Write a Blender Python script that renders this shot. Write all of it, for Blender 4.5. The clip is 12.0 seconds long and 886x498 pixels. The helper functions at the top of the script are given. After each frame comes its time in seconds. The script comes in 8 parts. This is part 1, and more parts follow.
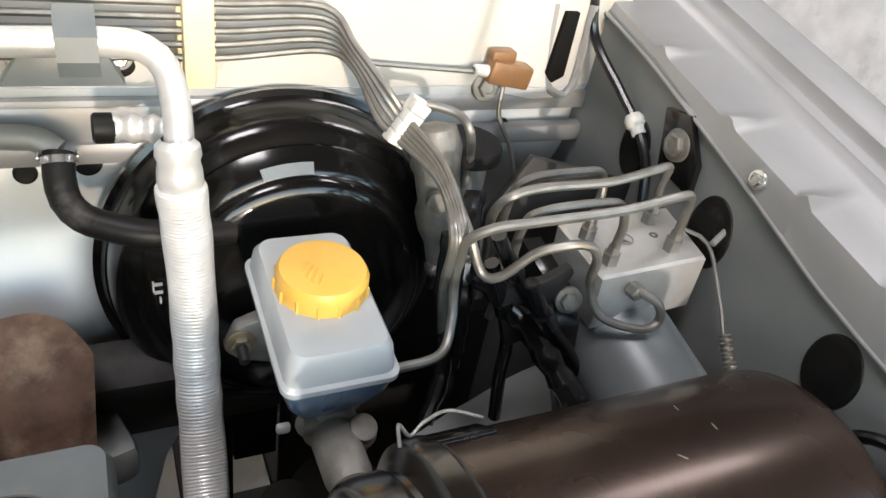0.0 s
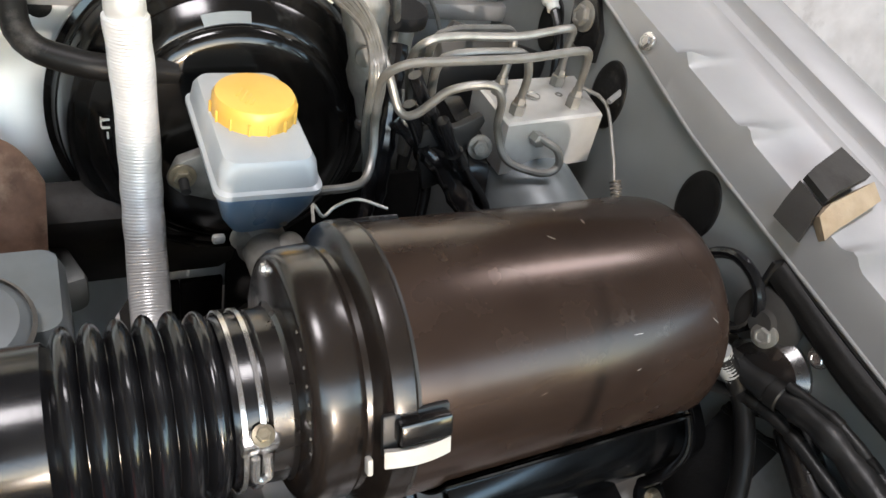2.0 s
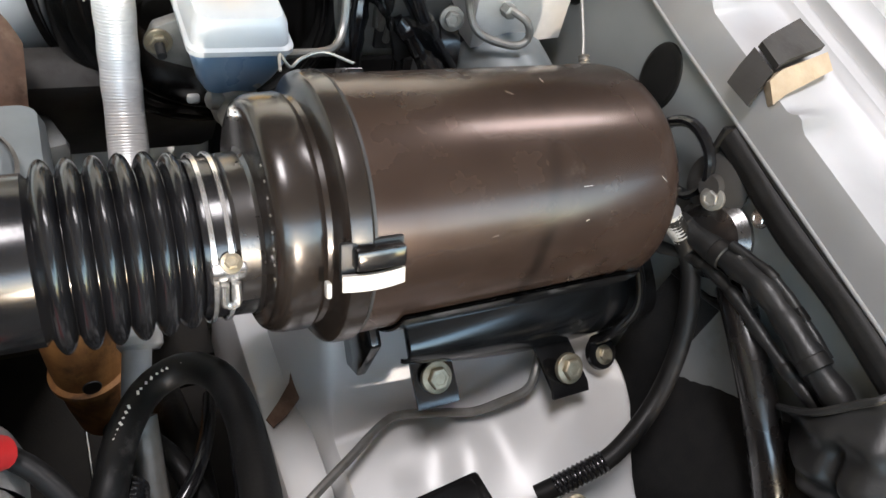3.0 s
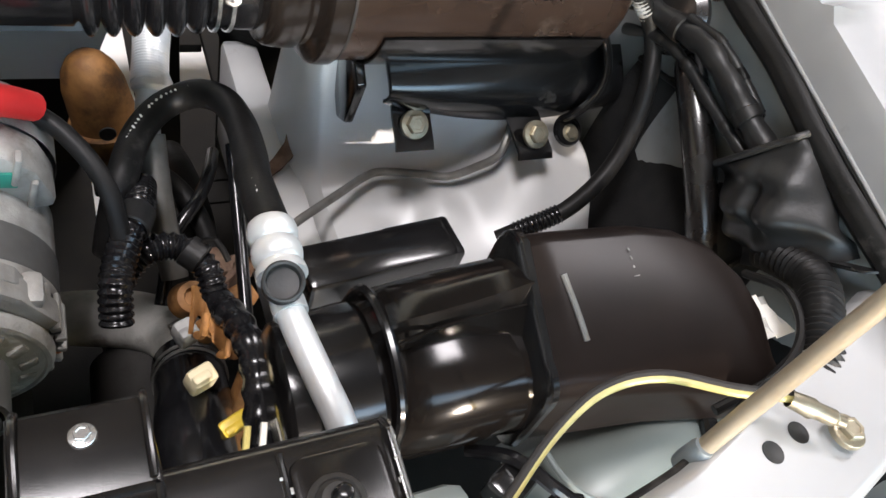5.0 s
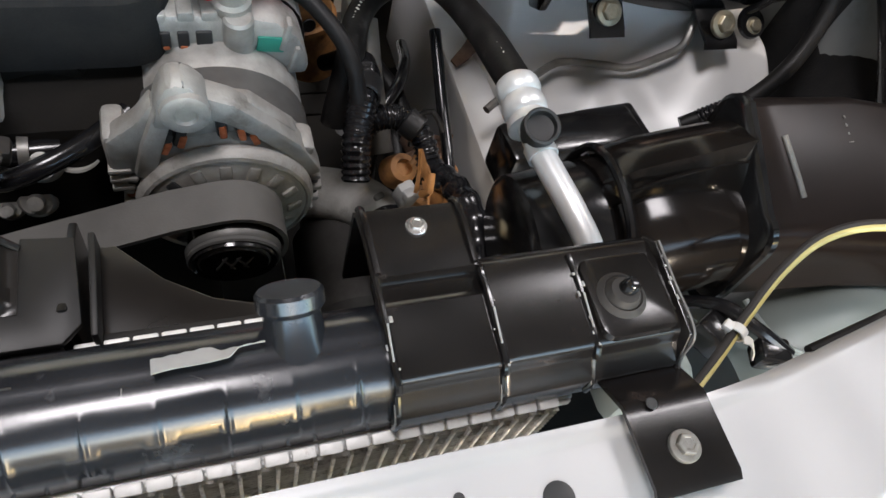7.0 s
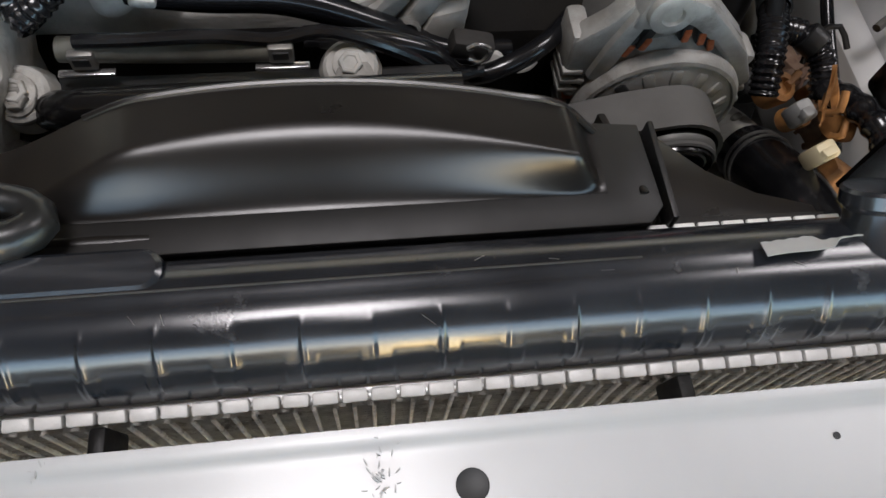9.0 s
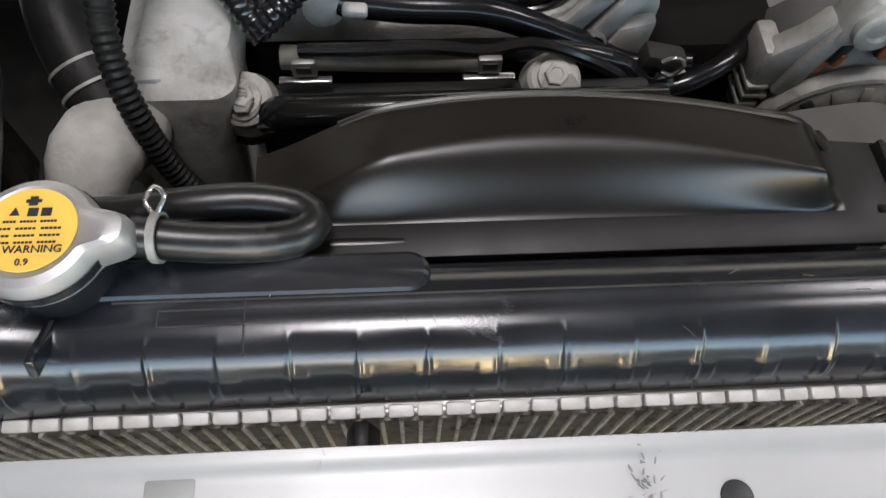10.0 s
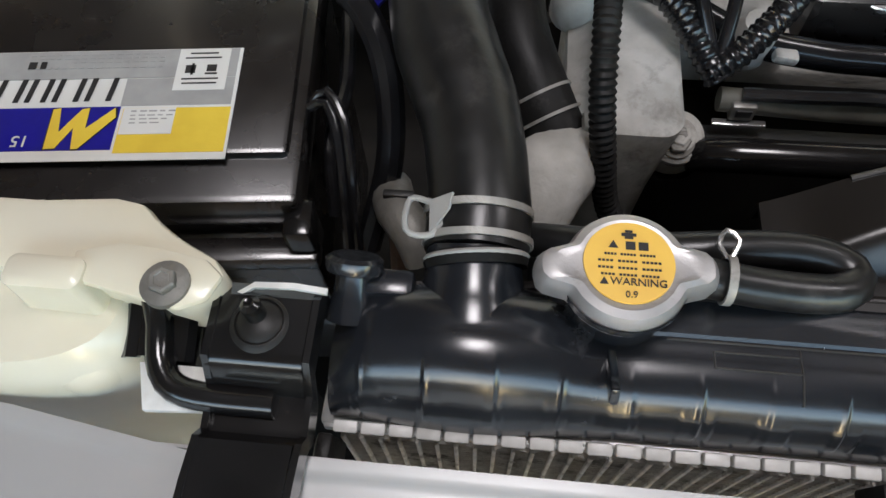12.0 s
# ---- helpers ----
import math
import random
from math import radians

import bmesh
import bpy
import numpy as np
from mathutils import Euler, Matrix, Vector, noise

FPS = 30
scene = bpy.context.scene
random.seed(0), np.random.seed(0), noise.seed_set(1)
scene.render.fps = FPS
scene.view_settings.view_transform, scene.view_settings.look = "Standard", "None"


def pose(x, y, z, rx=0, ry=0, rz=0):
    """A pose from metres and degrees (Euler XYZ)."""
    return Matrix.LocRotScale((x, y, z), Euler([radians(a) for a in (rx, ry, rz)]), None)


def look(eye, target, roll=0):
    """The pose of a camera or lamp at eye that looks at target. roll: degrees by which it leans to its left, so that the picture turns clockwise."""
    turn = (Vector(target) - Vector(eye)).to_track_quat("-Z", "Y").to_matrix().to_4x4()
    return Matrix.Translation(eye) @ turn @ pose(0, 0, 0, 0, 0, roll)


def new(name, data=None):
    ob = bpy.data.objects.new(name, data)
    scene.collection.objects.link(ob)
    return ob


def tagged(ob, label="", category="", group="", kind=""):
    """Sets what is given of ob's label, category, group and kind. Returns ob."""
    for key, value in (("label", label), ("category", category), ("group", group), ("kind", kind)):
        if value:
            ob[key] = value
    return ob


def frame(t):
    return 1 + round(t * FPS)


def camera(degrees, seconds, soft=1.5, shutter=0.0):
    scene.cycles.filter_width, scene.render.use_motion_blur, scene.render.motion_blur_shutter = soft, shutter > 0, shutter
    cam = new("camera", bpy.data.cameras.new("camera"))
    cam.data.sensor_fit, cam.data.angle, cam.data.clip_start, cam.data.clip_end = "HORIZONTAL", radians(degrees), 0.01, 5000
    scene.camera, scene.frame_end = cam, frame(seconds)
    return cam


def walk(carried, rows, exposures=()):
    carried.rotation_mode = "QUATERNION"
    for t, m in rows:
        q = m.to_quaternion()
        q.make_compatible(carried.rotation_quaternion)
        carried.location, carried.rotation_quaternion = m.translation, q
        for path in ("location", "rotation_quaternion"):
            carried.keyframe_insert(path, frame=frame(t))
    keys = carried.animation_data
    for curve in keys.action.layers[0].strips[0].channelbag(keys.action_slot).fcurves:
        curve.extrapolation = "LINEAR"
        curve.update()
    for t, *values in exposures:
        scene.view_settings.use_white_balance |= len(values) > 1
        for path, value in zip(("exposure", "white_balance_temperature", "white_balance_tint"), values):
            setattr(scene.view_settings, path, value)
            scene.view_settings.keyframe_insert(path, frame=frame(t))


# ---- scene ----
cam = camera(63.2, 12.0)
PATH = [
    (0, (0.305, 0.217, 1.29), (1.124, 1.656, 0.168), 11.1),
    (0.5, (0.302, 0.196, 1.289), (1.175, 1.601, 0.165), 12.6),
    (1, (0.3, 0.168, 1.284), (1.194, 1.552, 0.15), 13.5),
    (1.5, (0.3, 0.136, 1.273), (1.203, 1.49, 0.11), 14.5),
    (2, (0.297, 0.113, 1.266), (1.2, 1.426, 0.058), 15.4),
    (2.5, (0.299, 0.088, 1.26), (1.194, 1.327, -0.03), 16.7),
    (3, (0.299, 0.063, 1.256), (1.187, 1.219, -0.113), 18.4),
    (3.2, (0.297, 0.052, 1.257), (1.183, 1.184, -0.133), 19.0),
    (4.8, (0.28, -0.066, 1.22), (1.124, 0.976, -0.263), 23.3),
    (5, (0.278, -0.078, 1.219), (1.115, 0.94, -0.286), 23.9),
    (5.5, (0.26, -0.1, 1.211), (1.066, 0.89, -0.329), 24.1),
    (6, (0.238, -0.112, 1.207), (0.991, 0.864, -0.368), 23.6),
    (6.5, (0.205, -0.117, 1.203), (0.91, 0.854, -0.397), 22.6),
    (7, (0.173, -0.116, 1.205), (0.785, 0.836, -0.444), 20.6),
    (7.5, (0.129, -0.111, 1.195), (0.612, 0.78, -0.53), 17.8),
    (7.7, (0.109, -0.107, 1.191), (0.547, 0.78, -0.548), 16.4),
    (9.3, (-0.031, -0.104, 1.179), (0.155, 0.77, -0.61), 7.5),
    (9.5, (-0.046, -0.103, 1.18), (0.11, 0.774, -0.61), 6.1),
    (10, (-0.087, -0.101, 1.182), (0.01, 0.798, -0.602), 3.7),
    (10.5, (-0.14, -0.099, 1.185), (-0.1, 0.825, -0.588), 1.8),
    (11, (-0.189, -0.099, 1.188), (-0.228, 0.835, -0.581), -0.9),
    (11.5, (-0.23, -0.1, 1.189), (-0.33, 0.836, -0.575), -1.9),
    (12, (-0.26, -0.099, 1.191), (-0.411, 0.834, -0.572), -4.0),
]
walk(cam, [(t, look(eye, target, roll)) for t, eye, target, roll in PATH], exposures=[(0, -0.15), (0.5, -0.68), (1.0, -0.85), (1.5, -0.15), (2.0, 0.02), (2.5, 0.4), (3.0, 0.55), (5, 0.65), (5.5, 0.58), (6, 0.54), (6.5, 0.52), (7, 0.25), (7.6, -0.02), (9.5, -0.1), (10.5, 0.1), (11, 0.08), (11.5, -0.25), (12, -0.33)])

# ---- world, sun and lights ----
world = bpy.data.worlds.new("world")
scene.world = world
world.use_nodes = True
wn = world.node_tree.nodes
wn.clear()
sky = wn.new("ShaderNodeTexSky")
sky.sky_type, sky.sun_disc = "NISHITA", False
sky.sun_elevation, sky.sun_rotation = radians(6.0), radians(182)
sky.air_density, sky.dust_density, sky.ozone_density = 1.0, 0.5, 1.6
wbg = wn.new("ShaderNodeBackground")
wbg.inputs["Strength"].default_value = 1.9
wout = wn.new("ShaderNodeOutputWorld")
world.node_tree.links.new(sky.outputs[0], wbg.inputs[0])
world.node_tree.links.new(wbg.outputs[0], wout.inputs[0])
sun = new("sun", bpy.data.lights.new("sun", "SUN"))
sun.data.energy, sun.data.angle, sun.data.color = 2.5, radians(0.8), (1.0, 0.90, 0.84)
sun.matrix_world = look((-0.2, -5.0, 1.53), (0.0, 0.0, 1.0))
# Unseen overhead lamps: two placed from highlights, the third added to brighten ground.
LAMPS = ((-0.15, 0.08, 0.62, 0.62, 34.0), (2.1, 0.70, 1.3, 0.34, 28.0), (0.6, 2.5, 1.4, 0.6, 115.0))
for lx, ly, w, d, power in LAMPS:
    lamp = new("unseen_overhead_light", bpy.data.lights.new("unseen_overhead_light", "AREA"))
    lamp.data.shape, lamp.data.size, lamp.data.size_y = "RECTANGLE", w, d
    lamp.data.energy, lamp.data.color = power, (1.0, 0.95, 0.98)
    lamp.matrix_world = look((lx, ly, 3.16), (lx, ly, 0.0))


# ---- materials ----
def material(name, a, b=None, rough=0.5, metal=0.0, scale=60.0, bump=0.15, fine=600.0, spread=0.12, coat=0.0, spec=0.5, trans=0.0,
             dirt=None, dirt_amount=0.0):
    """Two-scale noise between colours a and b, with uneven gloss, fine relief and a layer of dirt with a shape of its own."""
    m = bpy.data.materials.new(name)
    m.use_nodes = True
    n, l = m.node_tree.nodes, m.node_tree.links
    p = n["Principled BSDF"]
    b = b or tuple(c * 0.8 for c in a)
    tc = n.new("ShaderNodeTexCoord")
    big, small = n.new("ShaderNodeTexNoise"), n.new("ShaderNodeTexNoise")
    for node, s, d in ((big, scale, 6.0), (small, fine, 3.0)):
        node.inputs["Scale"].default_value, node.inputs["Detail"].default_value = s, d
        l.new(tc.outputs["Object"], node.inputs["Vector"])
    ramp = n.new("ShaderNodeMapRange")
    ramp.inputs["From Min"].default_value, ramp.inputs["From Max"].default_value = 0.35, 0.68
    l.new(big.outputs["Fac"], ramp.inputs["Value"])
    mix = n.new("ShaderNodeMix")
    mix.data_type = "RGBA"
    mix.inputs[6].default_value, mix.inputs[7].default_value = (*a, 1), (*b, 1)
    l.new(ramp.outputs["Result"], mix.inputs[0])
    colour = mix.outputs[2]
    if dirt:
        spots = n.new("ShaderNodeTexNoise")
        spots.inputs["Scale"].default_value, spots.inputs["Detail"].default_value = scale * 0.45, 9.0
        spots.inputs["Roughness"].default_value = 0.68
        l.new(tc.outputs["Object"], spots.inputs["Vector"])
        cut = n.new("ShaderNodeMapRange")
        cut.inputs["From Min"].default_value, cut.inputs["From Max"].default_value = 0.66 - 0.25 * dirt_amount, 0.74
        l.new(spots.outputs["Fac"], cut.inputs["Value"])
        over = n.new("ShaderNodeMix")
        over.data_type = "RGBA"
        over.inputs[7].default_value = (*dirt, 1)
        l.new(cut.outputs["Result"], over.inputs[0])
        l.new(colour, over.inputs[6])
        colour = over.outputs[2]
    l.new(colour, p.inputs["Base Color"])
    gloss = n.new("ShaderNodeMapRange")
    gloss.inputs["To Min"].default_value, gloss.inputs["To Max"].default_value = max(rough - spread, 0.03), min(rough + spread, 1.0)
    l.new(big.outputs["Fac"], gloss.inputs["Value"])
    l.new(gloss.outputs["Result"], p.inputs["Roughness"])
    bmp = n.new("ShaderNodeBump")
    bmp.inputs["Strength"].default_value, bmp.inputs["Distance"].default_value = bump, 0.0006 if bump < 0.3 else 0.0009
    l.new(small.outputs["Fac"], bmp.inputs["Height"])
    l.new(bmp.outputs["Normal"], p.inputs["Normal"])
    p.inputs["Metallic"].default_value = metal
    p.inputs["Coat Weight"].default_value = coat
    p.inputs["Coat Roughness"].default_value = 0.12
    p.inputs["Specular IOR Level"].default_value = spec
    p.inputs["Transmission Weight"].default_value = trans
    return m


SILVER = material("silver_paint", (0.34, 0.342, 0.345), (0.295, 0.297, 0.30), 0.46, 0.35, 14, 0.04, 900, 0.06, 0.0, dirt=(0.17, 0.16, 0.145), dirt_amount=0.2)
APRON = material("grey_silver_paint", (0.21, 0.22, 0.22), (0.17, 0.18, 0.18), 0.52, 0.3, 10, 0.06, 700, 0.1, 0.0, dirt=(0.13, 0.12, 0.11), dirt_amount=0.25)
PANEL = material("clean_silver_paint", (0.45, 0.448, 0.445), (0.40, 0.398, 0.395), 0.42, 0.25, 9, 0.03, 900, 0.06, 0.1, dirt=(0.33, 0.32, 0.305), dirt_amount=0.15)
BLACK = material("gloss_black_plastic", (0.006, 0.0058, 0.006), (0.010, 0.0097, 0.010), 0.18, 0.0, 35, 0.05, 900, 0.06, 0.3, 0.5, dirt=(0.05, 0.045, 0.04), dirt_amount=0.1)
TANK = material("dark_tank_plastic", (0.0088, 0.0100, 0.0128), (0.0160, 0.0180, 0.0222), 0.22, 0.0, 25, 0.04, 700, 0.06, 0.0, 0.75, dirt=(0.11, 0.11, 0.115), dirt_amount=0.3)
SATIN = material("satin_black_paint", (0.008, 0.007, 0.007), (0.014, 0.012, 0.011), 0.27, 0.0, 30, 0.06, 800, 0.1, 0.4, 0.8, dirt=(0.09, 0.08, 0.07), dirt_amount=0.25)
# Brown in this base is the warm light reflected by the black canister.
CAN = material("canister_black_warm_sheen", (0.046, 0.0305, 0.0240), (0.060, 0.040, 0.031), 0.27, 0.6, 18, 0.05, 1200, 0.05, 0.1, 0.4, dirt=(0.12, 0.095, 0.08), dirt_amount=0.02)
BOOSTER = material("black_booster_enamel", (0.004, 0.004, 0.004), (0.006, 0.0055, 0.005), 0.15, 0.0, 22, 0.03, 900, 0.05, 0.25, 0.4)
RUBBER = material("black_rubber", (0.0065, 0.0063, 0.0062), (0.012, 0.0115, 0.011), 0.48, 0.0, 40, 0.25, 420, 0.14, 0.0, 0.22, dirt=(0.07, 0.065, 0.06), dirt_amount=0.3)
SHINY_RUBBER = material("dressed_black_rubber", (0.006, 0.006, 0.007), (0.011, 0.011, 0.012), 0.2, 0.0, 40, 0.06, 500, 0.07, 0.1)
SHROUD = material("matt_black_shroud", (0.0072, 0.0060, 0.0053), (0.0105, 0.0088, 0.0078), 0.30, 0.0, 15, 0.03, 1800, 0.07, 0.0, 0.5, dirt=(0.035, 0.032, 0.029), dirt_amount=0.2)
# Near black: the shade deep in the bay is part of this colour.
DARK = material("shade_black_underbody", (0.0055, 0.005, 0.0045), (0.011, 0.010, 0.0085), 0.8, 0.0, 20, 0.3, 300, 0.15, 0.0, 0.12)
ALU = material("cast_aluminium", (0.27, 0.262, 0.24), (0.15, 0.143, 0.128), 0.55, 0.4, 45, 0.35, 500, 0.12, dirt=(0.12, 0.11, 0.09), dirt_amount=0.35)
ALT = material("alternator_aluminium", (0.38, 0.37, 0.345), (0.25, 0.24, 0.22), 0.55, 0.35, 60, 0.35, 600, 0.12, dirt=(0.13, 0.115, 0.095), dirt_amount=0.3)
BRIGHT_ALU = material("bright_aluminium_tube", (0.74, 0.74, 0.73), (0.62, 0.62, 0.61), 0.38, 0.45, 50, 0.1, 700, 0.1)
BARE = material("machined_aluminium", (0.66, 0.655, 0.64), (0.56, 0.555, 0.54), 0.42, 0.55, 40, 0.12, 900, 0.1)
STEEL = material("grey_steel_pipe", (0.25, 0.245, 0.23), (0.18, 0.172, 0.155), 0.42, 0.6, 60, 0.1, 900, 0.1)
ZINC = material("zinc_bolt", (0.40, 0.355, 0.26), (0.27, 0.235, 0.17), 0.4, 0.8, 120, 0.2, 900, 0.12)
CHROME = material("plated_steel", (0.70, 0.69, 0.68), (0.58, 0.57, 0.56), 0.24, 0.9, 60, 0.1, 900, 0.08)
GREYMOTOR = material("grey_painted_motor", (0.20, 0.225, 0.235), (0.16, 0.18, 0.19), 0.4, 0.15, 25, 0.1, 600, 0.08)
RESERVOIR = material("milky_reservoir_plastic", (0.42, 0.445, 0.455), (0.37, 0.395, 0.41), 0.3, 0.0, 20, 0.03, 600, 0.05, 0.1)
FLUID = material("blue_grey_fluid_band", (0.12, 0.19, 0.29), (0.09, 0.15, 0.23), 0.28, 0.0, 20, 0.03, 600, 0.05, 0.1)
YELLOW = material("yellow_cap_plastic", (0.80, 0.47, 0.09), (0.74, 0.42, 0.07), 0.38, 0.0, 30, 0.1, 900, 0.06)
CREAM = material("cream_clip_plastic", (0.80, 0.70, 0.46), (0.74, 0.64, 0.40), 0.5, 0.0, 40, 0.05, 600, 0.06)
BOTTLE = material("yellowed_bottle_plastic", (0.72, 0.685, 0.56), (0.66, 0.61, 0.46), 0.22, 0.0, 12, 0.04, 500, 0.06, 0.2, dirt=(0.45, 0.38, 0.24), dirt_amount=0.12)
RUST = material("rusty_heat_shield", (0.15, 0.085, 0.055), (0.085, 0.048, 0.032), 0.8, 0.0, 60, 0.9, 160, 0.1, dirt=(0.27, 0.19, 0.13), dirt_amount=0.75)
OCHRE = material("ochre_primed_metal", (0.40, 0.19, 0.06), (0.22, 0.10, 0.035), 0.6, 0.1, 70, 0.35, 300, 0.1, dirt=(0.05, 0.03, 0.018), dirt_amount=0.6)
BROWN = material("brown_union_block", (0.27, 0.14, 0.06), (0.21, 0.105, 0.045), 0.45, 0.2, 50, 0.1, 600, 0.1)
RED = material("red_rubber_boot", (0.48, 0.02, 0.02), (0.38, 0.015, 0.015), 0.4, 0.0, 40, 0.1, 500, 0.1)
COPPER = material("copper_winding", (0.60, 0.20, 0.09), (0.42, 0.12, 0.05), 0.35, 0.7, 200, 0.4, 1500, 0.1)
WIRE_YELLOW = material("yellow_wire", (0.55, 0.47, 0.17), (0.44, 0.37, 0.13), 0.4, 0.0, 60, 0.05, 500, 0.08)
WHITE = material("white_plastic", (0.75, 0.74, 0.70), (0.66, 0.65, 0.61), 0.45, 0.0, 40, 0.05, 500, 0.08)
IVORY = material("worn_off_white_plastic", (0.50, 0.485, 0.45), (0.42, 0.40, 0.365), 0.5, 0.0, 60, 0.1, 500, 0.1, dirt=(0.22, 0.14, 0.08), dirt_amount=0.3)
LABEL_GREY = material("grey_sticker", (0.36, 0.36, 0.345), (0.29, 0.29, 0.28), 0.5, 0.0, 60, 0.03, 500, 0.1)
PAPER = material("white_label_paper", (0.72, 0.72, 0.69), (0.64, 0.64, 0.60), 0.45, 0.0, 30, 0.03, 500, 0.08, dirt=(0.5, 0.42, 0.3), dirt_amount=0.15)
NAVY = material("navy_label_ink", (0.008, 0.006, 0.26), (0.006, 0.005, 0.22), 0.42)
INK = material("black_ink", (0.012, 0.012, 0.012), (0.02, 0.02, 0.02), 0.5)
LABEL_YELLOW = material("yellow_label_ink", (0.80, 0.58, 0.06), (0.74, 0.52, 0.05), 0.42)
CAP_YELLOW = material("amber_cap_label", (0.90, 0.56, 0.10), (0.84, 0.50, 0.09), 0.4, 0.0, 60)
GREEN = material("green_sticker", (0.02, 0.22, 0.16), (0.02, 0.18, 0.13), 0.5)
FIN = material("dirty_radiator_fins", (0.62, 0.60, 0.56), (0.46, 0.44, 0.40), 0.7, 0.3, 160, 0.5, 900, 0.1, dirt=(0.045, 0.032, 0.022), dirt_amount=0.5)
FOAM = material("tan_foam", (0.38, 0.30, 0.21), (0.30, 0.23, 0.155), 0.85, 0.0, 80, 0.5, 400, 0.05)
FIREWALL = material("sunlit_firewall_silver", (0.66, 0.645, 0.61), (0.60, 0.585, 0.55), 0.42, 0.25, 9, 0.05, 700, 0.08, 0.0, dirt=(0.24, 0.22, 0.19), dirt_amount=0.2)
BOUNCE_GROUND = material("tan_bounce_ground", (0.58, 0.45, 0.33), (0.46, 0.35, 0.25), 0.85, 0.0, 4, 1.0, 40, 0.1, dirt=(0.36, 0.27, 0.19), dirt_amount=0.2)
GROUND = material("whitewashed_paving", (0.66, 0.65, 0.63), (0.52, 0.51, 0.49), 0.85, 0.0, 5, 1.0, 40, 0.1, dirt=(0.5, 0.48, 0.45), dirt_amount=0.2)
WALL = material("whitewashed_wall", (0.66, 0.66, 0.65), (0.52, 0.52, 0.51), 0.85, 0.0, 9, 1.0, 45, 0.1, dirt=(0.36, 0.35, 0.34), dirt_amount=0.35)
SHEETMETAL = material("blue_grey_sheet_metal", (0.70, 0.725, 0.73), (0.62, 0.64, 0.645), 0.45, 0.2, 9, 0.05, 700, 0.08, 0.0, dirt=(0.2, 0.19, 0.17), dirt_amount=0.2)
RAIL = material("dusty_frame_rail", (0.050, 0.047, 0.044), (0.030, 0.028, 0.026), 0.65, 0.1, 20, 0.2, 400, 0.1, 0.0, 0.25, dirt=(0.015, 0.013, 0.011), dirt_amount=0.5)
TEETH = material("whitened_header_aluminium", (0.82, 0.82, 0.80), (0.66, 0.66, 0.63), 0.5, 0.1, 90, 0.2, 900, 0.1, dirt=(0.3, 0.27, 0.22), dirt_amount=0.15)
DUSTY = material("dusty_pale_casting", (0.49, 0.48, 0.45), (0.35, 0.34, 0.31), 0.75, 0.05, 55, 0.5, 350, 0.2, dirt=(0.15, 0.136, 0.115), dirt_amount=0.38)
TAN_STEEL = material("tan_plated_rod", (0.46, 0.39, 0.29), (0.38, 0.31, 0.22), 0.4, 0.4, 40, 0.1, 700, 0.1)
MOUNT = material("scuffed_black_paint", (0.0065, 0.0058, 0.0056), (0.0105, 0.0092, 0.0086), 0.21, 0.0, 30, 0.05, 1500, 0.07, 0.0, 0.5, dirt=(0.065, 0.05, 0.042), dirt_amount=0.3)
FLANGE = material("greyed_black_plastic", (0.012, 0.0112, 0.0105), (0.008, 0.0075, 0.007), 0.48, 0.0, 60, 0.04, 1500, 0.1, 0.0, 0.4)
BLOCKWALL = material("grey_block_wall", (0.30, 0.29, 0.28), (0.24, 0.23, 0.22), 0.85, 0.0, 5, 0.8, 60, 0.1)
TANWALL = material("tan_render", (0.50, 0.41, 0.32), (0.43, 0.35, 0.27), 0.85, 0.0, 5, 0.8, 60, 0.1)
FELT = material("dark_felt", (0.012, 0.012, 0.0125), (0.018, 0.0175, 0.017), 0.9, 0.0, 60, 0.5, 500, 0.05, 0.0, 0.2)
VINYL = material("soft_black_vinyl", (0.012, 0.012, 0.0122), (0.018, 0.0178, 0.0175), 0.40, 0.0, 30, 0.25, 420, 0.08, 0.0, 0.4)
CAPMETAL = material("satin_plated_cap", (0.52, 0.51, 0.51), (0.44, 0.43, 0.43), 0.44, 0.75, 60, 0.12, 900, 0.07, 0.0, 0.5, dirt=(0.28, 0.25, 0.23), dirt_amount=0.2)
RAILPALE = material("dusty_olive_rail", (0.14, 0.135, 0.11), (0.09, 0.085, 0.07), 0.6, 0.1, 60, 0.2, 500, 0.1)
COVER = material("dark_brown_cover", (0.013, 0.010, 0.0085), (0.019, 0.0145, 0.012), 0.24, 0.2, 18, 0.05, 1200, 0.06, 0.2, 0.5, dirt=(0.16, 0.12, 0.10), dirt_amount=0.02)
BAREPANEL = material("pale_wheelhouse_paint", (0.66, 0.66, 0.655), (0.58, 0.58, 0.575), 0.46, 0.2, 9, 0.04, 700, 0.06, 0.0, 0.5, dirt=(0.32, 0.29, 0.24), dirt_amount=0.12)
DUCT = material("brown_black_duct_plastic", (0.0105, 0.0078, 0.0068), (0.0140, 0.0102, 0.0088), 0.30, 0.0, 20, 0.015, 1500, 0.05, 0.0, 0.16, dirt=(0.03, 0.026, 0.022), dirt_amount=0.1)
HOSE = material("aged_black_hose", (0.0085, 0.0085, 0.0088), (0.0145, 0.0145, 0.0142), 0.32, 0.0, 60, 0.12, 300, 0.10, 0.0, 0.5, dirt=(0.05, 0.047, 0.045), dirt_amount=0.35)
DUCTGLOSS = material("gloss_duct_plastic", (0.0060, 0.0050, 0.0046), (0.0085, 0.0070, 0.0062), 0.14, 0.0, 20, 0.03, 1500, 0.05, 0.0, 0.30)
SLEEVE = material("silvered_sleeve", (0.84, 0.84, 0.83), (0.70, 0.70, 0.69), 0.36, 0.35, 50, 0.2, 700, 0.1)
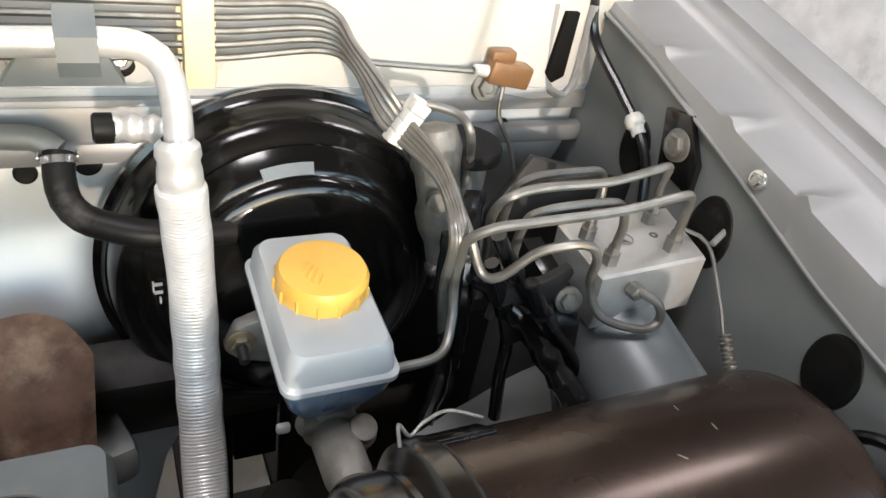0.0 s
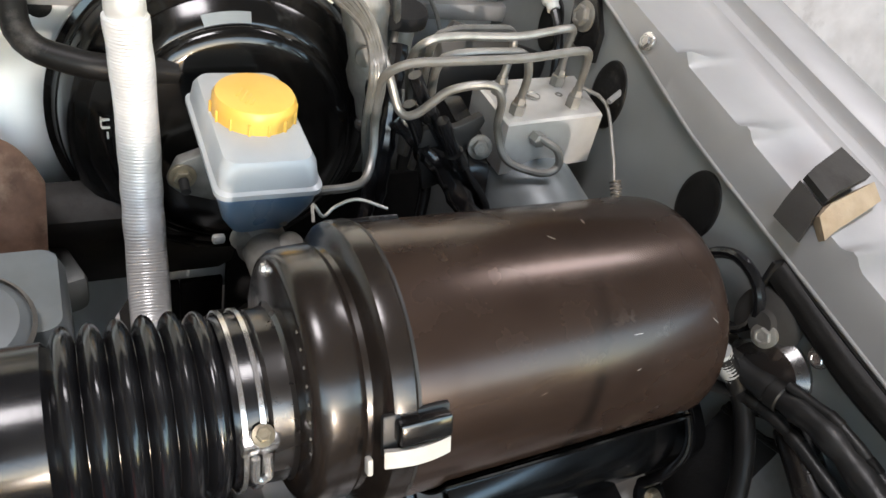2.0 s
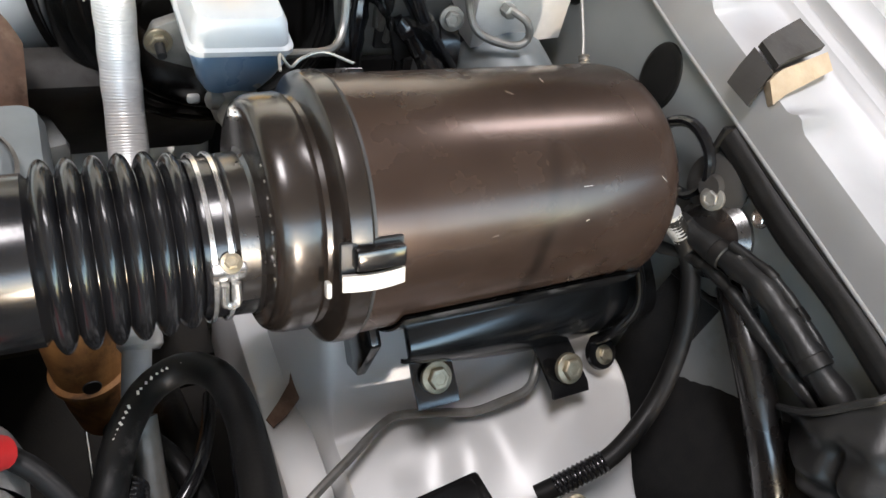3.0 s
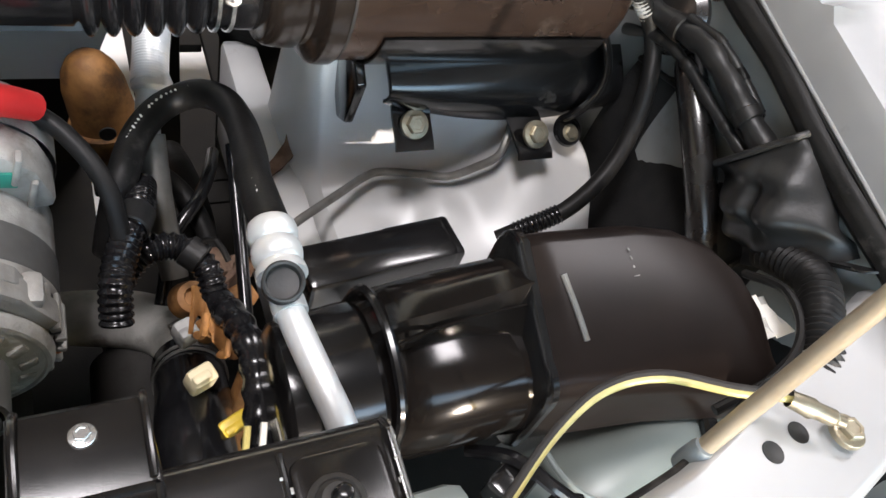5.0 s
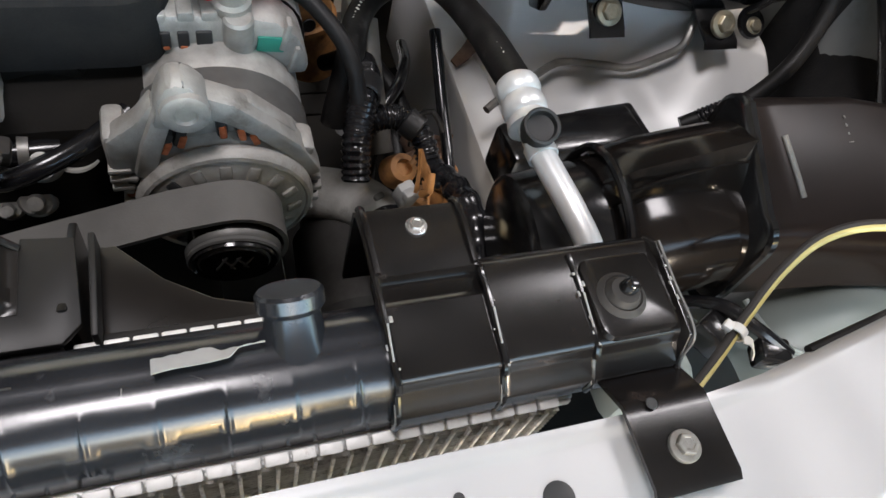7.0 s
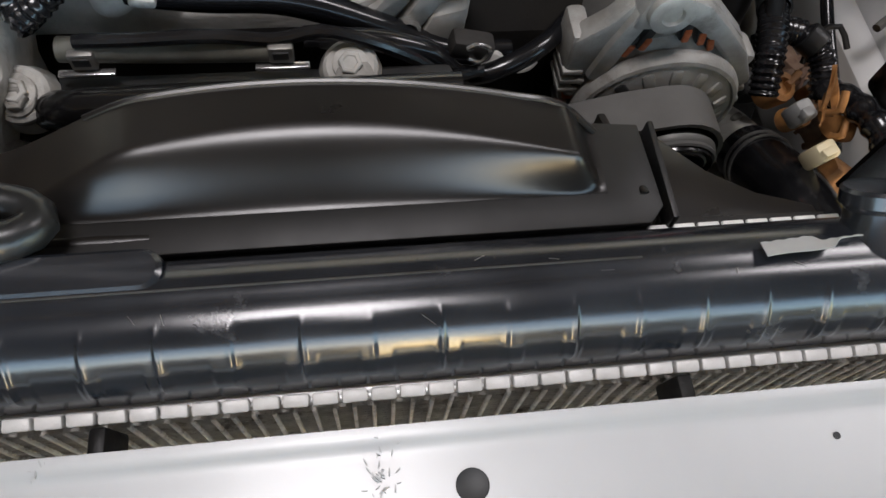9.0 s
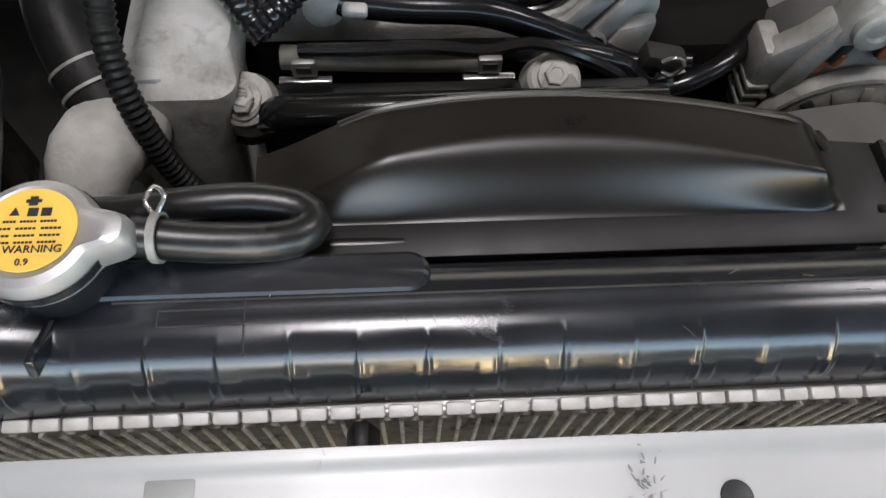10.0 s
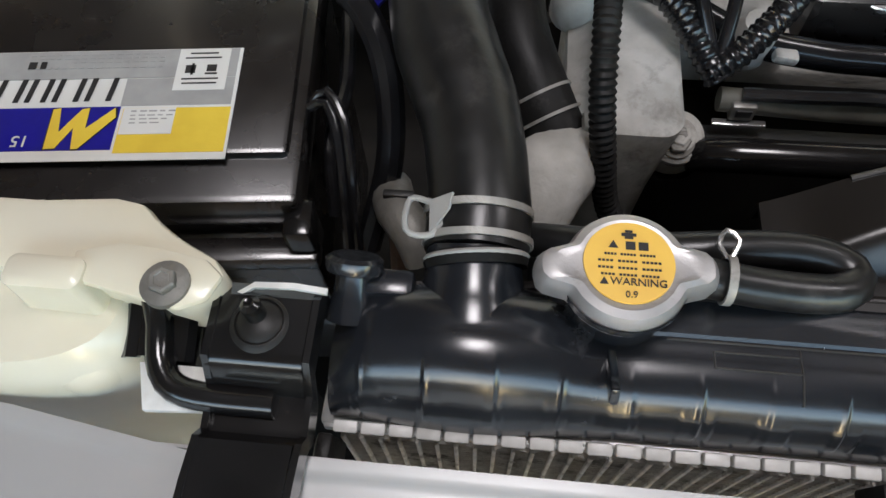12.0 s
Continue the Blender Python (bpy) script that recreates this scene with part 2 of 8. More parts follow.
BELT = material("worn_grey_belt", (0.105, 0.102, 0.096), (0.080, 0.077, 0.072), 0.62, 0.0, 30, 0.2, 700, 0.08, 0.0, 0.35)
STATOR = material("grey_stator_band", (0.13, 0.128, 0.122), (0.09, 0.088, 0.083), 0.5, 0.4, 40, 0.1, 900, 0.1)
LENSBACK = material("grey_green_lamp_plastic", (0.24, 0.265, 0.245), (0.19, 0.21, 0.195), 0.34, 0.0, 12, 0.03, 700, 0.06, 0.0, 0.4, dirt=(0.12, 0.12, 0.11), dirt_amount=0.25)
ROOF = material("dark_roof_sheet", (0.12, 0.12, 0.12), (0.09, 0.09, 0.09), 0.7, 0.0, 5, 0.5, 60, 0.1)



def placed_in_world(m):
    """Lets the pattern run on across pieces that share one mesh."""
    l, geo = m.node_tree.links, m.node_tree.nodes.new("ShaderNodeNewGeometry")
    for link in [k for k in l if k.from_node.type == "TEX_COORD"]:
        target = link.to_socket
        l.remove(link)
        l.new(geo.outputs["Position"], target)


placed_in_world(FIN)
placed_in_world(TEETH)


# ---- building helpers ----
def finish(bm, name, mat, angle=35):
    bmesh.ops.recalc_face_normals(bm, faces=bm.faces)
    me = bpy.data.meshes.new(name)
    bm.to_mesh(me)
    bm.free()
    me.materials.append(mat)
    me.polygons.foreach_set("use_smooth", [True] * len(me.polygons))
    me.set_sharp_from_angle(angle=radians(angle))
    return me


def thing(name, label, category, base, group="", kind=""):
    ob = new(name)
    ob.empty_display_size = 0.02
    ob.location = base
    return tagged(ob, label, category, group, kind)


def world_base(ob):
    """Where a thing's own origin lies; its parts keep world coordinates."""
    return Vector(ob.location) if ob.parent is None else Vector((0, 0, 0))


def part(name, bm, mat, parent, label="", angle=35):
    """One mesh object in world coordinates under a thing or a part."""
    ob = new(name, finish(bm, name, mat, angle))
    ob.parent = parent
    ob.matrix_parent_inverse = Matrix.Translation(-world_base(parent))
    return tagged(ob, label)


def solo(name, bm, mat, label, category, group="", kind="", angle=35):
    return tagged(new(name, finish(bm, name, mat, angle)), label, category, group, kind)


def frame_of(axis):
    z = Vector(axis).normalized()
    x = z.orthogonal().normalized()
    if abs(z.z) < 0.9:
        x = Vector((0, 0, 1)).cross(z).normalized()
    return Matrix((x, z.cross(x), z)).transposed()


def box(centre, size, bevel=0.002, rot=None, bm=None, seg=2):
    out = bm or bmesh.new()
    tmp = bmesh.new()
    bmesh.ops.create_cube(tmp, size=1)
    bmesh.ops.scale(tmp, vec=size, verts=tmp.verts)
    if bevel:
        bmesh.ops.bevel(tmp, geom=tmp.edges[:], offset=min(bevel, min(size) * 0.45), segments=seg, profile=0.5, affect="EDGES")
    m = Matrix.Translation(centre) @ (rot.to_4x4() if rot else Matrix())
    bmesh.ops.transform(tmp, matrix=m, verts=tmp.verts)
    merge(out, tmp)
    return out


def merge(out, tmp):
    table = {v: out.verts.new(v.co) for v in tmp.verts}
    for f in tmp.faces:
        out.faces.new([table[v] for v in f.verts])
    tmp.free()


def turned(profile, origin, axis, seg=32, bm=None, start=0.0, sweep=1.0):
    """A surface of revolution: profile is (distance along the axis, radius)."""
    bm = bm or bmesh.new()
    m, o = frame_of(axis), Vector(origin)
    full = sweep >= 1.0
    count = seg if full else seg + 1
    rings = []
    for a, r in profile:
        if r < 1e-6:
            rings.append([bm.verts.new(o + m @ Vector((0, 0, a)))])
        else:
            rings.append([bm.verts.new(o + m @ Vector((r * math.cos(2 * math.pi * (start + sweep * k / seg)), r * math.sin(2 * math.pi * (start + sweep * k / seg)), a)))
                          for k in range(count)])
    for p, q in zip(rings, rings[1:]):
        for k in range(seg):
            j = (k + 1) % count
            if len(p) == 1 and len(q) == 1:
                continue
            if len(p) == 1:
                bm.faces.new((p[0], q[k], q[j]))
            elif len(q) == 1:
                bm.faces.new((p[k], p[j], q[0]))
            else:
                bm.faces.new((p[k], p[j], q[j], q[k]))
    return bm


def smooth_path(points, step):
    """Points along a Catmull-Rom curve, about a step apart."""
    p = [Vector(q) for q in points]
    p = [p[0] * 2 - p[1]] + p + [p[-1] * 2 - p[-2]]
    out = []
    for a, b, c, d in zip(p, p[1:], p[2:], p[3:]):
        n = max(2, int((c - b).length / step))
        for k in range(n):
            t = k / n
            out.append(0.5 * ((2 * b) + (c - a) * t + (2 * a - 5 * b + 4 * c - d) * t * t + (3 * b - a - 3 * c + d) * t ** 3))
    out.append(p[-2])
    return out


def tube(points, r, seg=10, step=0.006, radius=None, bm=None, caps=True, flat=1.0):
    """A hose or pipe along a smooth path. radius(distance, whole length) gives ribs; flat squeezes the section."""
    bm = bm or bmesh.new()
    path = smooth_path(points, step)
    length = sum((b - a).length for a, b in zip(path, path[1:]))
    up = (path[1] - path[0]).orthogonal().normalized()
    run, rings = 0.0, []
    for k, at in enumerate(path):
        ahead = (path[min(k + 1, len(path) - 1)] - path[max(k - 1, 0)]).normalized()
        up = (up - ahead * up.dot(ahead)).normalized()
        side = ahead.cross(up)
        run += (at - path[k - 1]).length if k else 0.0
        rr = radius(run, length) if radius else r
        rings.append([bm.verts.new(at + (up * math.cos(a) * flat + side * math.sin(a)) * rr) for a in (2 * math.pi * i / seg for i in range(seg))])
    for p, q in zip(rings, rings[1:]):
        for k in range(seg):
            bm.faces.new((p[k], p[(k + 1) % seg], q[(k + 1) % seg], q[k]))
    if caps:
        bm.faces.new(rings[0])
        bm.faces.new(rings[-1])
    return bm


def ribs(r, depth, pitch, sharp=1.0):
    return lambda s, whole: r - depth * (0.5 - 0.5 * math.cos(2 * math.pi * s / pitch)) ** sharp


def slab(outline, axis, lo, hi, bevel=0.0015, bm=None):
    """A flat outline of (u, v) points, drawn out along an axis from lo to hi. Axis x takes (y, z), y takes (x, z), z takes (x, y)."""
    out = bm or bmesh.new()
    tmp = bmesh.new()
    def put(u, v, w):
        return {"x": (w, u, v), "y": (u, w, v), "z": (u, v, w)}[axis]
    a = [tmp.verts.new(put(u, v, lo)) for u, v in outline]
    b = [tmp.verts.new(put(u, v, hi)) for u, v in outline]
    tmp.faces.new(a)
    tmp.faces.new(b)
    n = len(a)
    for k in range(n):
        tmp.faces.new((a[k], a[(k + 1) % n], b[(k + 1) % n], b[k]))
    bmesh.ops.recalc_face_normals(tmp, faces=tmp.faces)
    if bevel:
        bmesh.ops.bevel(tmp, geom=tmp.edges[:], offset=bevel, segments=2, profile=0.5, affect="EDGES")
    merge(out, tmp)
    return out


def sheet(rows, thick, bm=None):
    """A pressed sheet of metal: a grid of points with thickness."""
    bm = bm or bmesh.new()
    grid = [[Vector(p) for p in row] for row in rows]
    nr, nc = len(grid), len(grid[0])
    def normal(i, j):
        du = grid[min(i + 1, nr - 1)][j] - grid[max(i - 1, 0)][j]
        dv = grid[i][min(j + 1, nc - 1)] - grid[i][max(j - 1, 0)]
        return du.cross(dv).normalized()
    top = [[bm.verts.new(grid[i][j]) for j in range(nc)] for i in range(nr)]
    low = [[bm.verts.new(grid[i][j] - normal(i, j) * thick) for j in range(nc)] for i in range(nr)]
    for i in range(nr - 1):
        for j in range(nc - 1):
            bm.faces.new((top[i][j], top[i + 1][j], top[i + 1][j + 1], top[i][j + 1]))
            bm.faces.new((low[i][j], low[i][j + 1], low[i + 1][j + 1], low[i + 1][j]))
    edge = [(i, 0) for i in range(nr)] + [(nr - 1, j) for j in range(1, nc)] + [(i, nc - 1) for i in range(nr - 2, -1, -1)] + [(0, j) for j in range(nc - 2, 0, -1)]
    for (i, j), (k, l) in zip(edge, edge[1:] + edge[:1]):
        bm.faces.new((top[i][j], top[k][l], low[k][l], low[i][j]))
    return bm


def surface(f, nu, nv, thick):
    """A sheet from a function of u and v, both from 0 to 1."""
    return sheet([[f(i / nu, j / nv) for j in range(nv + 1)] for i in range(nu + 1)], thick)


def bump(x, c, w):
    """A smooth hill of height 1 at c."""
    t = max(0.0, 1.0 - abs(x - c) / w)
    return t * t * (3 - 2 * t)


def step_up(x, c, w):
    t = min(1.0, max(0.0, (x - c) / w + 0.5))
    return t * t * (3 - 2 * t)


def bolt(at, axis, r, parent=None, mat=None, label="", group="", washer=1.45, height=0.75, name="bolt"):
    """A flanged hexagon bolt head with a dished top; a part of parent, or a thing of its own."""
    mat = mat or ZINC
    at, axis = Vector(at), Vector(axis).normalized()
    bm = turned([(-0.002, r * washer), (r * 0.16, r * washer), (r * 0.22, r * washer * 0.96), (r * 0.3, r * 0.9)], at, axis, 24)
    m = frame_of(axis)
    rings = []
    for a, rr in ((0.2, 1.0), (height, 1.0), (height + 0.1, 0.88), (height + 0.1, 0.62), (height + 0.02, 0.55), (height + 0.02, 0.0)):
        if rr:
            rings.append([bm.verts.new(at + m @ Vector((r * rr * math.cos(k * math.pi / 3), r * rr * math.sin(k * math.pi / 3), r * a))) for k in range(6)])
        else:
            bm.faces.new(rings[-1])
    for p, q in zip(rings, rings[1:]):
        for k in range(6):
            bm.faces.new((p[k], p[(k + 1) % 6], q[(k + 1) % 6], q[k]))
    if parent:
        return part(name, bm, mat, parent, label)
    return solo(name, bm, mat, label, "bolt", group)


def loop_clamp(at, axis, r, width, parent, mat=None, name="hose_clamp", label=""):
    bm = turned([(-width / 2, r), (-width / 2, r + 0.0012), (width / 2, r + 0.0012), (width / 2, r), (-width / 2, r)], at, axis, 28)
    return part(name, bm, mat or CHROME, parent, label)


def rounded_section(cx, cy, hx, hy, r, z, tilt=0.0, n=6):
    out = []
    for sx, sy, a0 in ((1, 1, 0), (-1, 1, 90), (-1, -1, 180), (1, -1, 270)):
        for k in range(n + 1):
            a = radians(a0 + 90 * k / n)
            x, y = sx * (hx - r) + r * math.cos(a), sy * (hy - r) + r * math.sin(a)
            out.append((cx + x, cy + y, z + tilt * y))
    return out


def loft(sections, bm=None):
    bm = bm or bmesh.new()
    rings = [[bm.verts.new(p) for p in s] for s in sections]
    for p, q in zip(rings, rings[1:]):
        for k in range(len(p)):
            bm.faces.new((p[k], p[(k + 1) % len(p)], q[(k + 1) % len(q)], q[k]))
    bm.faces.new(rings[0])
    bm.faces.new(rings[-1])
    return bm


def lettering(text, size, m, mat, parent, name="lettering"):
    cu = bpy.data.curves.new(name, "FONT")
    cu.body, cu.size, cu.align_x, cu.align_y, cu.extrude = text, size, "CENTER", "CENTER", 0.00015
    cu.resolution_u = 3
    tmp = new(name, cu)
    dep = bpy.context.evaluated_depsgraph_get()
    me = bpy.data.meshes.new_from_object(tmp.evaluated_get(dep))
    bpy.data.objects.remove(tmp)
    me.transform(m)
    me.materials.clear()
    me.materials.append(mat)
    ob = new(name, me)
    ob.parent = parent
    ob.matrix_parent_inverse = Matrix.Translation(-world_base(parent))
    return ob


# ---- the place round the car ----
bm = bmesh.new()
bmesh.ops.create_grid(bm, x_segments=8, y_segments=8, size=60)
solo("ground", bm, GROUND, "whitewashed paved ground under and round the car", "ground", kind="structure")
# Unseen tan slab added to give warm reflections and bounced light.
solo("pavement", box((-0.6, -3.4, 0.004), (5.8, 5.0, 0.012), 0.002), BOUNCE_GROUND, "unseen tan ground slab added for warm reflected light", "pavement", kind="structure")
# Unseen block walls added to shut out low sky light.
solo("unseen_wall_west", box((-3.6, 0.5, 1.6), (0.2, 9, 3.2), 0.01), BLOCKWALL, "unseen grey block wall added to hold back side light", "wall", kind="structure")
solo("unseen_wall_north", box((0.95, 4.9, 1.6), (8.9, 0.2, 3.2), 0.01), BLOCKWALL, "unseen grey block wall added to hold back side light", "wall", kind="structure")
# Unseen wall added to let only a strip of low sun through.
for x0, x1, z0, z1 in ((-3.7, 0.12, 0.0, 1.8), (0.53, 3.0, 0.0, 1.8), (0.12, 0.53, 0.0, 1.08)):
    solo("unseen_wall_south", box(((x0 + x1) / 2, -3.5, (z0 + z1) / 2), (x1 - x0, 0.2, z1 - z0), 0.01), TANWALL, "unseen tan wall added to let low sun through one gap", "wall", kind="structure")
solo("wall_east", box((2.95, 1.7, 0.66), (0.14, 6.6, 1.32), 0.02), WALL, "rough low whitewashed wall beside the car", "wall", kind="structure")
# Another unseen wall, closing the open side above the low one.
solo("unseen_wall_far_east", box((5.5, 1.7, 1.6), (0.2, 6.6, 3.2), 0.01), BLOCKWALL, "unseen grey block wall added to hold back side light", "wall", kind="structure")
# Unseen roof added to block the sky and keep reflections dark.
solo("ceiling", box((0.95, 0.85, 3.27), (9.3, 8.3, 0.1), 0.01), ROOF, "unseen dark roof added to hold back sky light", "ceiling", kind="structure")
# Housings added round the unseen overhead lamps.
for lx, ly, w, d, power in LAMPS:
    fixture = thing("unseen_lamp_housing", "white metal housing added round an unseen overhead lamp", "lamp", (lx, ly, 3.2), group="ceiling lamps")
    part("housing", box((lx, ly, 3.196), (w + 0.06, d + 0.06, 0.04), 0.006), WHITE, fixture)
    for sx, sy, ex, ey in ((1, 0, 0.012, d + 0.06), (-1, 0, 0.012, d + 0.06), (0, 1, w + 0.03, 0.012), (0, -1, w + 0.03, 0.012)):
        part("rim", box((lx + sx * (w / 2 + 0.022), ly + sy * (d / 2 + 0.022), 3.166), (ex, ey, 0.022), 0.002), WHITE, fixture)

# ---- car body: fender, firewall, inner apron, radiator support ----
FX = 0.706
# Hood stands out of view, placed to block sky light.
hood = thing("hood", "silver painted hood, unseen, placed to block light over the engine bay", "hood", (0.0, 0.84, 1.20))
def hood_skin(u, v):
    x, s = -0.76 + 1.52 * u, 1.08 * v
    crown = 0.03 * (1 - (2 * u - 1) ** 2)
    return (x * (1 - 0.06 * v), 0.84 - 0.17 * s - 0.985 * crown, 1.20 + 0.985 * s - 0.17 * crown)
part("skin", surface(hood_skin, 24, 20, 0.002), SILVER, hood)
# Dark sheet added under the hood so that reflections of it stay dark.
part("added_underlay", surface(lambda u, v: Vector(hood_skin(0.04 + 0.92 * u, 0.03 + 0.94 * v)) + Vector((0, -0.012 + 0.003 * math.sin(21 * u) * math.sin(17 * v), -0.003)), 40, 34, 0.006), FELT, hood, "dark felt sheet added to darken reflections")


def lip(y):
    """Height of the fender's folded lip, which falls towards the front."""
    return 1.045 + 0.21 * (y - 0.291)


FENDER = ((0.7035, -0.024), (0.7045, -0.018), (0.7068, -0.006), (0.7088, 0.001), (0.7108, 0.0050), (0.7160, 0.0055), (0.7400, 0.0065), (0.7740, 0.0075), (0.7790, 0.0095), (0.7830, 0.0145), (0.7880, 0.0150),
          (0.7960, 0.0155), (0.7985, 0.0185), (0.8010, 0.0245), (0.8050, 0.0265), (0.8300, 0.0290), (0.8440, 0.0280), (0.8540, 0.0220), (0.8600, 0.0080), (0.8650, -0.030), (0.8700, -0.10), (0.8750, -0.25), (0.8780, -0.45))


def lip_drop(y):
    """How far the lip hangs below its own line: it narrows towards the firewall."""
    return float(np.interp(y, (0.40, 0.432, 0.53, 0.654, 0.75), (-0.024, -0.024, -0.012, -0.003, -0.003)))



fender = thing("fender", "silver painted front fender beside the engine bay", "fender", (FX + 0.1, 0.3, 0.55))
rows = []
for k in range(330):
    y = -0.35 + k * 0.004
    dent = max(max(0.0, 1 - abs(y - c) / 0.008) for c in (0.648, 0.560, 0.478, 0.400, 0.292, 0.19, 0.08))
    low = lip_drop(y)
    rows.append([(x, y, lip(y) + (max(d, low) if d < 0.0 and x < 0.71 else d) + (0.006 * dent if 0.7108 <= x < 0.718 else 0)) for x, d in FENDER])
part("fender_top", sheet(rows, -0.0012), SILVER, fender)
part("inner_wall", slab([(-0.12, 0.45), (0.82, 0.31), (0.82, lip(0.82) - 0.001), (0.65, lip(0.65) - 0.001), (0.45, lip(0.45) - 0.018), (-0.12, lip(-0.12) - 0.022)], "x", FX, FX + 0.008, 0.0015), APRON, fender, "grey inner fender wall, darker than the lip")
part("lip_seam", tube([(FX - 0.003, y, lip(y) + lip_drop(y) - 0.0005) for y in (-0.1, 0.2, 0.40, 0.45, 0.50, 0.56, 0.60, 0.65, 0.74)], 0.0014, 8, 0.02), SILVER, fender)
for y, z, ry, rz in ((0.404, 1.010, 0.020, 0.028), (0.533, 1.030, 0.021, 0.030), (0.636, 1.046, 0.018, 0.026)):
    bm = bmesh.new()
    prof = ((0.0, 1.0), (0.0012, 0.97), (0.0022, 0.85), (0.0014, 0.7), (0.0016, 0.0001))
    rings = [[bm.verts.new((FX - a, y + ry * s * math.cos(2 * math.pi * k / 32), z + rz * s * math.sin(2 * math.pi * k / 32))) for k in range(32)] for a, s in prof]
    for p, q in zip(rings, rings[1:]):
        for k in range(32):
            bm.faces.new((p[k], p[(k + 1) % 32], q[(k + 1) % 32], q[k]))
    part("rubber_plug", bm, RUBBER, fender, "oval black rubber plug")
bolt((FX - 0.001, 0.513, 1.087), (-1, 0, 0.2), 0.005, fender, CHROME)
bolt((FX - 0.003, 0.269, 0.990), (-1, 0, 0.1), 0.005, fender, CHROME)
part("pin", tube([(FX, 0.520, 1.040), (FX - 0.014, 0.515, 1.034)], 0.0025, 8), SILVER, fender)
plate = part("bracket_plate", slab([(0.560, 1.045), (0.600, 1.050), (0.612, 1.095), (0.585, 1.10), (0.562, 1.07)], "x", FX - 0.006, FX, 0.001), BLACK, fender, "black triangular bracket")
bolt((FX - 0.006, 0.587, 1.075), (-1, 0, 0.15), 0.009, plate, ALU)
stop = thing("bump_stop", "black rubber hood stop with a tan foam edge", "bump stop", (0.705, 0.325, 1.055))
part("rubber_flap", sheet([[(0.7000, 0.343, 1.046), (0.7000, 0.320, 1.043)], [(0.7045, 0.345, 1.057), (0.7045, 0.322, 1.053)], [(0.7130, 0.348, 1.0685), (0.7130, 0.3265, 1.0635)]], 0.004), RAIL, stop)
part("rubber_pad", sheet([[(0.7150, 0.349, 1.0700), (0.7150, 0.328, 1.0650)], [(0.725, 0.353, 1.0725), (0.725, 0.331, 1.0675)], [(0.745, 0.360, 1.0740), (0.745, 0.335, 1.0690)], [(0.766, 0.367, 1.0760), (0.768, 0.340, 1.0710)]], 0.005), RAIL, stop)
part("foam_edge", sheet([[(0.708, 0.326, 1.057), (0.708, 0.314, 1.047)], [(0.717, 0.329, 1.0625), (0.717, 0.316, 1.053)], [(0.740, 0.333, 1.0655), (0.740, 0.321, 1.057)], [(0.768, 0.339, 1.0675), (0.768, 0.328, 1.060)]], 0.007), FOAM, stop, "tan foam")
SEAL = ((0.0, -0.049), (-0.006, -0.0465), (-0.0095, -0.042), (-0.0095, -0.036), (-0.006, -0.030), (-0.001, -0.0265))
def seal_point(u, v):
    k = min(int(v * 5), 4)
    f = v * 5 - k
    y = 0.322 - 0.46 * u
    a, b = SEAL[k], SEAL[k + 1]
    return (FX + a[0] + (b[0] - a[0]) * f + 0.0007 * math.sin(70 * y), y, lip(y) + a[1] + (b[1] - a[1]) * f + 0.0015 * math.sin(43 * y))
seal = thing("weatherstrip", "black rubber weatherstrip along the fender lip", "seal", (FX, 0.09, lip(0.09) - 0.04))
part("bulb", surface(seal_point, 70, 15, 0.002), RUBBER, seal)
part("carrier", tube([(FX - 0.0015, y, lip(y) - 0.0275) for y in (0.320, 0.22, 0.12, 0.02, -0.08, -0.136)], 0.0022, 8, 0.02), VINYL, seal)
part("end_cap", box((FX - 0.006, 0.3235, lip(0.3235) - 0.042), (0.013, 0.004, 0.030), 0.0015), RUBBER, seal)

firewall = thing("firewall", "silver painted steel firewall behind the engine bay", "firewall", (0.2, 0.74, 0.5))


def fire(u, v):
    x, z = -0.8 + 1.53 * u, 0.62 + 0.65 * v
    y = 0.735 + 0.004 * math.sin(9 * x) - 0.012 * step_up(z, 1.055, 0.02) + 0.02 * step_up(0.98, z, 0.06) + 0.05 * step_up(0.86, z, 0.08)
    y -= 0.45 * max(0.0, 1.03 - z) * step_up(0.31, x, 0.08)
    y -= 0.010 * bump(x, 0.66, 0.05) * step_up(z, 1.05, 0.03)
    return (x, y, z)


# One silver paint: sunlight warms the upper colour, shade cools the lower.
part("upper_panel", surface(lambda u, v: fire(u, 0.69 + 0.31 * v), 76, 30, -0.002), FIREWALL, firewall, "upper panel, silver with warm sunlight in its colour")
part("panel", surface(lambda u, v: fire(u, 0.689 * v), 76, 50, -0.002), SHEETMETAL, firewall, "lower panel, silver with cool shade in its colour")
# Dark plates put in for the shade behind booster and canister.
part("shaded_lower_panel", box((0.593, 0.783, 0.55), (0.274, 0.012, 0.48), 0.004), FELT, firewall, "dark plate standing in for shade low on the firewall")
part("shaded_lower_panel", box((0.382, 0.795, 0.476), (0.044, 0.01, 0.328), 0.002), DARK, firewall, "dark plate standing in for shade low on the firewall")
part("shaded_lower_panel", box((0.430, 0.795, 0.60), (0.050, 0.01, 0.08), 0.002), DARK, firewall, "dark plate standing in for shade low on the firewall")
part("shaded_lower_panel", box((-0.28, 0.795, 0.476), (1.08, 0.01, 0.328), 0.002), DARK, firewall, "dark plate standing in for shade low on the firewall")
for z, d in ((1.052, 0.010), (1.022, 0.016)):
    part("cowl_rail", box((0.45, 0.728 - d / 2, z), (0.58, d, 0.018), 0.005), SILVER, firewall)
part("cowl_step", box((0.18, 0.722, 1.037), (0.36, 0.012, 0.040), 0.006), SILVER, firewall)
slot = bmesh.new()
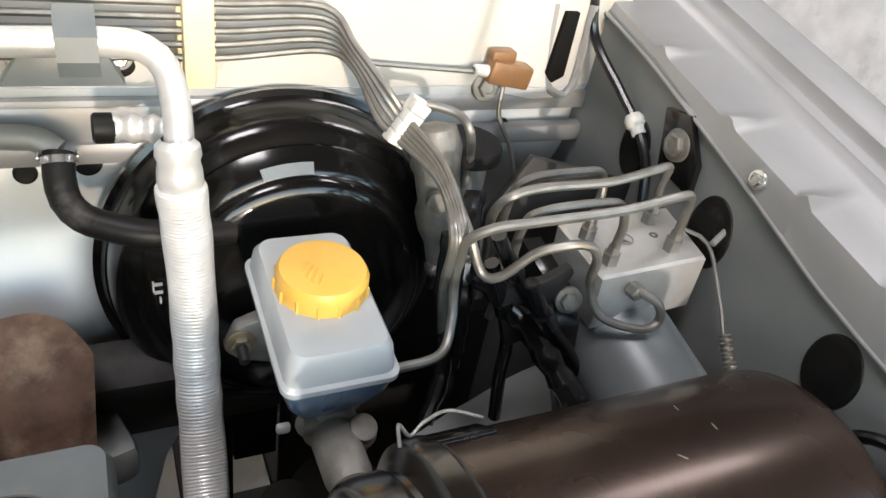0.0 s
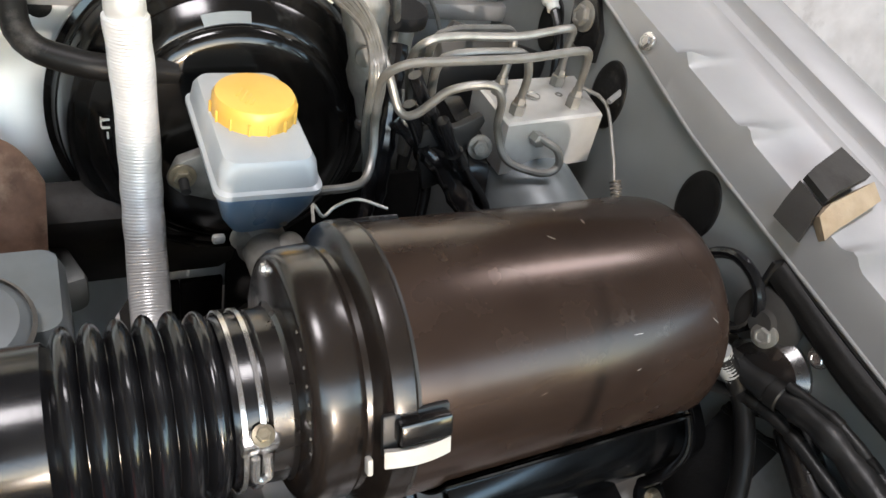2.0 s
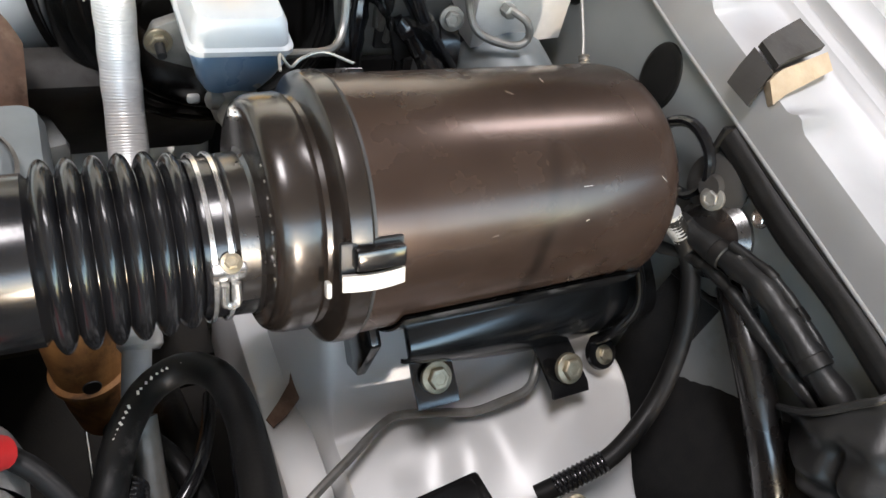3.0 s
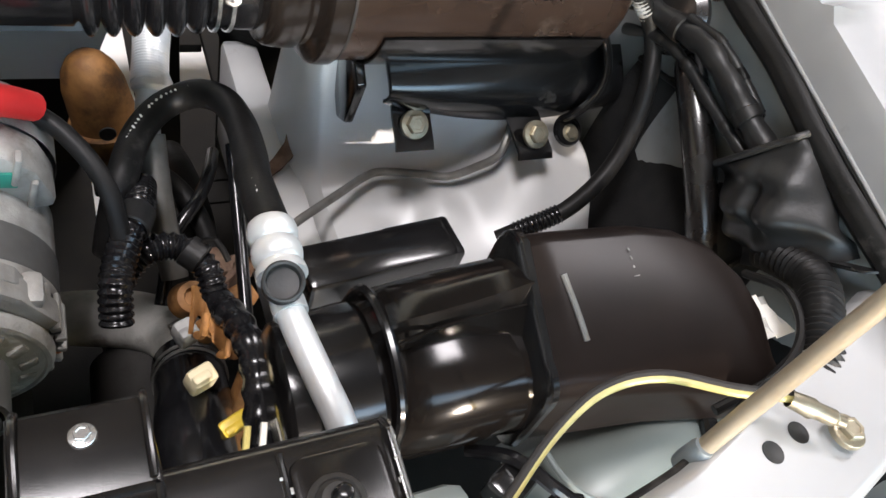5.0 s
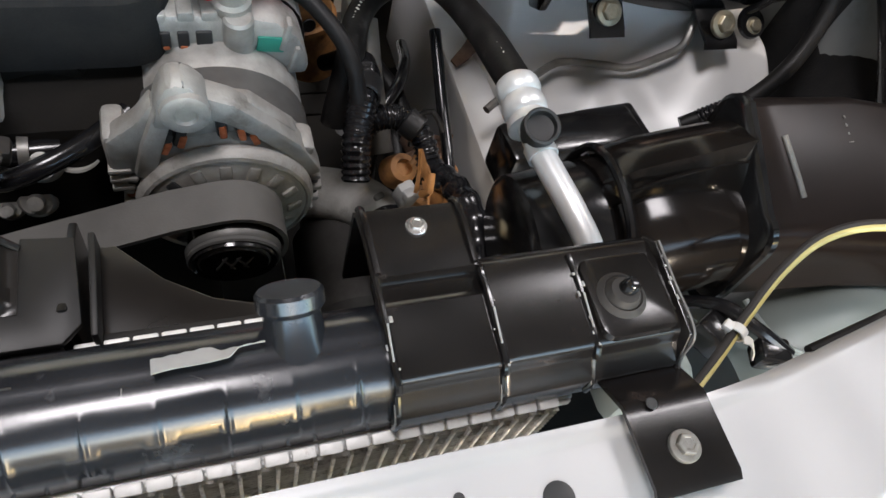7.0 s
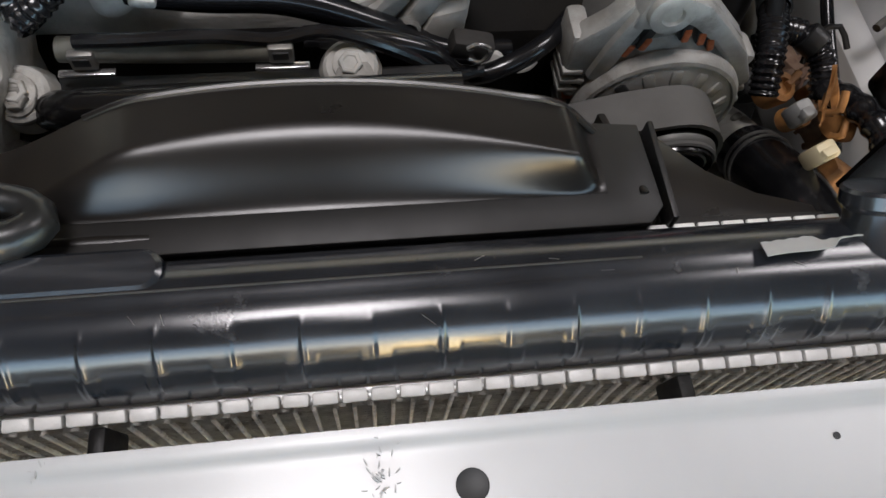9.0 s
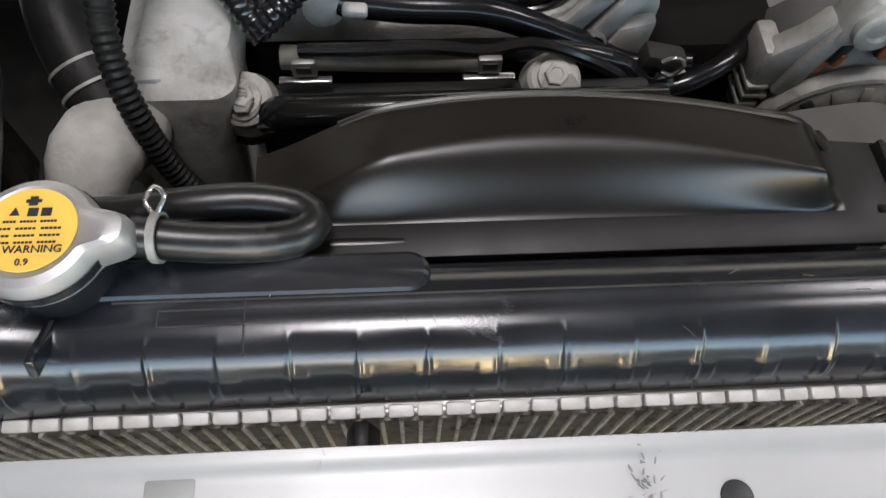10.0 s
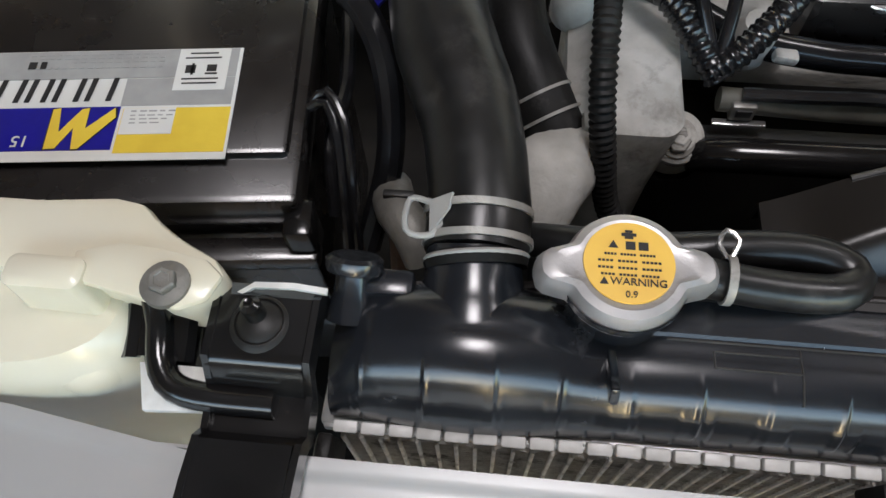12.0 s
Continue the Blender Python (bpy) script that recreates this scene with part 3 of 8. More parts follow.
slab([(0.650, 1.082), (0.657, 1.074), (0.668, 1.080), (0.668, 1.135), (0.655, 1.135)], "y", 0.7060, 0.7112, 0.001, slot)
part("slot", slot, DARK, firewall, "dark slot in the cowl")
part("slot_rim", tube([(0.648, 0.714, 1.14), (0.652, 0.714, 1.085), (0.664, 0.713, 1.064), (0.683, 0.712, 1.068), (0.684, 0.712, 1.14)], 0.004, 8), SILVER, firewall)
for x, z, r in ((0.252, 1.004, 0.008), (0.292, 1.010, 0.010), (0.320, 1.085, 0.010), (0.628, 1.028, 0.006)):
    part("rubber_plug", turned([(0, r), (0.002, r * 0.95), (0.003, r * 0.7), (0.002, 0)], (x, 0.724, z), (0, -1, 0.1), 24), RUBBER, firewall, "black plug")
for x, z in ((0.262, 1.089), (0.296, 1.087), (0.319, 1.092)):
    bolt((x, 0.716, z), (0, -1, 0.2), 0.006, firewall, CHROME)
bolt((0.599, 0.716, 1.067), (0, -1, 0.25), 0.0085, firewall, ALU)

apron = thing("inner_apron", "bare silver wheelhouse panel below the air cleaner", "body panel", (0.55, 0.25, 0.5))


def wheelhouse(u, v):
    x = 0.425 + 0.285 * u
    y = 0.10 + 0.34 * v
    hill = 0.120 * step_up(y, 0.345, 0.07) + 0.058 * step_up(x, 0.585, 0.08) * step_up(y, 0.235, 0.10) + 0.012 * step_up(x, 0.48, 0.08)
    z = 0.752 + hill - 0.22 * step_up(0.435, x, 0.03) - 0.16 * step_up(x, 0.69 - 0.25 * (0.25 - y) * (y < 0.25), 0.035)
    z += 0.012 * bump(x, 0.545, 0.03) * bump(y, 0.27, 0.05) - 0.010 * bump(x, 0.505, 0.03) * bump(y, 0.25, 0.04)
    return (x, y, z)


part("panel", surface(wheelhouse, 90, 80, 0.0015), BAREPANEL, apron)
part("frame_rail", box((0.4245, 0.31, 0.670), (0.036, 0.46, 0.136), 0.006), BAREPANEL, apron, "pale painted frame rail")
part("rail_tab", sheet([[(0.408, 0.352, 0.742), (0.412, 0.344, 0.741)], [(0.420, 0.362, 0.746), (0.424, 0.350, 0.744)], [(0.432, 0.374, 0.752), (0.437, 0.360, 0.749)], [(0.438, 0.388, 0.758), (0.441, 0.376, 0.755)]], 0.003), RUST, apron, "rusty bent tab")
tray = thing("undertray", "dark plates added for the shade low under the engine", "undertray", (0.0, 0.4, 0.28))
# Near-black plates added for the shade under the engine, with gaps to the ground.
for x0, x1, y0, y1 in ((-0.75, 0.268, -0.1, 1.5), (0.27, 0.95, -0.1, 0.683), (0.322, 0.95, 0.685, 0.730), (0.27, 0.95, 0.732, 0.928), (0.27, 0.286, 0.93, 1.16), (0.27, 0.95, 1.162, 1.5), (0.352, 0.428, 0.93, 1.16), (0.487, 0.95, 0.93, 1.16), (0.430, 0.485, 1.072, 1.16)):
    part("shade_plate", box(((x0 + x1) / 2, (y0 + y1) / 2, 0.30), (x1 - x0, y1 - y0, 0.02), 0.004), DARK, tray)
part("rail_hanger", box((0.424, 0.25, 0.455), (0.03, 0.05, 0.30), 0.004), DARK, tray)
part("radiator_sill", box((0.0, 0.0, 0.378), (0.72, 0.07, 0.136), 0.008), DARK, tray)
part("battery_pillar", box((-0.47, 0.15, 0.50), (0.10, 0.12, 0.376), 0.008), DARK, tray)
liner = thing("splash_liner", "black plastic splash liner beside the wheelhouse", "liner", (0.70, 0.15, 0.6))
def liner_shape(u, v):
    y = -0.06 + 0.36 * v
    return (0.66 + 0.05 * u + 0.01 * math.sin(40 * y + 6 * u), y, 0.60 + 0.32 * u + 0.012 * math.sin(50 * y + 3))
part("panel", surface(liner_shape, 20, 40, 0.002), FELT, liner)
part("upper_edge", tube([liner_shape(0.98, k / 8) for k in range(9)], 0.0026, 8, 0.01), RUBBER, liner)
part("pleat", tube([liner_shape(0.25 + 0.08 * k, 0.62 - 0.02 * k) for k in range(9)], 0.0032, 8, 0.01), FELT, liner)

support = thing("radiator_support", "silver painted upper radiator support panel", "body panel", (0.0, -0.12, 0.6))


PANEL_BACK = ((-0.75, -0.034), (-0.45, -0.037), (-0.37, -0.049), (-0.30, -0.047), (0.358, -0.047), (0.413, -0.044), (0.47, -0.034), (0.511, -0.026), (0.549, -0.013), (0.62, 0.012), (0.73, 0.05))
PANEL_FRONT = ((-0.75, -0.29), (0.20, -0.29), (0.34, -0.17), (0.42, -0.118), (0.475, -0.099), (0.54, -0.084), (0.604, -0.066), (0.73, -0.03))


def along(x, table):
    return float(np.interp(x, [p[0] for p in table], [p[1] for p in table]))


def support_top(u, v):
    x = -0.75 + 1.48 * u
    back, front = along(x, PANEL_BACK), along(x, PANEL_FRONT)
    y = back + (front - back) * (v ** 1.5 if v < 0.5 else v - 0.5 + 0.35355 + (v - 0.5) * 0.29289)
    wide = step_up(x, 0.42, 0.08)
    lip = 0.0015 * (1 - step_up(back - y, 0.006, 0.006)) * (1 - wide) - 0.010 * wide * max(0.0, 1 - (back - y) / 0.007) ** 2
    lip -= 0.016 * max(0.0, 1 - (y - front) / 0.008) ** 2
    return (x, y, 0.918 + 0.018 * wide + lip)


part("panel", surface(support_top, 140, 60, 0.0015), PANEL, support)
part("back_roll", tube([(x, along(x, PANEL_BACK) + 0.0015, 0.9275) for x in (0.44, 0.47, 0.511, 0.549, 0.60, 0.66)], 0.0024, 10), RUBBER, support, "black seal along the back edge")
part("back_flange", slab([(-0.70, 0.915), (-0.36, 0.9175), (0.40, 0.9175), (0.40, 0.900), (-0.70, 0.900)], "y", -0.0475, -0.0462, 0.0), PANEL, support)
for x, y, r in ((0.254, -0.065, 0.0024), (0.164, -0.066, 0.0014), (0.295, -0.074, 0.0070), (0.026, -0.070, 0.0060), (0.558, -0.033, 0.006), (0.580, -0.028, 0.006)):
    z = support_top((x + 0.75) / 1.48, 0.25)[2]
    part("hole", turned([(0.0008, r), (0.0011, r * 0.97), (0.0009, r * 0.9), (0.0009, 0)], (x, y, z + 0.0009), (0, 0, 1), 24), INK, support, "dark round hole")
part("pad", box((-0.172, -0.062, 0.9185), (0.018, 0.014, 0.003), 0.0012), LABEL_GREY, support, "grey rectangular dimple")

scuffs = bmesh.new()
rnd = random.Random(11)
for cx, cy, n, sp in ((-0.006, -0.064, 34, 0.006), (-0.12, -0.054, 5, 0.004), (0.34, -0.10, 5, 0.008)):
    for k in range(n):
        x, y = cx + rnd.gauss(0, sp * 0.5), cy + rnd.gauss(0, sp)
        z = support_top((x + 0.75) / 1.48, max(0.0, (-0.047 - y) / 0.24))[2]
        r, th = rnd.uniform(0.0004, 0.0016), rnd.gauss(0.5, 1.3)
        pts = [(x + r * (math.cos(a) * math.cos(th) - 0.22 * math.sin(a) * math.sin(th)), y + r * (math.cos(a) * math.sin(th) + 0.22 * rnd.uniform(0.6, 1.0) * math.sin(a) * math.cos(th))) for a in (q * 0.8976 for q in range(7))]
        slab(pts, "z", z + 0.0010, z + 0.00160 + 0.00003 * k, 0, scuffs)
tagged(part("paint_scuff", scuffs, LABEL_GREY, support), "grey scuff marks in the paint", kind="stuff")

grille = thing("front_filler", "dark filler sheet added before the radiator support", "grille", (0.3, -0.22, 0.6))
# Dark sheet added in place of the clutter beyond the panel's front edge.
part("panel", surface(lambda u, v: (0.42 + 0.33 * u, -0.085 - 0.28 * v, 0.80 - 0.03 * v), 10, 10, 0.003), DARK, grille)
part("post", box((0.60, -0.24, 0.40), (0.05, 0.05, 0.79), 0.005), DARK, grille)
part("pipe", tube([(0.62, -0.13, 0.815), (0.60, -0.16, 0.818), (0.575, -0.20, 0.815), (0.56, -0.24, 0.81)], 0.012, 14), GREYMOTOR, grille, "grey round stay")

# ---- radiator ----
radiator = thing("radiator", "radiator with black plastic top tank and crimped aluminium header", "radiator", (0.0, 0.0, 0.45))


def tank_point(u, v):
    x = -0.322 + 0.648 * u
    a = math.pi * v
    end = 1.0 - 0.35 * (1 - min(1.0, min(x + 0.322, 0.326 - x) / 0.02)) ** 2
    k = math.floor((x + 0.0175) / 0.0253 + 0.5)
    near = (x + 0.0175) / 0.0253 - k
    edge = step_up(abs(near), 0.47, 0.06)
    low = step_up(0.36, v, 0.07) * step_up(v, 0.07, 0.05)
    panel = 0.0005 * math.sin(2.4 * k + 1.0) + 0.0006 * near * math.cos(3.1 * k)
    rib = (0.0006 * edge + 0.7 * panel * (1 - edge) + 0.0004 * step_up(abs(near - 0.1 * math.sin(k)), 0.30, 0.02) * step_up(0.20, v, 0.03)) * low
    flatter = 0.9 + 0.1 * abs(math.cos(a))
    swell = bump(x, -0.268, 0.062)
    return (x, -(0.0265 + rib + 0.003 * swell) * math.cos(a), 0.905 + (0.0345 + rib + 0.0110 * swell) * end * math.sin(a) ** 0.88 * flatter)


tank = part("top_tank", surface(tank_point, 900, 44, 0.002), TANK, radiator, "black plastic top tank with moulded ribs", 50)
part("tank_shelf", loft([rounded_section(-0.16, 0.014, 0.082, 0.0095, 0.0090, 0.9290), rounded_section(-0.16, 0.014, 0.081, 0.0085, 0.0082, 0.9358), rounded_section(-0.16, 0.014, 0.079, 0.0068, 0.0065, 0.9372)]), TANK, tank)
rnd = random.Random(21)
marks = bmesh.new()
for k in range(13):
    u0, v0 = min(0.97, max(0.05, rnd.gauss(0.52, 0.24))), rnd.uniform(0.22, 0.62)
    du, dv = rnd.uniform(-0.008, 0.008), rnd.uniform(-0.05, 0.05)
    w = rnd.uniform(0.00008, 0.0002)
    p = [Vector(tank_point(u0 + du * q, v0 + dv * q)) + Vector((0, -0.0002, 0.0003)) for q in (0, 0.35, 0.7, 1.0)]
    tube(p, w, 4, 0.004, bm=marks, flat=0.5)
tagged(part("scuff_mark", marks, STEEL, tank), "fine pale scuffs and scratches", kind="stuff")
part("mould_line", tube([tank_point((x + 0.322) / 0.648, 0.56) for x in (-0.195, -0.15, -0.10, -0.05, 0.0, 0.05, 0.10)], 0.0005, 6, 0.006), RAIL, tank, "fine grey mould line")
for a, b in (((-0.178, 0.515), (-0.147, 0.515)), ((-0.178, 0.44), (-0.147, 0.44)), ((-0.178, 0.44), (-0.178, 0.515)), ((-0.147, 0.30), (-0.147, 0.55))):
    part("mould_mark", tube([tank_point((a[0] + (b[0] - a[0]) * k / 6 + 0.322) / 0.648, a[1] + (b[1] - a[1]) * k / 6) for k in range(7)], 0.0004, 6, 0.003), RAIL, tank)
part("header_plate", box((0.0, 0.0, 0.8955), (0.655, 0.0575, 0.008), 0.002), BRIGHT_ALU, radiator, "bright aluminium header")
part("header_lip", box((0.0, -0.0285, 0.8960), (0.652, 0.0035, 0.0050), 0.001), BRIGHT_ALU, radiator)
part("core", box((0.0, 0.0, 0.67), (0.64, 0.042, 0.445), 0.002), DARK, radiator)
sticker = part("sticker", surface(lambda u, v: (0.147 + 0.042 * u, -0.0010 + (0.0003 * math.sin(9 * u) + 0.0030 * step_up(u, 0.72, 0.12)) * (1 - v) + (0.0068 - 0.0025 * step_up(u, 0.55, 0.1) + 0.0002 * math.sin(47 * u)) * v + 0.003 * u, 0.9412 - 0.0018 * v), 60, 6, -0.0004), LABEL_GREY, tank, "torn faded white sticker")
neck = part("filler_neck", turned([(-0.02, 0.020), (0.014, 0.020), (0.016, 0.023), (0.020, 0.023)], (-0.214, 0.020, 0.938), (0, 0, 1), 32), TANK, tank)
part("vent_line", box((-0.2155, -0.008, 0.936), (0.0035, 0.030, 0.008), 0.001, Matrix.Rotation(-0.45, 3, "X")), TANK, tank)
part("inlet_neck", turned([(-0.010, 0.0), (-0.010, 0.0240), (0.0, 0.0262), (0.008, 0.0258), (0.016, 0.0222), (0.024, 0.0198), (0.036, 0.0190)], (-0.2680, 0.006, 0.9200), (-0.04, 0.9, 0.42), 48), TANK, tank)
part("side_nozzle", turned([(-0.008, 0.010), (0.0, 0.0080), (0.004, 0.007), (0.010, 0.007), (0.011, 0.0105), (0.012, 0.0112), (0.016, 0.0112), (0.0175, 0.0095), (0.0175, 0.0)], (-0.3155, 0.012, 0.9345), (0.06, 0.75, 0.62), 28), TANK, tank)
part("nozzle_web", box((-0.302, 0.018, 0.934), (0.022, 0.012, 0.014), 0.003), TANK, tank)
part("overflow_neck", turned([(-0.012, 0.0170), (-0.002, 0.0150), (0.005, 0.0126), (0.0155, 0.0118), (0.0170, 0.0132), (0.0182, 0.0141), (0.0235, 0.0141), (0.0250, 0.0128), (0.0246, 0.0100), (0.0250, 0.0)], (0.2020, 0.0075, 0.9275), (-0.04, 0.70, 0.72), 40), TANK, tank)

bm = bmesh.new()
n = 72
def cap_ring(s, z):
    out = []
    for k in range(n):
        a = 2 * math.pi * k / n
        off = min(abs(math.sin(a - 0.05)), 1.0)
        ear = math.exp(-(off / 0.30) ** 4)
        r = (0.0222 + 0.0100 * ear) * s
        out.append(bm.verts.new((-0.214 + r * math.cos(a), 0.020 + r * math.sin(a), z)))
    return out
rings = [cap_ring(1.0, 0.952), cap_ring(1.02, 0.955), cap_ring(1.0, 0.9605), cap_ring(0.93, 0.9640), cap_ring(0.80, 0.9652), cap_ring(0.70, 0.9646)]
for p, q in zip(rings, rings[1:]):
    for k in range(n):
        bm.faces.new((p[k], p[(k + 1) % n], q[(k + 1) % n], q[k]))
bm.faces.new(rings[0])
bm.faces.new(rings[-1])
cap = part("radiator_cap", bm, CAPMETAL, radiator, "plated steel radiator cap with an amber warning label")
label = part("warning_label", turned([(0, 0.0160), (0.0006, 0.0158), (0.0008, 0)], (-0.214, 0.0205, 0.9650), (0, 0, 1), 48), CAP_YELLOW, cap, "round amber warning label")
lettering("WARNING", 0.0040, Matrix.Translation((-0.2110, 0.0125, 0.9660)), INK, cap)
lettering("0.9", 0.0036, Matrix.Translation((-0.2135, 0.0078, 0.9660)), INK, cap)
marks = bmesh.new()
for cx, cy, w in ((-0.2228, 0.0125, 0.0030), (-0.2195, 0.0270, 0.0034)):
    slab([(cx - w / 2, cy - w * 0.4), (cx + w / 2, cy - w * 0.4), (cx, cy + w * 0.5)], "z", 0.9658, 0.9660, 0, marks)
for cx, cy, w, h in ((-0.2135, 0.0268, 0.0034, 0.0032), (-0.2090, 0.0268, 0.0034, 0.0032), (-0.2140, 0.0312, 0.0052, 0.0012), (-0.2140, 0.0325, 0.0026, 0.0010), (-0.2140, 0.0300, 0.0030, 0.0010)):
    box((cx, cy, 0.9659), (w, h, 0.0002), 0, bm=marks)
for cy, w in ((0.0232, 0.0190), (0.0205, 0.0235), (0.0178, 0.0235), (0.0152, 0.0215)):
    for k in range(17):
        if k % 6 != 4:
            box((-0.2133 + w * ((k + 0.5) / 17 - 0.5), cy, 0.9659), (w / 17 * 0.72, 0.0008, 0.0002), 0, bm=marks)
tagged(part("printing", marks, INK, cap), "small black printing", kind="stuff")

# ---- radiator mounts ----
mount = thing("radiator_mount", "black painted steel mount bracket holding the radiator tank", "bracket", (0.30, 0.0, 0.90), group="radiator mounts")
bm = sheet([[(0.236 + 0.002 * k, y, z) for y, z in ((-0.0297, 0.9085), (-0.0300, 0.9200), (-0.0296, 0.9214), (-0.0222, 0.9288), (-0.0212, 0.9304), (-0.0204, 0.9330), (-0.0190, 0.9352), (-0.0165, 0.93646), (0.010, 0.93994), (0.012, 0.9402), (0.0160, 0.9378), (0.0240, 0.9376), (0.0258, 0.9422), (0.0285, 0.9426), (0.050, 0.9440), (0.060, 0.9420), (0.0635, 0.937), (0.064, 0.88))] if k < 25 else
             [(0.236 + 0.002 * k, y, z) for y, z in ((-0.0297, 0.9085), (-0.0300, 0.9216), (-0.0296, 0.9230), (-0.0222, 0.9304), (-0.0212, 0.9322), (-0.0204, 0.9350), (-0.0190, 0.9372), (-0.0165, 0.93843), (0.008, 0.94127), (0.010, 0.9415), (0.016, 0.9420), (0.020, 0.942), (0.0235, 0.9418), (0.0255, 0.9415), (0.027, 0.941), (0.0305, 0.9385), (0.0325, 0.933), (0.033, 0.88))] for k in range(69)], 0.0025)
plate = part("plate", bm, MOUNT, mount)
for x, w in ((0.2375, 0.0028), (0.2845, 0.0030), (0.3280, 0.0026)):
    part("worn_corner", tube([(x - 0.001, -0.0300, 0.9120), (x - 0.001, -0.0304, 0.9205), (x - 0.001, -0.0250, 0.9268)], 0.0007, 6, 0.003), STATOR, plate, "paint worn off the corner")
    back = 0.060 if x < 0.28 else 0.024
    ridge = ((-0.0300, 0.911), (-0.0298, 0.9205), (-0.0220, 0.9300), (-0.0205, 0.9365), (0.010, 0.9415), (0.020, 0.9418), (back, 0.9425))
    part("weld_flange", tube([(x, y, z) for y, z in ridge], 0.0016, 8, 0.004), BLACK, plate)
    part("worn_edge", tube([(x + 0.0006 * math.sin(90 * y), y, z + 0.0018) for y, z in ((-0.012, 0.9387), (-0.004, 0.9398), (0.004, 0.9408))], 0.0005, 6, 0.003), LABEL_GREY, plate, "paint worn off the edge")
part("side_flange", slab([(-0.050, 0.905), (-0.030, 0.922), (-0.024, 0.942), (0.022, 0.9475), (0.030, 0.94), (0.030, 0.88), (-0.03, 0.86)], "x", 0.371, 0.3745, 0.001), SATIN, plate)
part("rusty_edge", tube([(0.3728, -0.049, 0.9065), (0.3728, -0.030, 0.9228), (0.3728, -0.0242, 0.9425), (0.3728, 0.0, 0.9455), (0.3728, 0.022, 0.9480)], 0.0007, 8, 0.003), STATOR, plate, "bare worn edge")
foot = sheet([[(0.332 + 0.042 * j / 6, y, z) for j in range(7)] for y, z in ((-0.026, 0.917), (-0.038, 0.925), (-0.046, 0.930), (-0.052, 0.930), (-0.082, 0.930), (-0.086, 0.928))], 0.0025)
part("foot", foot, MOUNT, plate)
chips = bmesh.new()
for k in range(26):
    x = rnd.choice((0.2375, 0.2845, 0.328, 0.3725, 0.372)) + rnd.gauss(0, 0.0012)
    y = rnd.uniform(-0.022, 0.02)
    z = (0.9376 + 0.10 * (y + 0.0185) if x > 0.29 else 0.9358 + 0.12 * (y + 0.0185)) + 0.0022 + (0.0035 if x > 0.37 else 0)
    box((x, y, z), (rnd.uniform(0.0006, 0.0018), rnd.uniform(0.0008, 0.003), 0.0008), 0.0003, bm=chips)
tagged(part("paint_chip", chips, LABEL_GREY, plate), "pale chips along the edges", kind="stuff")
bolt((0.352, -0.068, 0.931), (0, 0, 1), 0.005, plate, ALU)
part("hole", turned([(0.0003, 0.0028), (0.0006, 0.0024), (0.0, 0)], (0.345, -0.0475, 0.9312), (0, 0, 1), 16), INK, plate)
for x in (0.2385, 0.2830):
    part("raised_edge", tube([(x, 0.027, 0.9430), (x, 0.036, 0.9445), (x, 0.050, 0.9455), (x, 0.060, 0.9435), (x, 0.0640, 0.938)], 0.0016, 8, 0.003), MOUNT, plate)
part("raised_pad", loft([rounded_section(0.3490, 0.0, 0.0195, 0.0205, 0.006, 0.9405), rounded_section(0.3490, 0.0, 0.0188, 0.0198, 0.006, 0.9436), rounded_section(0.3490, 0.0, 0.0172, 0.0182, 0.006, 0.9444)]), MOUNT, plate)
part("grommet", turned([(0, 0.0128), (0.0015, 0.0116), (0.003, 0.0100), (0.0036, 0.0092), (0.0028, 0.0086), (0.0062, 0.0066), (0.0070, 0.0)], (0.3445, -0.001, 0.9432), (0, 0, 1), 32), RAIL, plate)
part("pin", turned([(0, 0.0042), (0.0085, 0.0038), (0.010, 0.0028), (0.0092, 0.0)], (0.345, 0.0, 0.946), (0.1, -0.1, 1), 20), BLACK, plate)
bolt((0.261, 0.048, 0.9440), (0, 0.05, 1), 0.0034, plate, CHROME, name="screw")

mount = thing("radiator_mount", "narrow black steel mount bracket with a stamped rib", "bracket", (-0.345, 0.0, 0.90), group="radiator mounts")
bm = sheet([[(-0.363 + 0.036 * j / 8, y, z) for j in range(9)] for y, z in ((-0.10, 0.935), (-0.062, 0.935), (-0.048, 0.934), (-0.044, 0.926), (-0.038, 0.925), (-0.027, 0.929), (-0.0235, 0.934), (-0.020, 0.9425), (-0.018, 0.9442), (-0.016, 0.9444), (0.004, 0.9455), (0.009, 0.942), (0.011, 0.936), (0.012, 0.905))], 0.0025)
plate = part("plate", bm, BLACK, mount)
for x in (-0.364, -0.3265):
    part("side_flange", sheet([[(x, y, z), (x, y, z - 0.012)] for y, z in ((-0.10, 0.938), (-0.062, 0.938), (-0.046, 0.936), (-0.042, 0.930), (-0.028, 0.933), (-0.020, 0.9475), (0.004, 0.949), (0.011, 0.943))], 0.0026), BLACK, plate)
part("crimped_end", sheet([[(x, y - 0.0012, z), (x, y + 0.0012, z)] for x, y, z in ((-0.360, -0.002, 0.944), (-0.357, 0.004, 0.947), (-0.350, 0.0085, 0.9485), (-0.335, 0.009, 0.9490), (-0.322, 0.008, 0.9485))], 0.0015), TEETH, plate, "pale crimped end")
part("grommet", turned([(0, 0.0122), (0.0015, 0.012), (0.003, 0.0105), (0.0036, 0.0092), (0.0028, 0.0088), (0.005, 0.0062), (0.0056, 0)], (-0.345, -0.006, 0.945), (0, 0, 1), 32), FLANGE, plate)
part("pin", turned([(0, 0.004), (0.008, 0.0038), (0.0095, 0.002), (0.0085, 0)], (-0.346, -0.004, 0.949), (-0.1, 0.1, 1), 20), BLACK, plate)
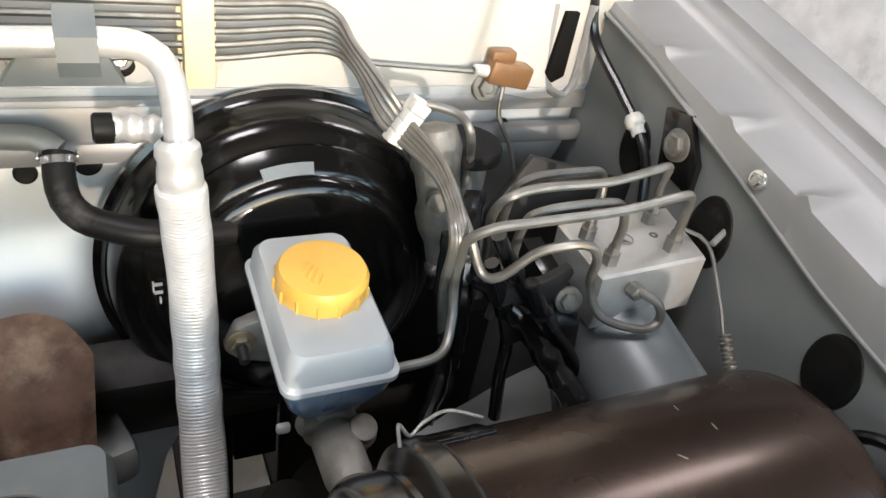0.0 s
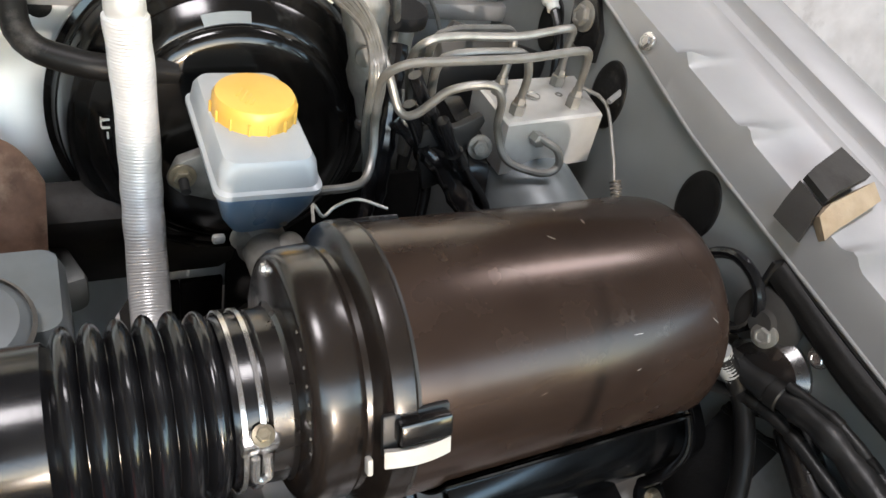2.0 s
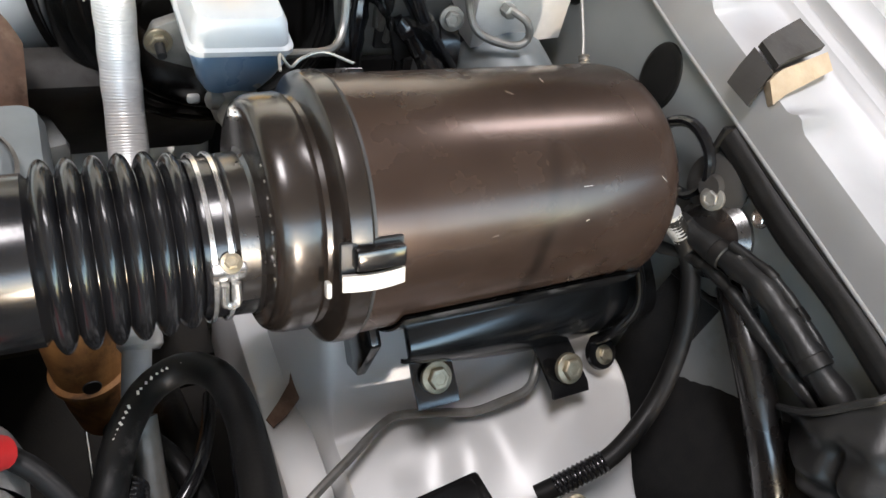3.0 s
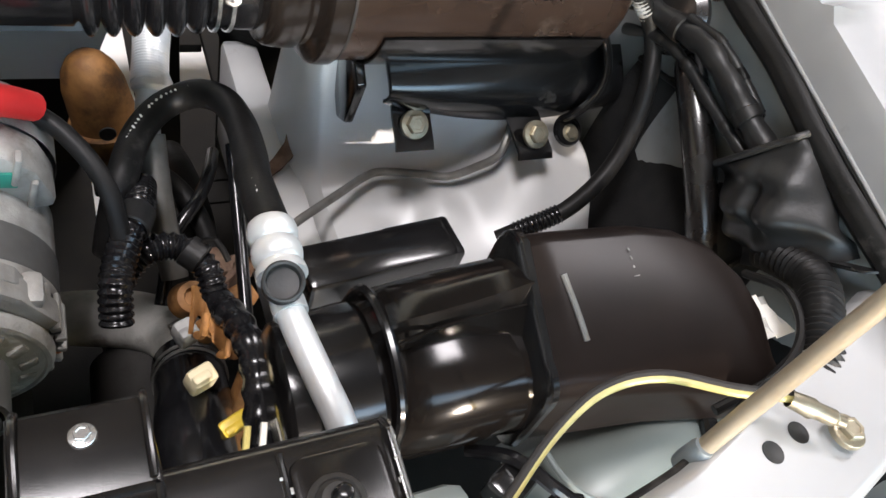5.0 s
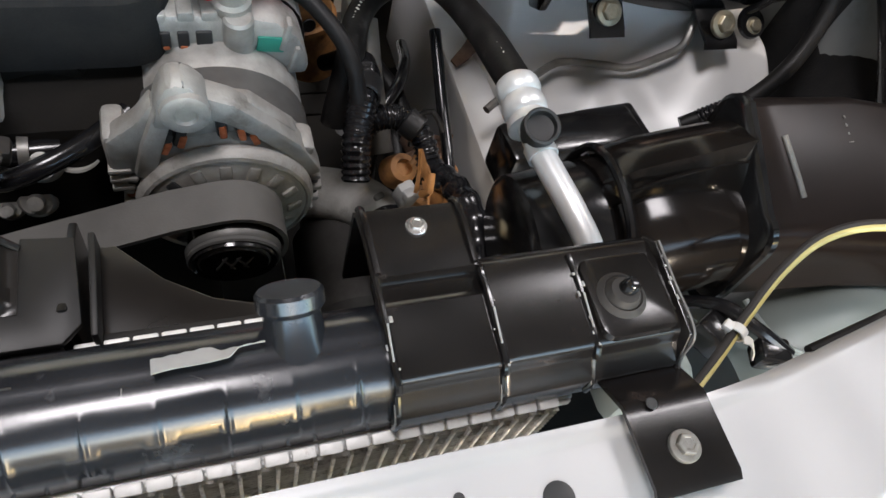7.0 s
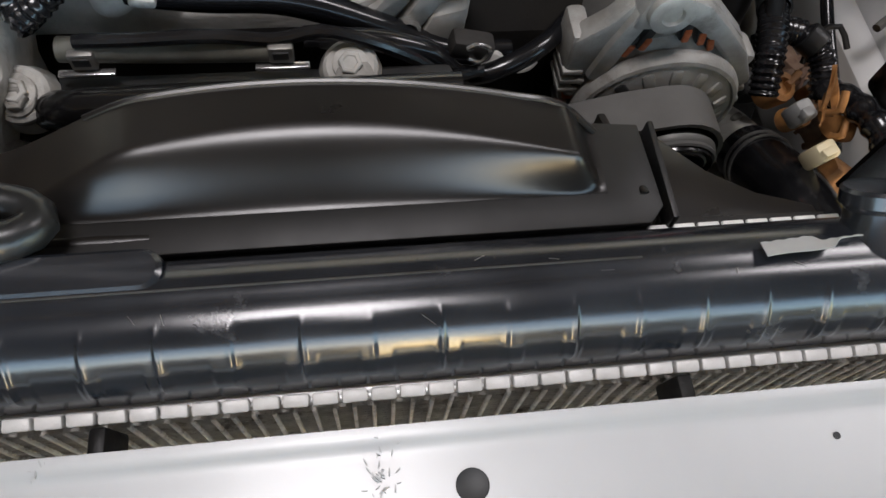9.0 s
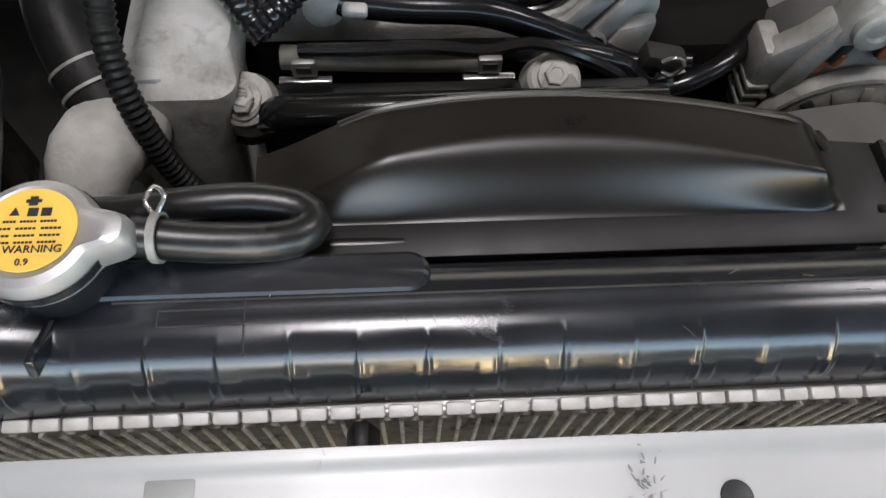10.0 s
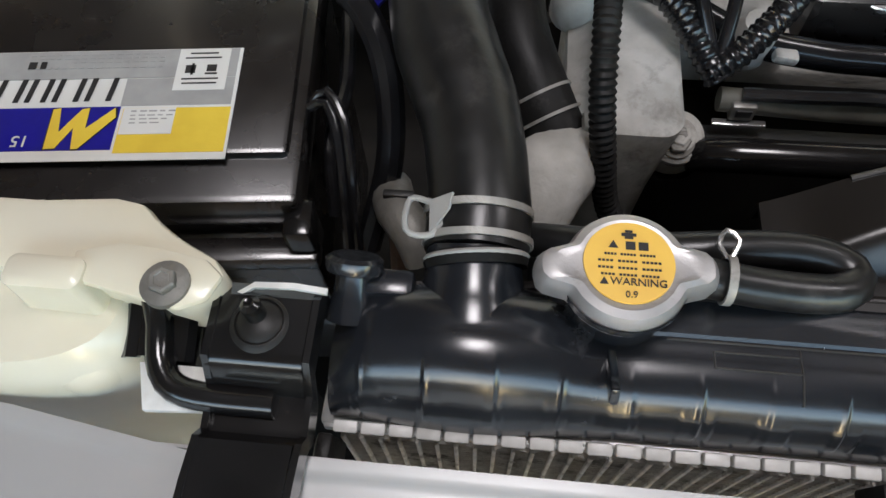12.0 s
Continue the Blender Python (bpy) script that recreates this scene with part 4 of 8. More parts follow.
part("stamped_rib", tube([(-0.389, 0.004, 0.944), (-0.387, -0.006, 0.937), (-0.385, -0.018, 0.9335), (-0.380, -0.0265, 0.932), (-0.372, -0.0300, 0.931), (-0.360, -0.031, 0.9305), (-0.348, -0.031, 0.930), (-0.338, -0.031, 0.930)], 0.0056, 16), BLACK, plate)
part("arm_channel", sheet([[(x, y, z + d) for y, z in ((0.008, 0.940), (0.002, 0.939), (-0.010, 0.934), (-0.018, 0.931))] for x, d in ((-0.4005, -0.002), (-0.3985, 0.0), (-0.394, 0.0), (-0.392, 0.003), (-0.384, 0.003), (-0.382, 0.0), (-0.376, 0.0), (-0.374, -0.002))], 0.0018), BLACK, plate)
part("hole", turned([(0.0003, 0.0022), (0.0006, 0.002), (0.0, 0)], (-0.346, -0.036, 0.9208), (0, 0, 1), 16), INK, plate)
bolt((-0.346, -0.078, 0.936), (0, 0, 1), 0.006, plate, ALU)
part("bottle_arm", slab([(-0.392, 0.004), (-0.374, 0.004), (-0.372, -0.012), (-0.362, -0.016), (-0.362, -0.032), (-0.388, -0.032)], "z", 0.925, 0.929, 0.001), BLACK, plate)
part("arm_tag", slab([(-0.3945, -0.019), (-0.3880, -0.0375), (-0.3635, -0.0360), (-0.3635, -0.019)], "z", 0.9258, 0.9292, 0.0004), TEETH, plate, "pale corner plate")

# ---- fan shroud ----
shroud = thing("fan_shroud", "matt black plastic fan shroud behind the radiator", "fan shroud", (0.0, 0.08, 0.6))


def dome(u, v):
    """The raised curved hood of the shroud, deepest in the middle."""
    x = -0.150 + 0.248 * u
    rim = 0.096 - 0.021 * ((x + 0.03) / 0.125) ** 2
    y = 0.0415 + (rim - 0.0415) * v
    side = step_up(u, 0.12, 0.24) * step_up(1 - u, 0.035, 0.06)
    shoulder = 0.14 + 0.44 * math.sin(math.pi * min(1.0, max(0.0, u))) ** 0.8
    t = min(1.0, v / shoulder)
    z = 0.9235 + (0.0175 * math.sin(0.5 * math.pi * t) ** 1.5 - 0.005 * max(0.0, v - shoulder)) * side
    return (x, y, z - (0.012 if v > 0.985 else 0.0))


part("hood", surface(dome, 100, 56, 0.002), SHROUD, shroud)
part("rim", tube([dome(k / 14, 0.965) for k in range(2, 15)], 0.0016, 8), SHROUD, shroud)
part("front_flange", slab([(-0.150, 0.026), (0.114, 0.026), (0.121, 0.034), (0.119, 0.076), (0.098, 0.078), (0.096, 0.044), (-0.150, 0.044)], "z", 0.9195, 0.9232, 0.0008), FLANGE, shroud)
part("side_panel", slab([(0.124, 0.028), (0.199, 0.027), (0.197, 0.037), (0.172, 0.045), (0.152, 0.058), (0.133, 0.078), (0.124, 0.078)], "z", 0.905, 0.910, 0.001), SHROUD, shroud)
part("panel_edge", box((0.1255, 0.053, 0.9165), (0.003, 0.050, 0.013), 0.001), FLANGE, shroud)
part("side_flange", slab([(0.124, 0.0275), (0.199, 0.0265), (0.199, 0.0320), (0.124, 0.0335)], "z", 0.9102, 0.9125, 0.0006), FLANGE, shroud)
part("end_panel", slab([(0.04, 0.60), (0.10, 0.60), (0.10, 0.90), (0.04, 0.925)], "x", 0.112, 0.116, 0.001), SHROUD, shroud)
part("left_panel", slab([(-0.30, 0.60), (0.11, 0.60), (0.11, 0.92), (-0.20, 0.925), (-0.30, 0.90)], "y", 0.032, 0.036, 0.001), SHROUD, shroud)

# ---- brake booster, master cylinder, reservoir ----
BC, BA = Vector((0.430, 0.70, 0.929)), Vector((0.0, -1.0, 0.08)).normalized()
booster = thing("brake_booster", "round gloss black brake vacuum booster on the firewall", "brake booster", (0.418, 0.72, 0.937))
prof = [(-0.02, 0.10), (-0.015, 0.130), (0.0, 0.132), (0.006, 0.132), (0.009, 0.1285), (0.012, 0.1275), (0.022, 0.1255), (0.032, 0.121), (0.037, 0.1155), (0.039, 0.1105), (0.0405, 0.1085),
        (0.043, 0.1085), (0.046, 0.106), (0.053, 0.0985), (0.0555, 0.0955), (0.0565, 0.0925), (0.058, 0.0915), (0.061, 0.0905), (0.064, 0.087), (0.066, 0.080), (0.0675, 0.060), (0.068, 0.030), (0.068, 0.0)]
part("shell", turned([(a, r * 1.06) for a, r in prof], BC, BA, 96), BOOSTER, booster)
part("crimp_ring", turned([(0.0, 0.139), (0.0, 0.1435), (0.005, 0.1435), (0.007, 0.139)], BC, BA, 96), BOOSTER, booster)
part("paper_label", surface(lambda u, v: BC + BA * (0.0575 - 0.0050 * v) + frame_of(BA) @ Vector((math.cos(1.50 + 0.36 * u), math.sin(1.50 + 0.36 * u), 0)) * (0.0990 + 0.0074 * v), 14, 3, 0.0003), GREYMOTOR, booster, "faded grey label strip")
part("white_mark", tube([BC + BA * 0.072 + Vector(p) for p in ((-0.096, 0.012, 0.020), (-0.090, 0.012, 0.020), (-0.090, 0.012, 0.012), (-0.096, 0.012, 0.012))], 0.0009, 6), WHITE, booster, "white paint mark")
master = thing("master_cylinder", "cast aluminium brake master cylinder on the booster", "master cylinder", (0.418, 0.56, 0.915))
MC = Vector((0.418, 0.626, 0.925))
MA = Vector((0.0, -1.0, -0.02)).normalized()
part("cylinder", turned([(0.0, 0.026), (0.012, 0.026), (0.016, 0.018), (0.07, 0.0165), (0.10, 0.0165), (0.104, 0.0185), (0.112, 0.0185), (0.116, 0.0155), (0.15, 0.0150), (0.158, 0.013), (0.165, 0.0)], MC, MA, 32), ALU, master)
part("flange", slab([(0.366, 0.918), (0.376, 0.908), (0.418, 0.893), (0.460, 0.908), (0.470, 0.922), (0.466, 0.934), (0.418, 0.955), (0.374, 0.938)], "y", 0.604, 0.617, 0.003), ALU, master)
bolt((0.377, 0.603, 0.926), (0, -1, 0.05), 0.0075, master, ZINC, name="nut")
part("stud", turned([(0, 0.004), (0.012, 0.0038), (0.013, 0)], (0.377, 0.597, 0.926), (0, -1, -0.2), 12), INK, master)
part("port_boss", turned([(0, 0.012), (0.012, 0.0115), (0.014, 0.0095), (0.020, 0.0090), (0.021, 0.006), (0.020, 0)], (0.432, 0.508, 0.917), (0.15, -0.45, 1), 24), ALU, master)
part("port_boss", turned([(0, 0.007), (0.010, 0.007), (0.012, 0.005), (0.014, 0)], (0.408, 0.515, 0.930), (-1, 0, 0.1), 20), ALU, master)
part("pressure_switch", box((0.386, 0.512, 0.935), (0.009, 0.005, 0.007), 0.002), LABEL_GREY, master, "small white plug")

reservoir = thing("brake_fluid_reservoir", "milky plastic brake fluid reservoir with a yellow screw cap", "reservoir", (0.415, 0.545, 0.945))


RX, RY, TILT = 0.415, 0.549, 0.10
part("body", loft([rounded_section(RX, RY, 0.0335, 0.056, 0.008, 0.986, TILT), rounded_section(RX, RY, 0.036, 0.0585, 0.009, 0.988, TILT), rounded_section(RX, RY, 0.036, 0.0585, 0.009, 0.9915, TILT),
                   rounded_section(RX, RY, 0.0335, 0.056, 0.009, 0.993, TILT), rounded_section(RX, RY, 0.032, 0.054, 0.010, 1.006, TILT), rounded_section(RX, RY, 0.029, 0.051, 0.010, 1.011, TILT),
                   rounded_section(RX, RY, 0.024, 0.046, 0.010, 1.012, TILT)]), RESERVOIR, reservoir)
part("lower_body", loft([rounded_section(RX, RY + 0.004, 0.020, 0.040, 0.008, 0.942, TILT), rounded_section(RX, RY + 0.003, 0.027, 0.047, 0.008, 0.957, TILT), rounded_section(RX, RY, 0.032, 0.054, 0.008, 0.976, TILT),
                         rounded_section(RX, RY, 0.0335, 0.056, 0.008, 0.9862, TILT)]), FLUID, reservoir, "lower half dark with fluid")
CC, CAX = Vector((0.416, 0.552, 1.008)), Vector((0.0, -0.06, 1)).normalized()
lid = part("cap", turned([(0, 0.0285), (0.010, 0.0285), (0.015, 0.0282), (0.0185, 0.0262), (0.0192, 0.024), (0.0188, 0.0)], CC, CAX, 64), YELLOW, reservoir, "yellow screw cap")
fm = frame_of(CAX)
for k in range(14):
    a = 2 * math.pi * k / 14
    part("grip_rib", box(CC + fm @ Vector((0.0287 * math.cos(a), 0.0287 * math.sin(a), 0.006)), (0.0018, 0.0022, 0.011), 0.0006, Matrix.Rotation(a, 3, "Z")), YELLOW, lid)
emb = bmesh.new()
for k, (w, d) in enumerate(((0.016, 0.010), (0.020, 0.005), (0.018, 0.000), (0.012, -0.005))):
    box(CC + fm @ Vector((-0.010 + d * 0.3, 0.008 - k * 0.0045, 0.0192)), (w * 0.7, 0.0016, 0.0008), 0.0003, fm @ Matrix.Rotation(0.25, 3, "Z"), bm=emb)
part("embossing", emb, YELLOW, lid)

mark = bmesh.new()
for dx, dz, w, h in ((0.0, 0.004, 0.0012, 0.008), (0.003, 0.0075, 0.006, 0.0012), (0.003, 0.0005, 0.006, 0.0012), (0.004, -0.006, 0.0014, 0.005)):
    slab([(0.325 + dx - w / 2, 0.947 + dz - h / 2), (0.325 + dx + w / 2, 0.947 + dz - h / 2), (0.325 + dx + w / 2, 0.947 + dz + h / 2), (0.325 + dx - w / 2, 0.947 + dz + h / 2)], "y", 0.6455 - 0.8 * dx, 0.6480 - 0.8 * dx, 0, mark)
tagged(part("painted_mark", mark, WHITE, booster), "white painted marks", kind="stuff")

# ---- hydraulic brake unit and its pipes ----
abs_unit = thing("abs_unit", "machined aluminium brake hydraulic block with grey pump motor", "brake modulator", (0.645, 0.52, 0.90))
block = part("valve_block", loft([[(0.606, 0.578, 0.972), (0.608, 0.517, 0.968), (0.692, 0.514, 0.978), (0.704, 0.578, 0.980)], [(0.602, 0.577, 1.019), (0.603, 0.516, 1.014), (0.687, 0.511, 1.024), (0.702, 0.577, 1.024)],
                                  [(0.604, 0.575, 1.021), (0.605, 0.518, 1.016), (0.686, 0.513, 1.026), (0.700, 0.575, 1.026)]]), BARE, abs_unit)
for x, y, z in ((0.614, 0.557, 1.020), (0.673, 0.562, 1.024), (0.667, 0.527, 1.024), (0.616, 0.529, 1.017)):
    part("union_nut", turned([(0, 0.0065), (0.010, 0.0065), (0.011, 0.005), (0.016, 0.0045), (0.016, 0.0)], (x, y, z - 0.001), (0, 0, 1), 6), STEEL, block)
part("bore", turned([(0, 0.0065), (0.0008, 0.006), (-0.0005, 0.0055), (-0.0005, 0.0)], (0.640, 0.546, 1.0235), (0, 0, 1), 24), STEEL, block, "open threaded bore")
part("bore", turned([(0, 0.0035), (0.0008, 0.003), (-0.0005, 0.0)], (0.665, 0.545, 1.0245), (0, 0, 1), 16), STEEL, block)
part("union_nut", turned([(0, 0.006), (0.009, 0.006), (0.010, 0.0045), (0.012, 0.0)], (0.629, 0.514, 1.005), (0.05, -1, 0.1), 6), STEEL, block)
motor = part("pump_motor", turned([(-0.02, 0.043), (0.05, 0.043), (0.058, 0.040), (0.060, 0.036), (0.061, 0.0)], (0.648, 0.520, 0.940), (0.05, -1, -0.28), 48), GREYMOTOR, abs_unit, "grey painted pump motor")
part("connector", box((0.662, 0.458, 0.950), (0.032, 0.012, 0.016), 0.003, Matrix.Rotation(0.4, 3, "Y")), FOAM, motor, "tan connector")
part("bracket", sheet([[(0.583, y, z), (0.600, y, z)] for y, z in ((0.59, 1.0), (0.54, 0.99), (0.52, 0.97), (0.51, 0.92))], 0.002), BLACK, abs_unit)
part("bracket_arm", slab([(0.541, 1.002), (0.570, 1.004), (0.590, 1.014), (0.594, 1.008), (0.586, 0.985), (0.575, 0.975), (0.566, 0.950), (0.552, 0.945), (0.540, 0.980)], "y", 0.534, 0.542, 0.002), INK, abs_unit, "matt black bracket arm")
part("back_plate", slab([(0.575, 0.90), (0.705, 0.90), (0.705, 1.02), (0.60, 1.05), (0.57, 1.0)], "y", 0.625, 0.632, 0.002), INK, abs_unit, "matt black back plate")
bolt((0.592, 0.530, 0.987), (-0.3, -1, 0.3), 0.007, abs_unit, ALU)
pipes = {
    "a": [(0.673, 0.562, 1.034), (0.670, 0.560, 1.060), (0.664, 0.553, 1.077), (0.650, 0.549, 1.079), (0.610, 0.547, 1.073), (0.560, 0.551, 1.070), (0.537, 0.550, 1.066), (0.531, 0.558, 1.048), (0.548, 0.582, 1.0), (0.56, 0.60, 0.94)],
    "b": [(0.667, 0.527, 1.034), (0.664, 0.524, 1.058), (0.659, 0.521, 1.073), (0.645, 0.519, 1.075), (0.599, 0.517, 1.070), (0.539, 0.521, 1.065), (0.510, 0.524, 1.061), (0.497, 0.531, 1.045), (0.501, 0.538, 1.010), (0.500, 0.530, 0.985), (0.487, 0.515, 0.971), (0.452, 0.511, 0.970), (0.434, 0.510, 0.966), (0.430, 0.510, 0.945)],
    "c": [(0.616, 0.529, 1.028), (0.614, 0.526, 1.052), (0.606, 0.526, 1.068), (0.590, 0.529, 1.069), (0.551, 0.532, 1.065), (0.539, 0.533, 1.054), (0.556, 0.560, 1.0), (0.56, 0.575, 0.94)],
    "d": [(0.614, 0.557, 1.032), (0.619, 0.562, 1.058), (0.616, 0.566, 1.069), (0.600, 0.567, 1.070), (0.565, 0.570, 1.066), (0.555, 0.576, 1.050), (0.572, 0.606, 0.99), (0.57, 0.61, 0.93)],
    "e": [(0.629, 0.506, 1.008), (0.640, 0.495, 1.003), (0.643, 0.492, 0.990), (0.630, 0.493, 0.984), (0.605, 0.508, 0.988), (0.594, 0.517, 1.012), (0.583, 0.507, 1.042), (0.570, 0.507, 1.054), (0.545, 0.517, 1.045), (0.526, 0.525, 1.022), (0.517, 0.534, 1.020), (0.508, 0.545, 1.045), (0.506, 0.575, 1.062)],
}
for k in pipes:
    solo("brake_pipe", tube(pipes[k], 0.0033, 10, 0.004), STEEL, "bent grey steel brake pipe from the hydraulic block", "pipe", "brake pipes")
for k in range(5):
    z0 = 1.133 - 0.0092 * k
    pts = [(0.24, 0.706, z0), (0.335, 0.705, z0), (0.386, 0.705, z0), (0.452, 0.701, z0 + 0.001 + 0.0015 * k), (0.470, 0.680, 1.114 - 0.004 * k), (0.488 - 0.0018 * k, 0.655, 1.092 - 0.0048 * k), (0.499 - 0.002 * k, 0.642, 1.077 - 0.0034 * k),
           (0.507 - 0.0012 * k, 0.590, 1.067 - 0.002 * k), (0.499 - 0.002 * k, 0.535, 1.052), (0.505 - 0.002 * k, 0.545, 1.00), (0.515, 0.56, 0.93)]
    solo("brake_pipe", tube(pts, 0.0026, 8, 0.005), STEEL, "thin steel brake pipe clipped along the firewall", "pipe", "firewall brake pipes")
solo("brake_pipe", tube([(0.478, 0.680, 1.098), (0.492, 0.655, 1.086), (0.518, 0.648, 1.084), (0.536, 0.638, 1.081), (0.541, 0.626, 1.074), (0.552, 0.637, 1.045), (0.553, 0.638, 1.02)], 0.0033, 10, 0.004), STEEL, "single steel pipe curving down into a black canister", "pipe")
solo("brake_pipe", tube([(0.49, 0.712, 1.090), (0.54, 0.712, 1.086), (0.585, 0.708, 1.084)], 0.0022, 8), STEEL, "thin pipe running to a brown union block", "pipe")
solo("brake_pipe", tube([(0.612, 0.710, 1.070), (0.612, 0.706, 1.045), (0.625, 0.70, 1.02), (0.633, 0.69, 0.99)], 0.0022, 8), STEEL, "thin pipe dropping from the union block", "pipe")
union = thing("union_block", "brown anodised brake union block on the firewall", "union block", (0.61, 0.715, 1.08))
part("block", box((0.612, 0.707, 1.083), (0.040, 0.016, 0.020), 0.003, Matrix.Rotation(0.18, 3, "Y")), BROWN, union)
part("upper_tab", box((0.605, 0.710, 1.097), (0.022, 0.012, 0.010), 0.002), BROWN, union)
part("sleeve", turned([(0, 0.005), (0.012, 0.005), (0.013, 0.003)], (0.593, 0.707, 1.085), (-1, 0, 0.05), 16), WHITE, union)
clip = thing("pipe_clip", "cream plastic pipe clip on the firewall", "clip", (0.372, 0.70, 1.10), group="pipe clips")
part("spine", box((0.3675, 0.700, 1.111), (0.0195, 0.012, 0.066), 0.0015), CREAM, clip)
part("back_plate", box((0.3675, 0.708, 1.111), (0.025, 0.004, 0.068), 0.0015), CREAM, clip)
clip = thing("pipe_clip", "small slanted cream clip holding the pipes together", "clip", (0.495, 0.648, 1.075), group="pipe clips")
tilt_m = look((0, 0, 0), (0.028, 0.0, 0.042)).to_3x3()
for k in range(4):
    part("tooth", box(Vector((0.4985, 0.641, 1.0745)) + Vector((0.52, 0.0, 0.85)) * (k - 1.5) * 0.0090, (0.0135, 0.010, 0.0086), 0.0005, Matrix.Rotation(0.55, 3, "Y")), WHITE, clip)
part("spine", box((0.4985, 0.647, 1.0745), (0.0125, 0.006, 0.038), 0.001, Matrix.Rotation(0.52, 3, "Y")), WHITE, clip)

filt = thing("black_canister", "upright canister with a matt black lid near the firewall", "canister", (0.562, 0.662, 0.92))
part("lid", turned([(0, 0.0270), (0.008, 0.0275), (0.011, 0.026), (0.0115, 0.0)], (0.5615, 0.660, 1.037), (0, -0.05, 1), 40), FELT, filt)
part("barrel", turned([(0, 0.018), (0.10, 0.0185), (0.105, 0.0)], (0.562, 0.664, 0.935), (0, -0.03, 1), 32), GREYMOTOR, filt)
steer = thing("steering_joint", "cast aluminium steering shaft joint beside the booster", "steering joint", (0.535, 0.63, 0.93))
part("casting", turned([(0, 0.012), (0.006, 0.0135), (0.020, 0.014), (0.030, 0.018), (0.045, 0.0195), (0.055, 0.0165), (0.075, 0.0175), (0.095, 0.0205), (0.110, 0.017), (0.115, 0.0)], (0.5395, 0.625, 0.958), (-0.12, 0.28, 1), 28), ALU, steer)
part("collar", turned([(0, 0.0), (0, 0.0130), (0.003, 0.0150), (0.008, 0.0152), (0.011, 0.0135), (0.013, 0.012)], (0.5405, 0.623, 0.949), (-0.12, 0.28, 1), 28), CHROME, steer, "bright collar")
part("side_boss", turned([(0, 0.010), (0.010, 0.0095), (0.012, 0.006), (0.012, 0)], (0.552, 0.612, 0.985), (0.6, -0.7, 0.2), 20), ALU, steer)
part("side_boss", turned([(0, 0.008), (0.008, 0.0075), (0.009, 0.004), (0.009, 0)], (0.522, 0.622, 1.020), (-0.3, -0.9, 0.2), 20), ALU, steer)
for p, r in (((0.528, 0.645, 1.005), 0.006), ((0.553, 0.605, 0.972), 0.006), ((0.525, 0.66, 1.03), 0.007)):
    bolt(p, (0.1, -1, 0.4), r, steer, ALU)
harness = [[(0.530, 0.56, 1.0), (0.548, 0.545, 0.985), (0.566, 0.525, 0.965), (0.578, 0.505, 0.945), (0.588, 0.485, 0.93), (0.60, 0.47, 0.91)],
           [(0.515, 0.58, 1.02), (0.512, 0.57, 0.98), (0.513, 0.555, 0.95), (0.508, 0.54, 0.92), (0.49, 0.52, 0.90)],
           [(0.54, 0.60, 1.04), (0.53, 0.575, 1.0), (0.525, 0.56, 0.96), (0.52, 0.55, 0.92)]]
for pts, r in zip(harness, (0.010, 0.006, 0.007)):
    solo("wiring_harness", tube(pts, r, 10, radius=lambda s, w, r=r: r * (1 + 0.10 * math.sin(s * 330) + 0.06 * math.sin(s * 170 + 1))), SHINY_RUBBER, "taped black wiring harness below the brake pipes", "cable", "harness branches")
solo("brake_line_sleeve", tube([(0.679, 0.538, 1.035), (0.694, 0.520, 1.030), (0.692, 0.49, 1.003), (0.687, 0.470, 0.985)], 0.0016, 8), STEEL, "thin pale cable beside the hydraulic block", "cable")
solo("spring_sleeve", tube([(0.687, 0.470, 0.987), (0.684, 0.455, 0.975), (0.682, 0.438, 0.962)], 0.005, 12, 0.0007, ribs(0.005, 0.0016, 0.0032)), STEEL, "coiled steel spring sleeve on a cable", "spring")
hood = thing("hood_cable", "black hood release cable with a white clip", "cable", (0.70, 0.66, 1.08))
part("cable", tube([(0.683, 0.715, 1.15), (0.688, 0.705, 1.115), (0.697, 0.665, 1.085), (0.700, 0.635, 1.066), (0.700, 0.612, 1.045), (0.698, 0.60, 1.02), (0.69, 0.58, 0.98)], 0.0042, 10), SHINY_RUBBER, hood)
part("clip", turned([(0, 0.006), (0.004, 0.0085), (0.009, 0.0085), (0.012, 0.006), (0.018, 0.006), (0.018, 0.0)], (0.699, 0.644, 1.073), (0.05, -0.75, -0.6), 12), WHITE, hood, "white plastic clip")

for pts in ([(0.524, 0.535, 1.048), (0.541, 0.535, 1.018), (0.563, 0.535, 0.986), (0.589, 0.535, 0.943), (0.613, 0.535, 0.889), (0.629, 0.535, 0.844)], [(0.543, 0.515, 1.022), (0.564, 0.515, 0.987), (0.59, 0.515, 0.955), (0.608, 0.515, 0.928)], [(0.527, 0.54, 1.022), (0.547, 0.54, 0.98), (0.557, 0.54, 0.945), (0.559, 0.54, 0.91), (0.565, 0.54, 0.863)]):
    lead = thing("sensor_lead", "glossy black sensor lead hanging under the brake pipes", "cable", pts[0], group="sensor leads")
    part("lead", tube(pts, 0.0052, 12), SHINY_RUBBER, lead)
    part("plug", turned([(-0.008, 0.0), (-0.008, 0.0075), (0.004, 0.0080), (0.008, 0.0065), (0.008, 0.0)], pts[1], Vector(pts[2]) - Vector(pts[0]), 16), BLACK, lead)

# ---- refrigerant line over the booster ----
ac = thing("refrigerant_line", "bright aluminium refrigerant line with a ribbed silver sleeve", "pipe", (0.345, 0.60, 0.80))
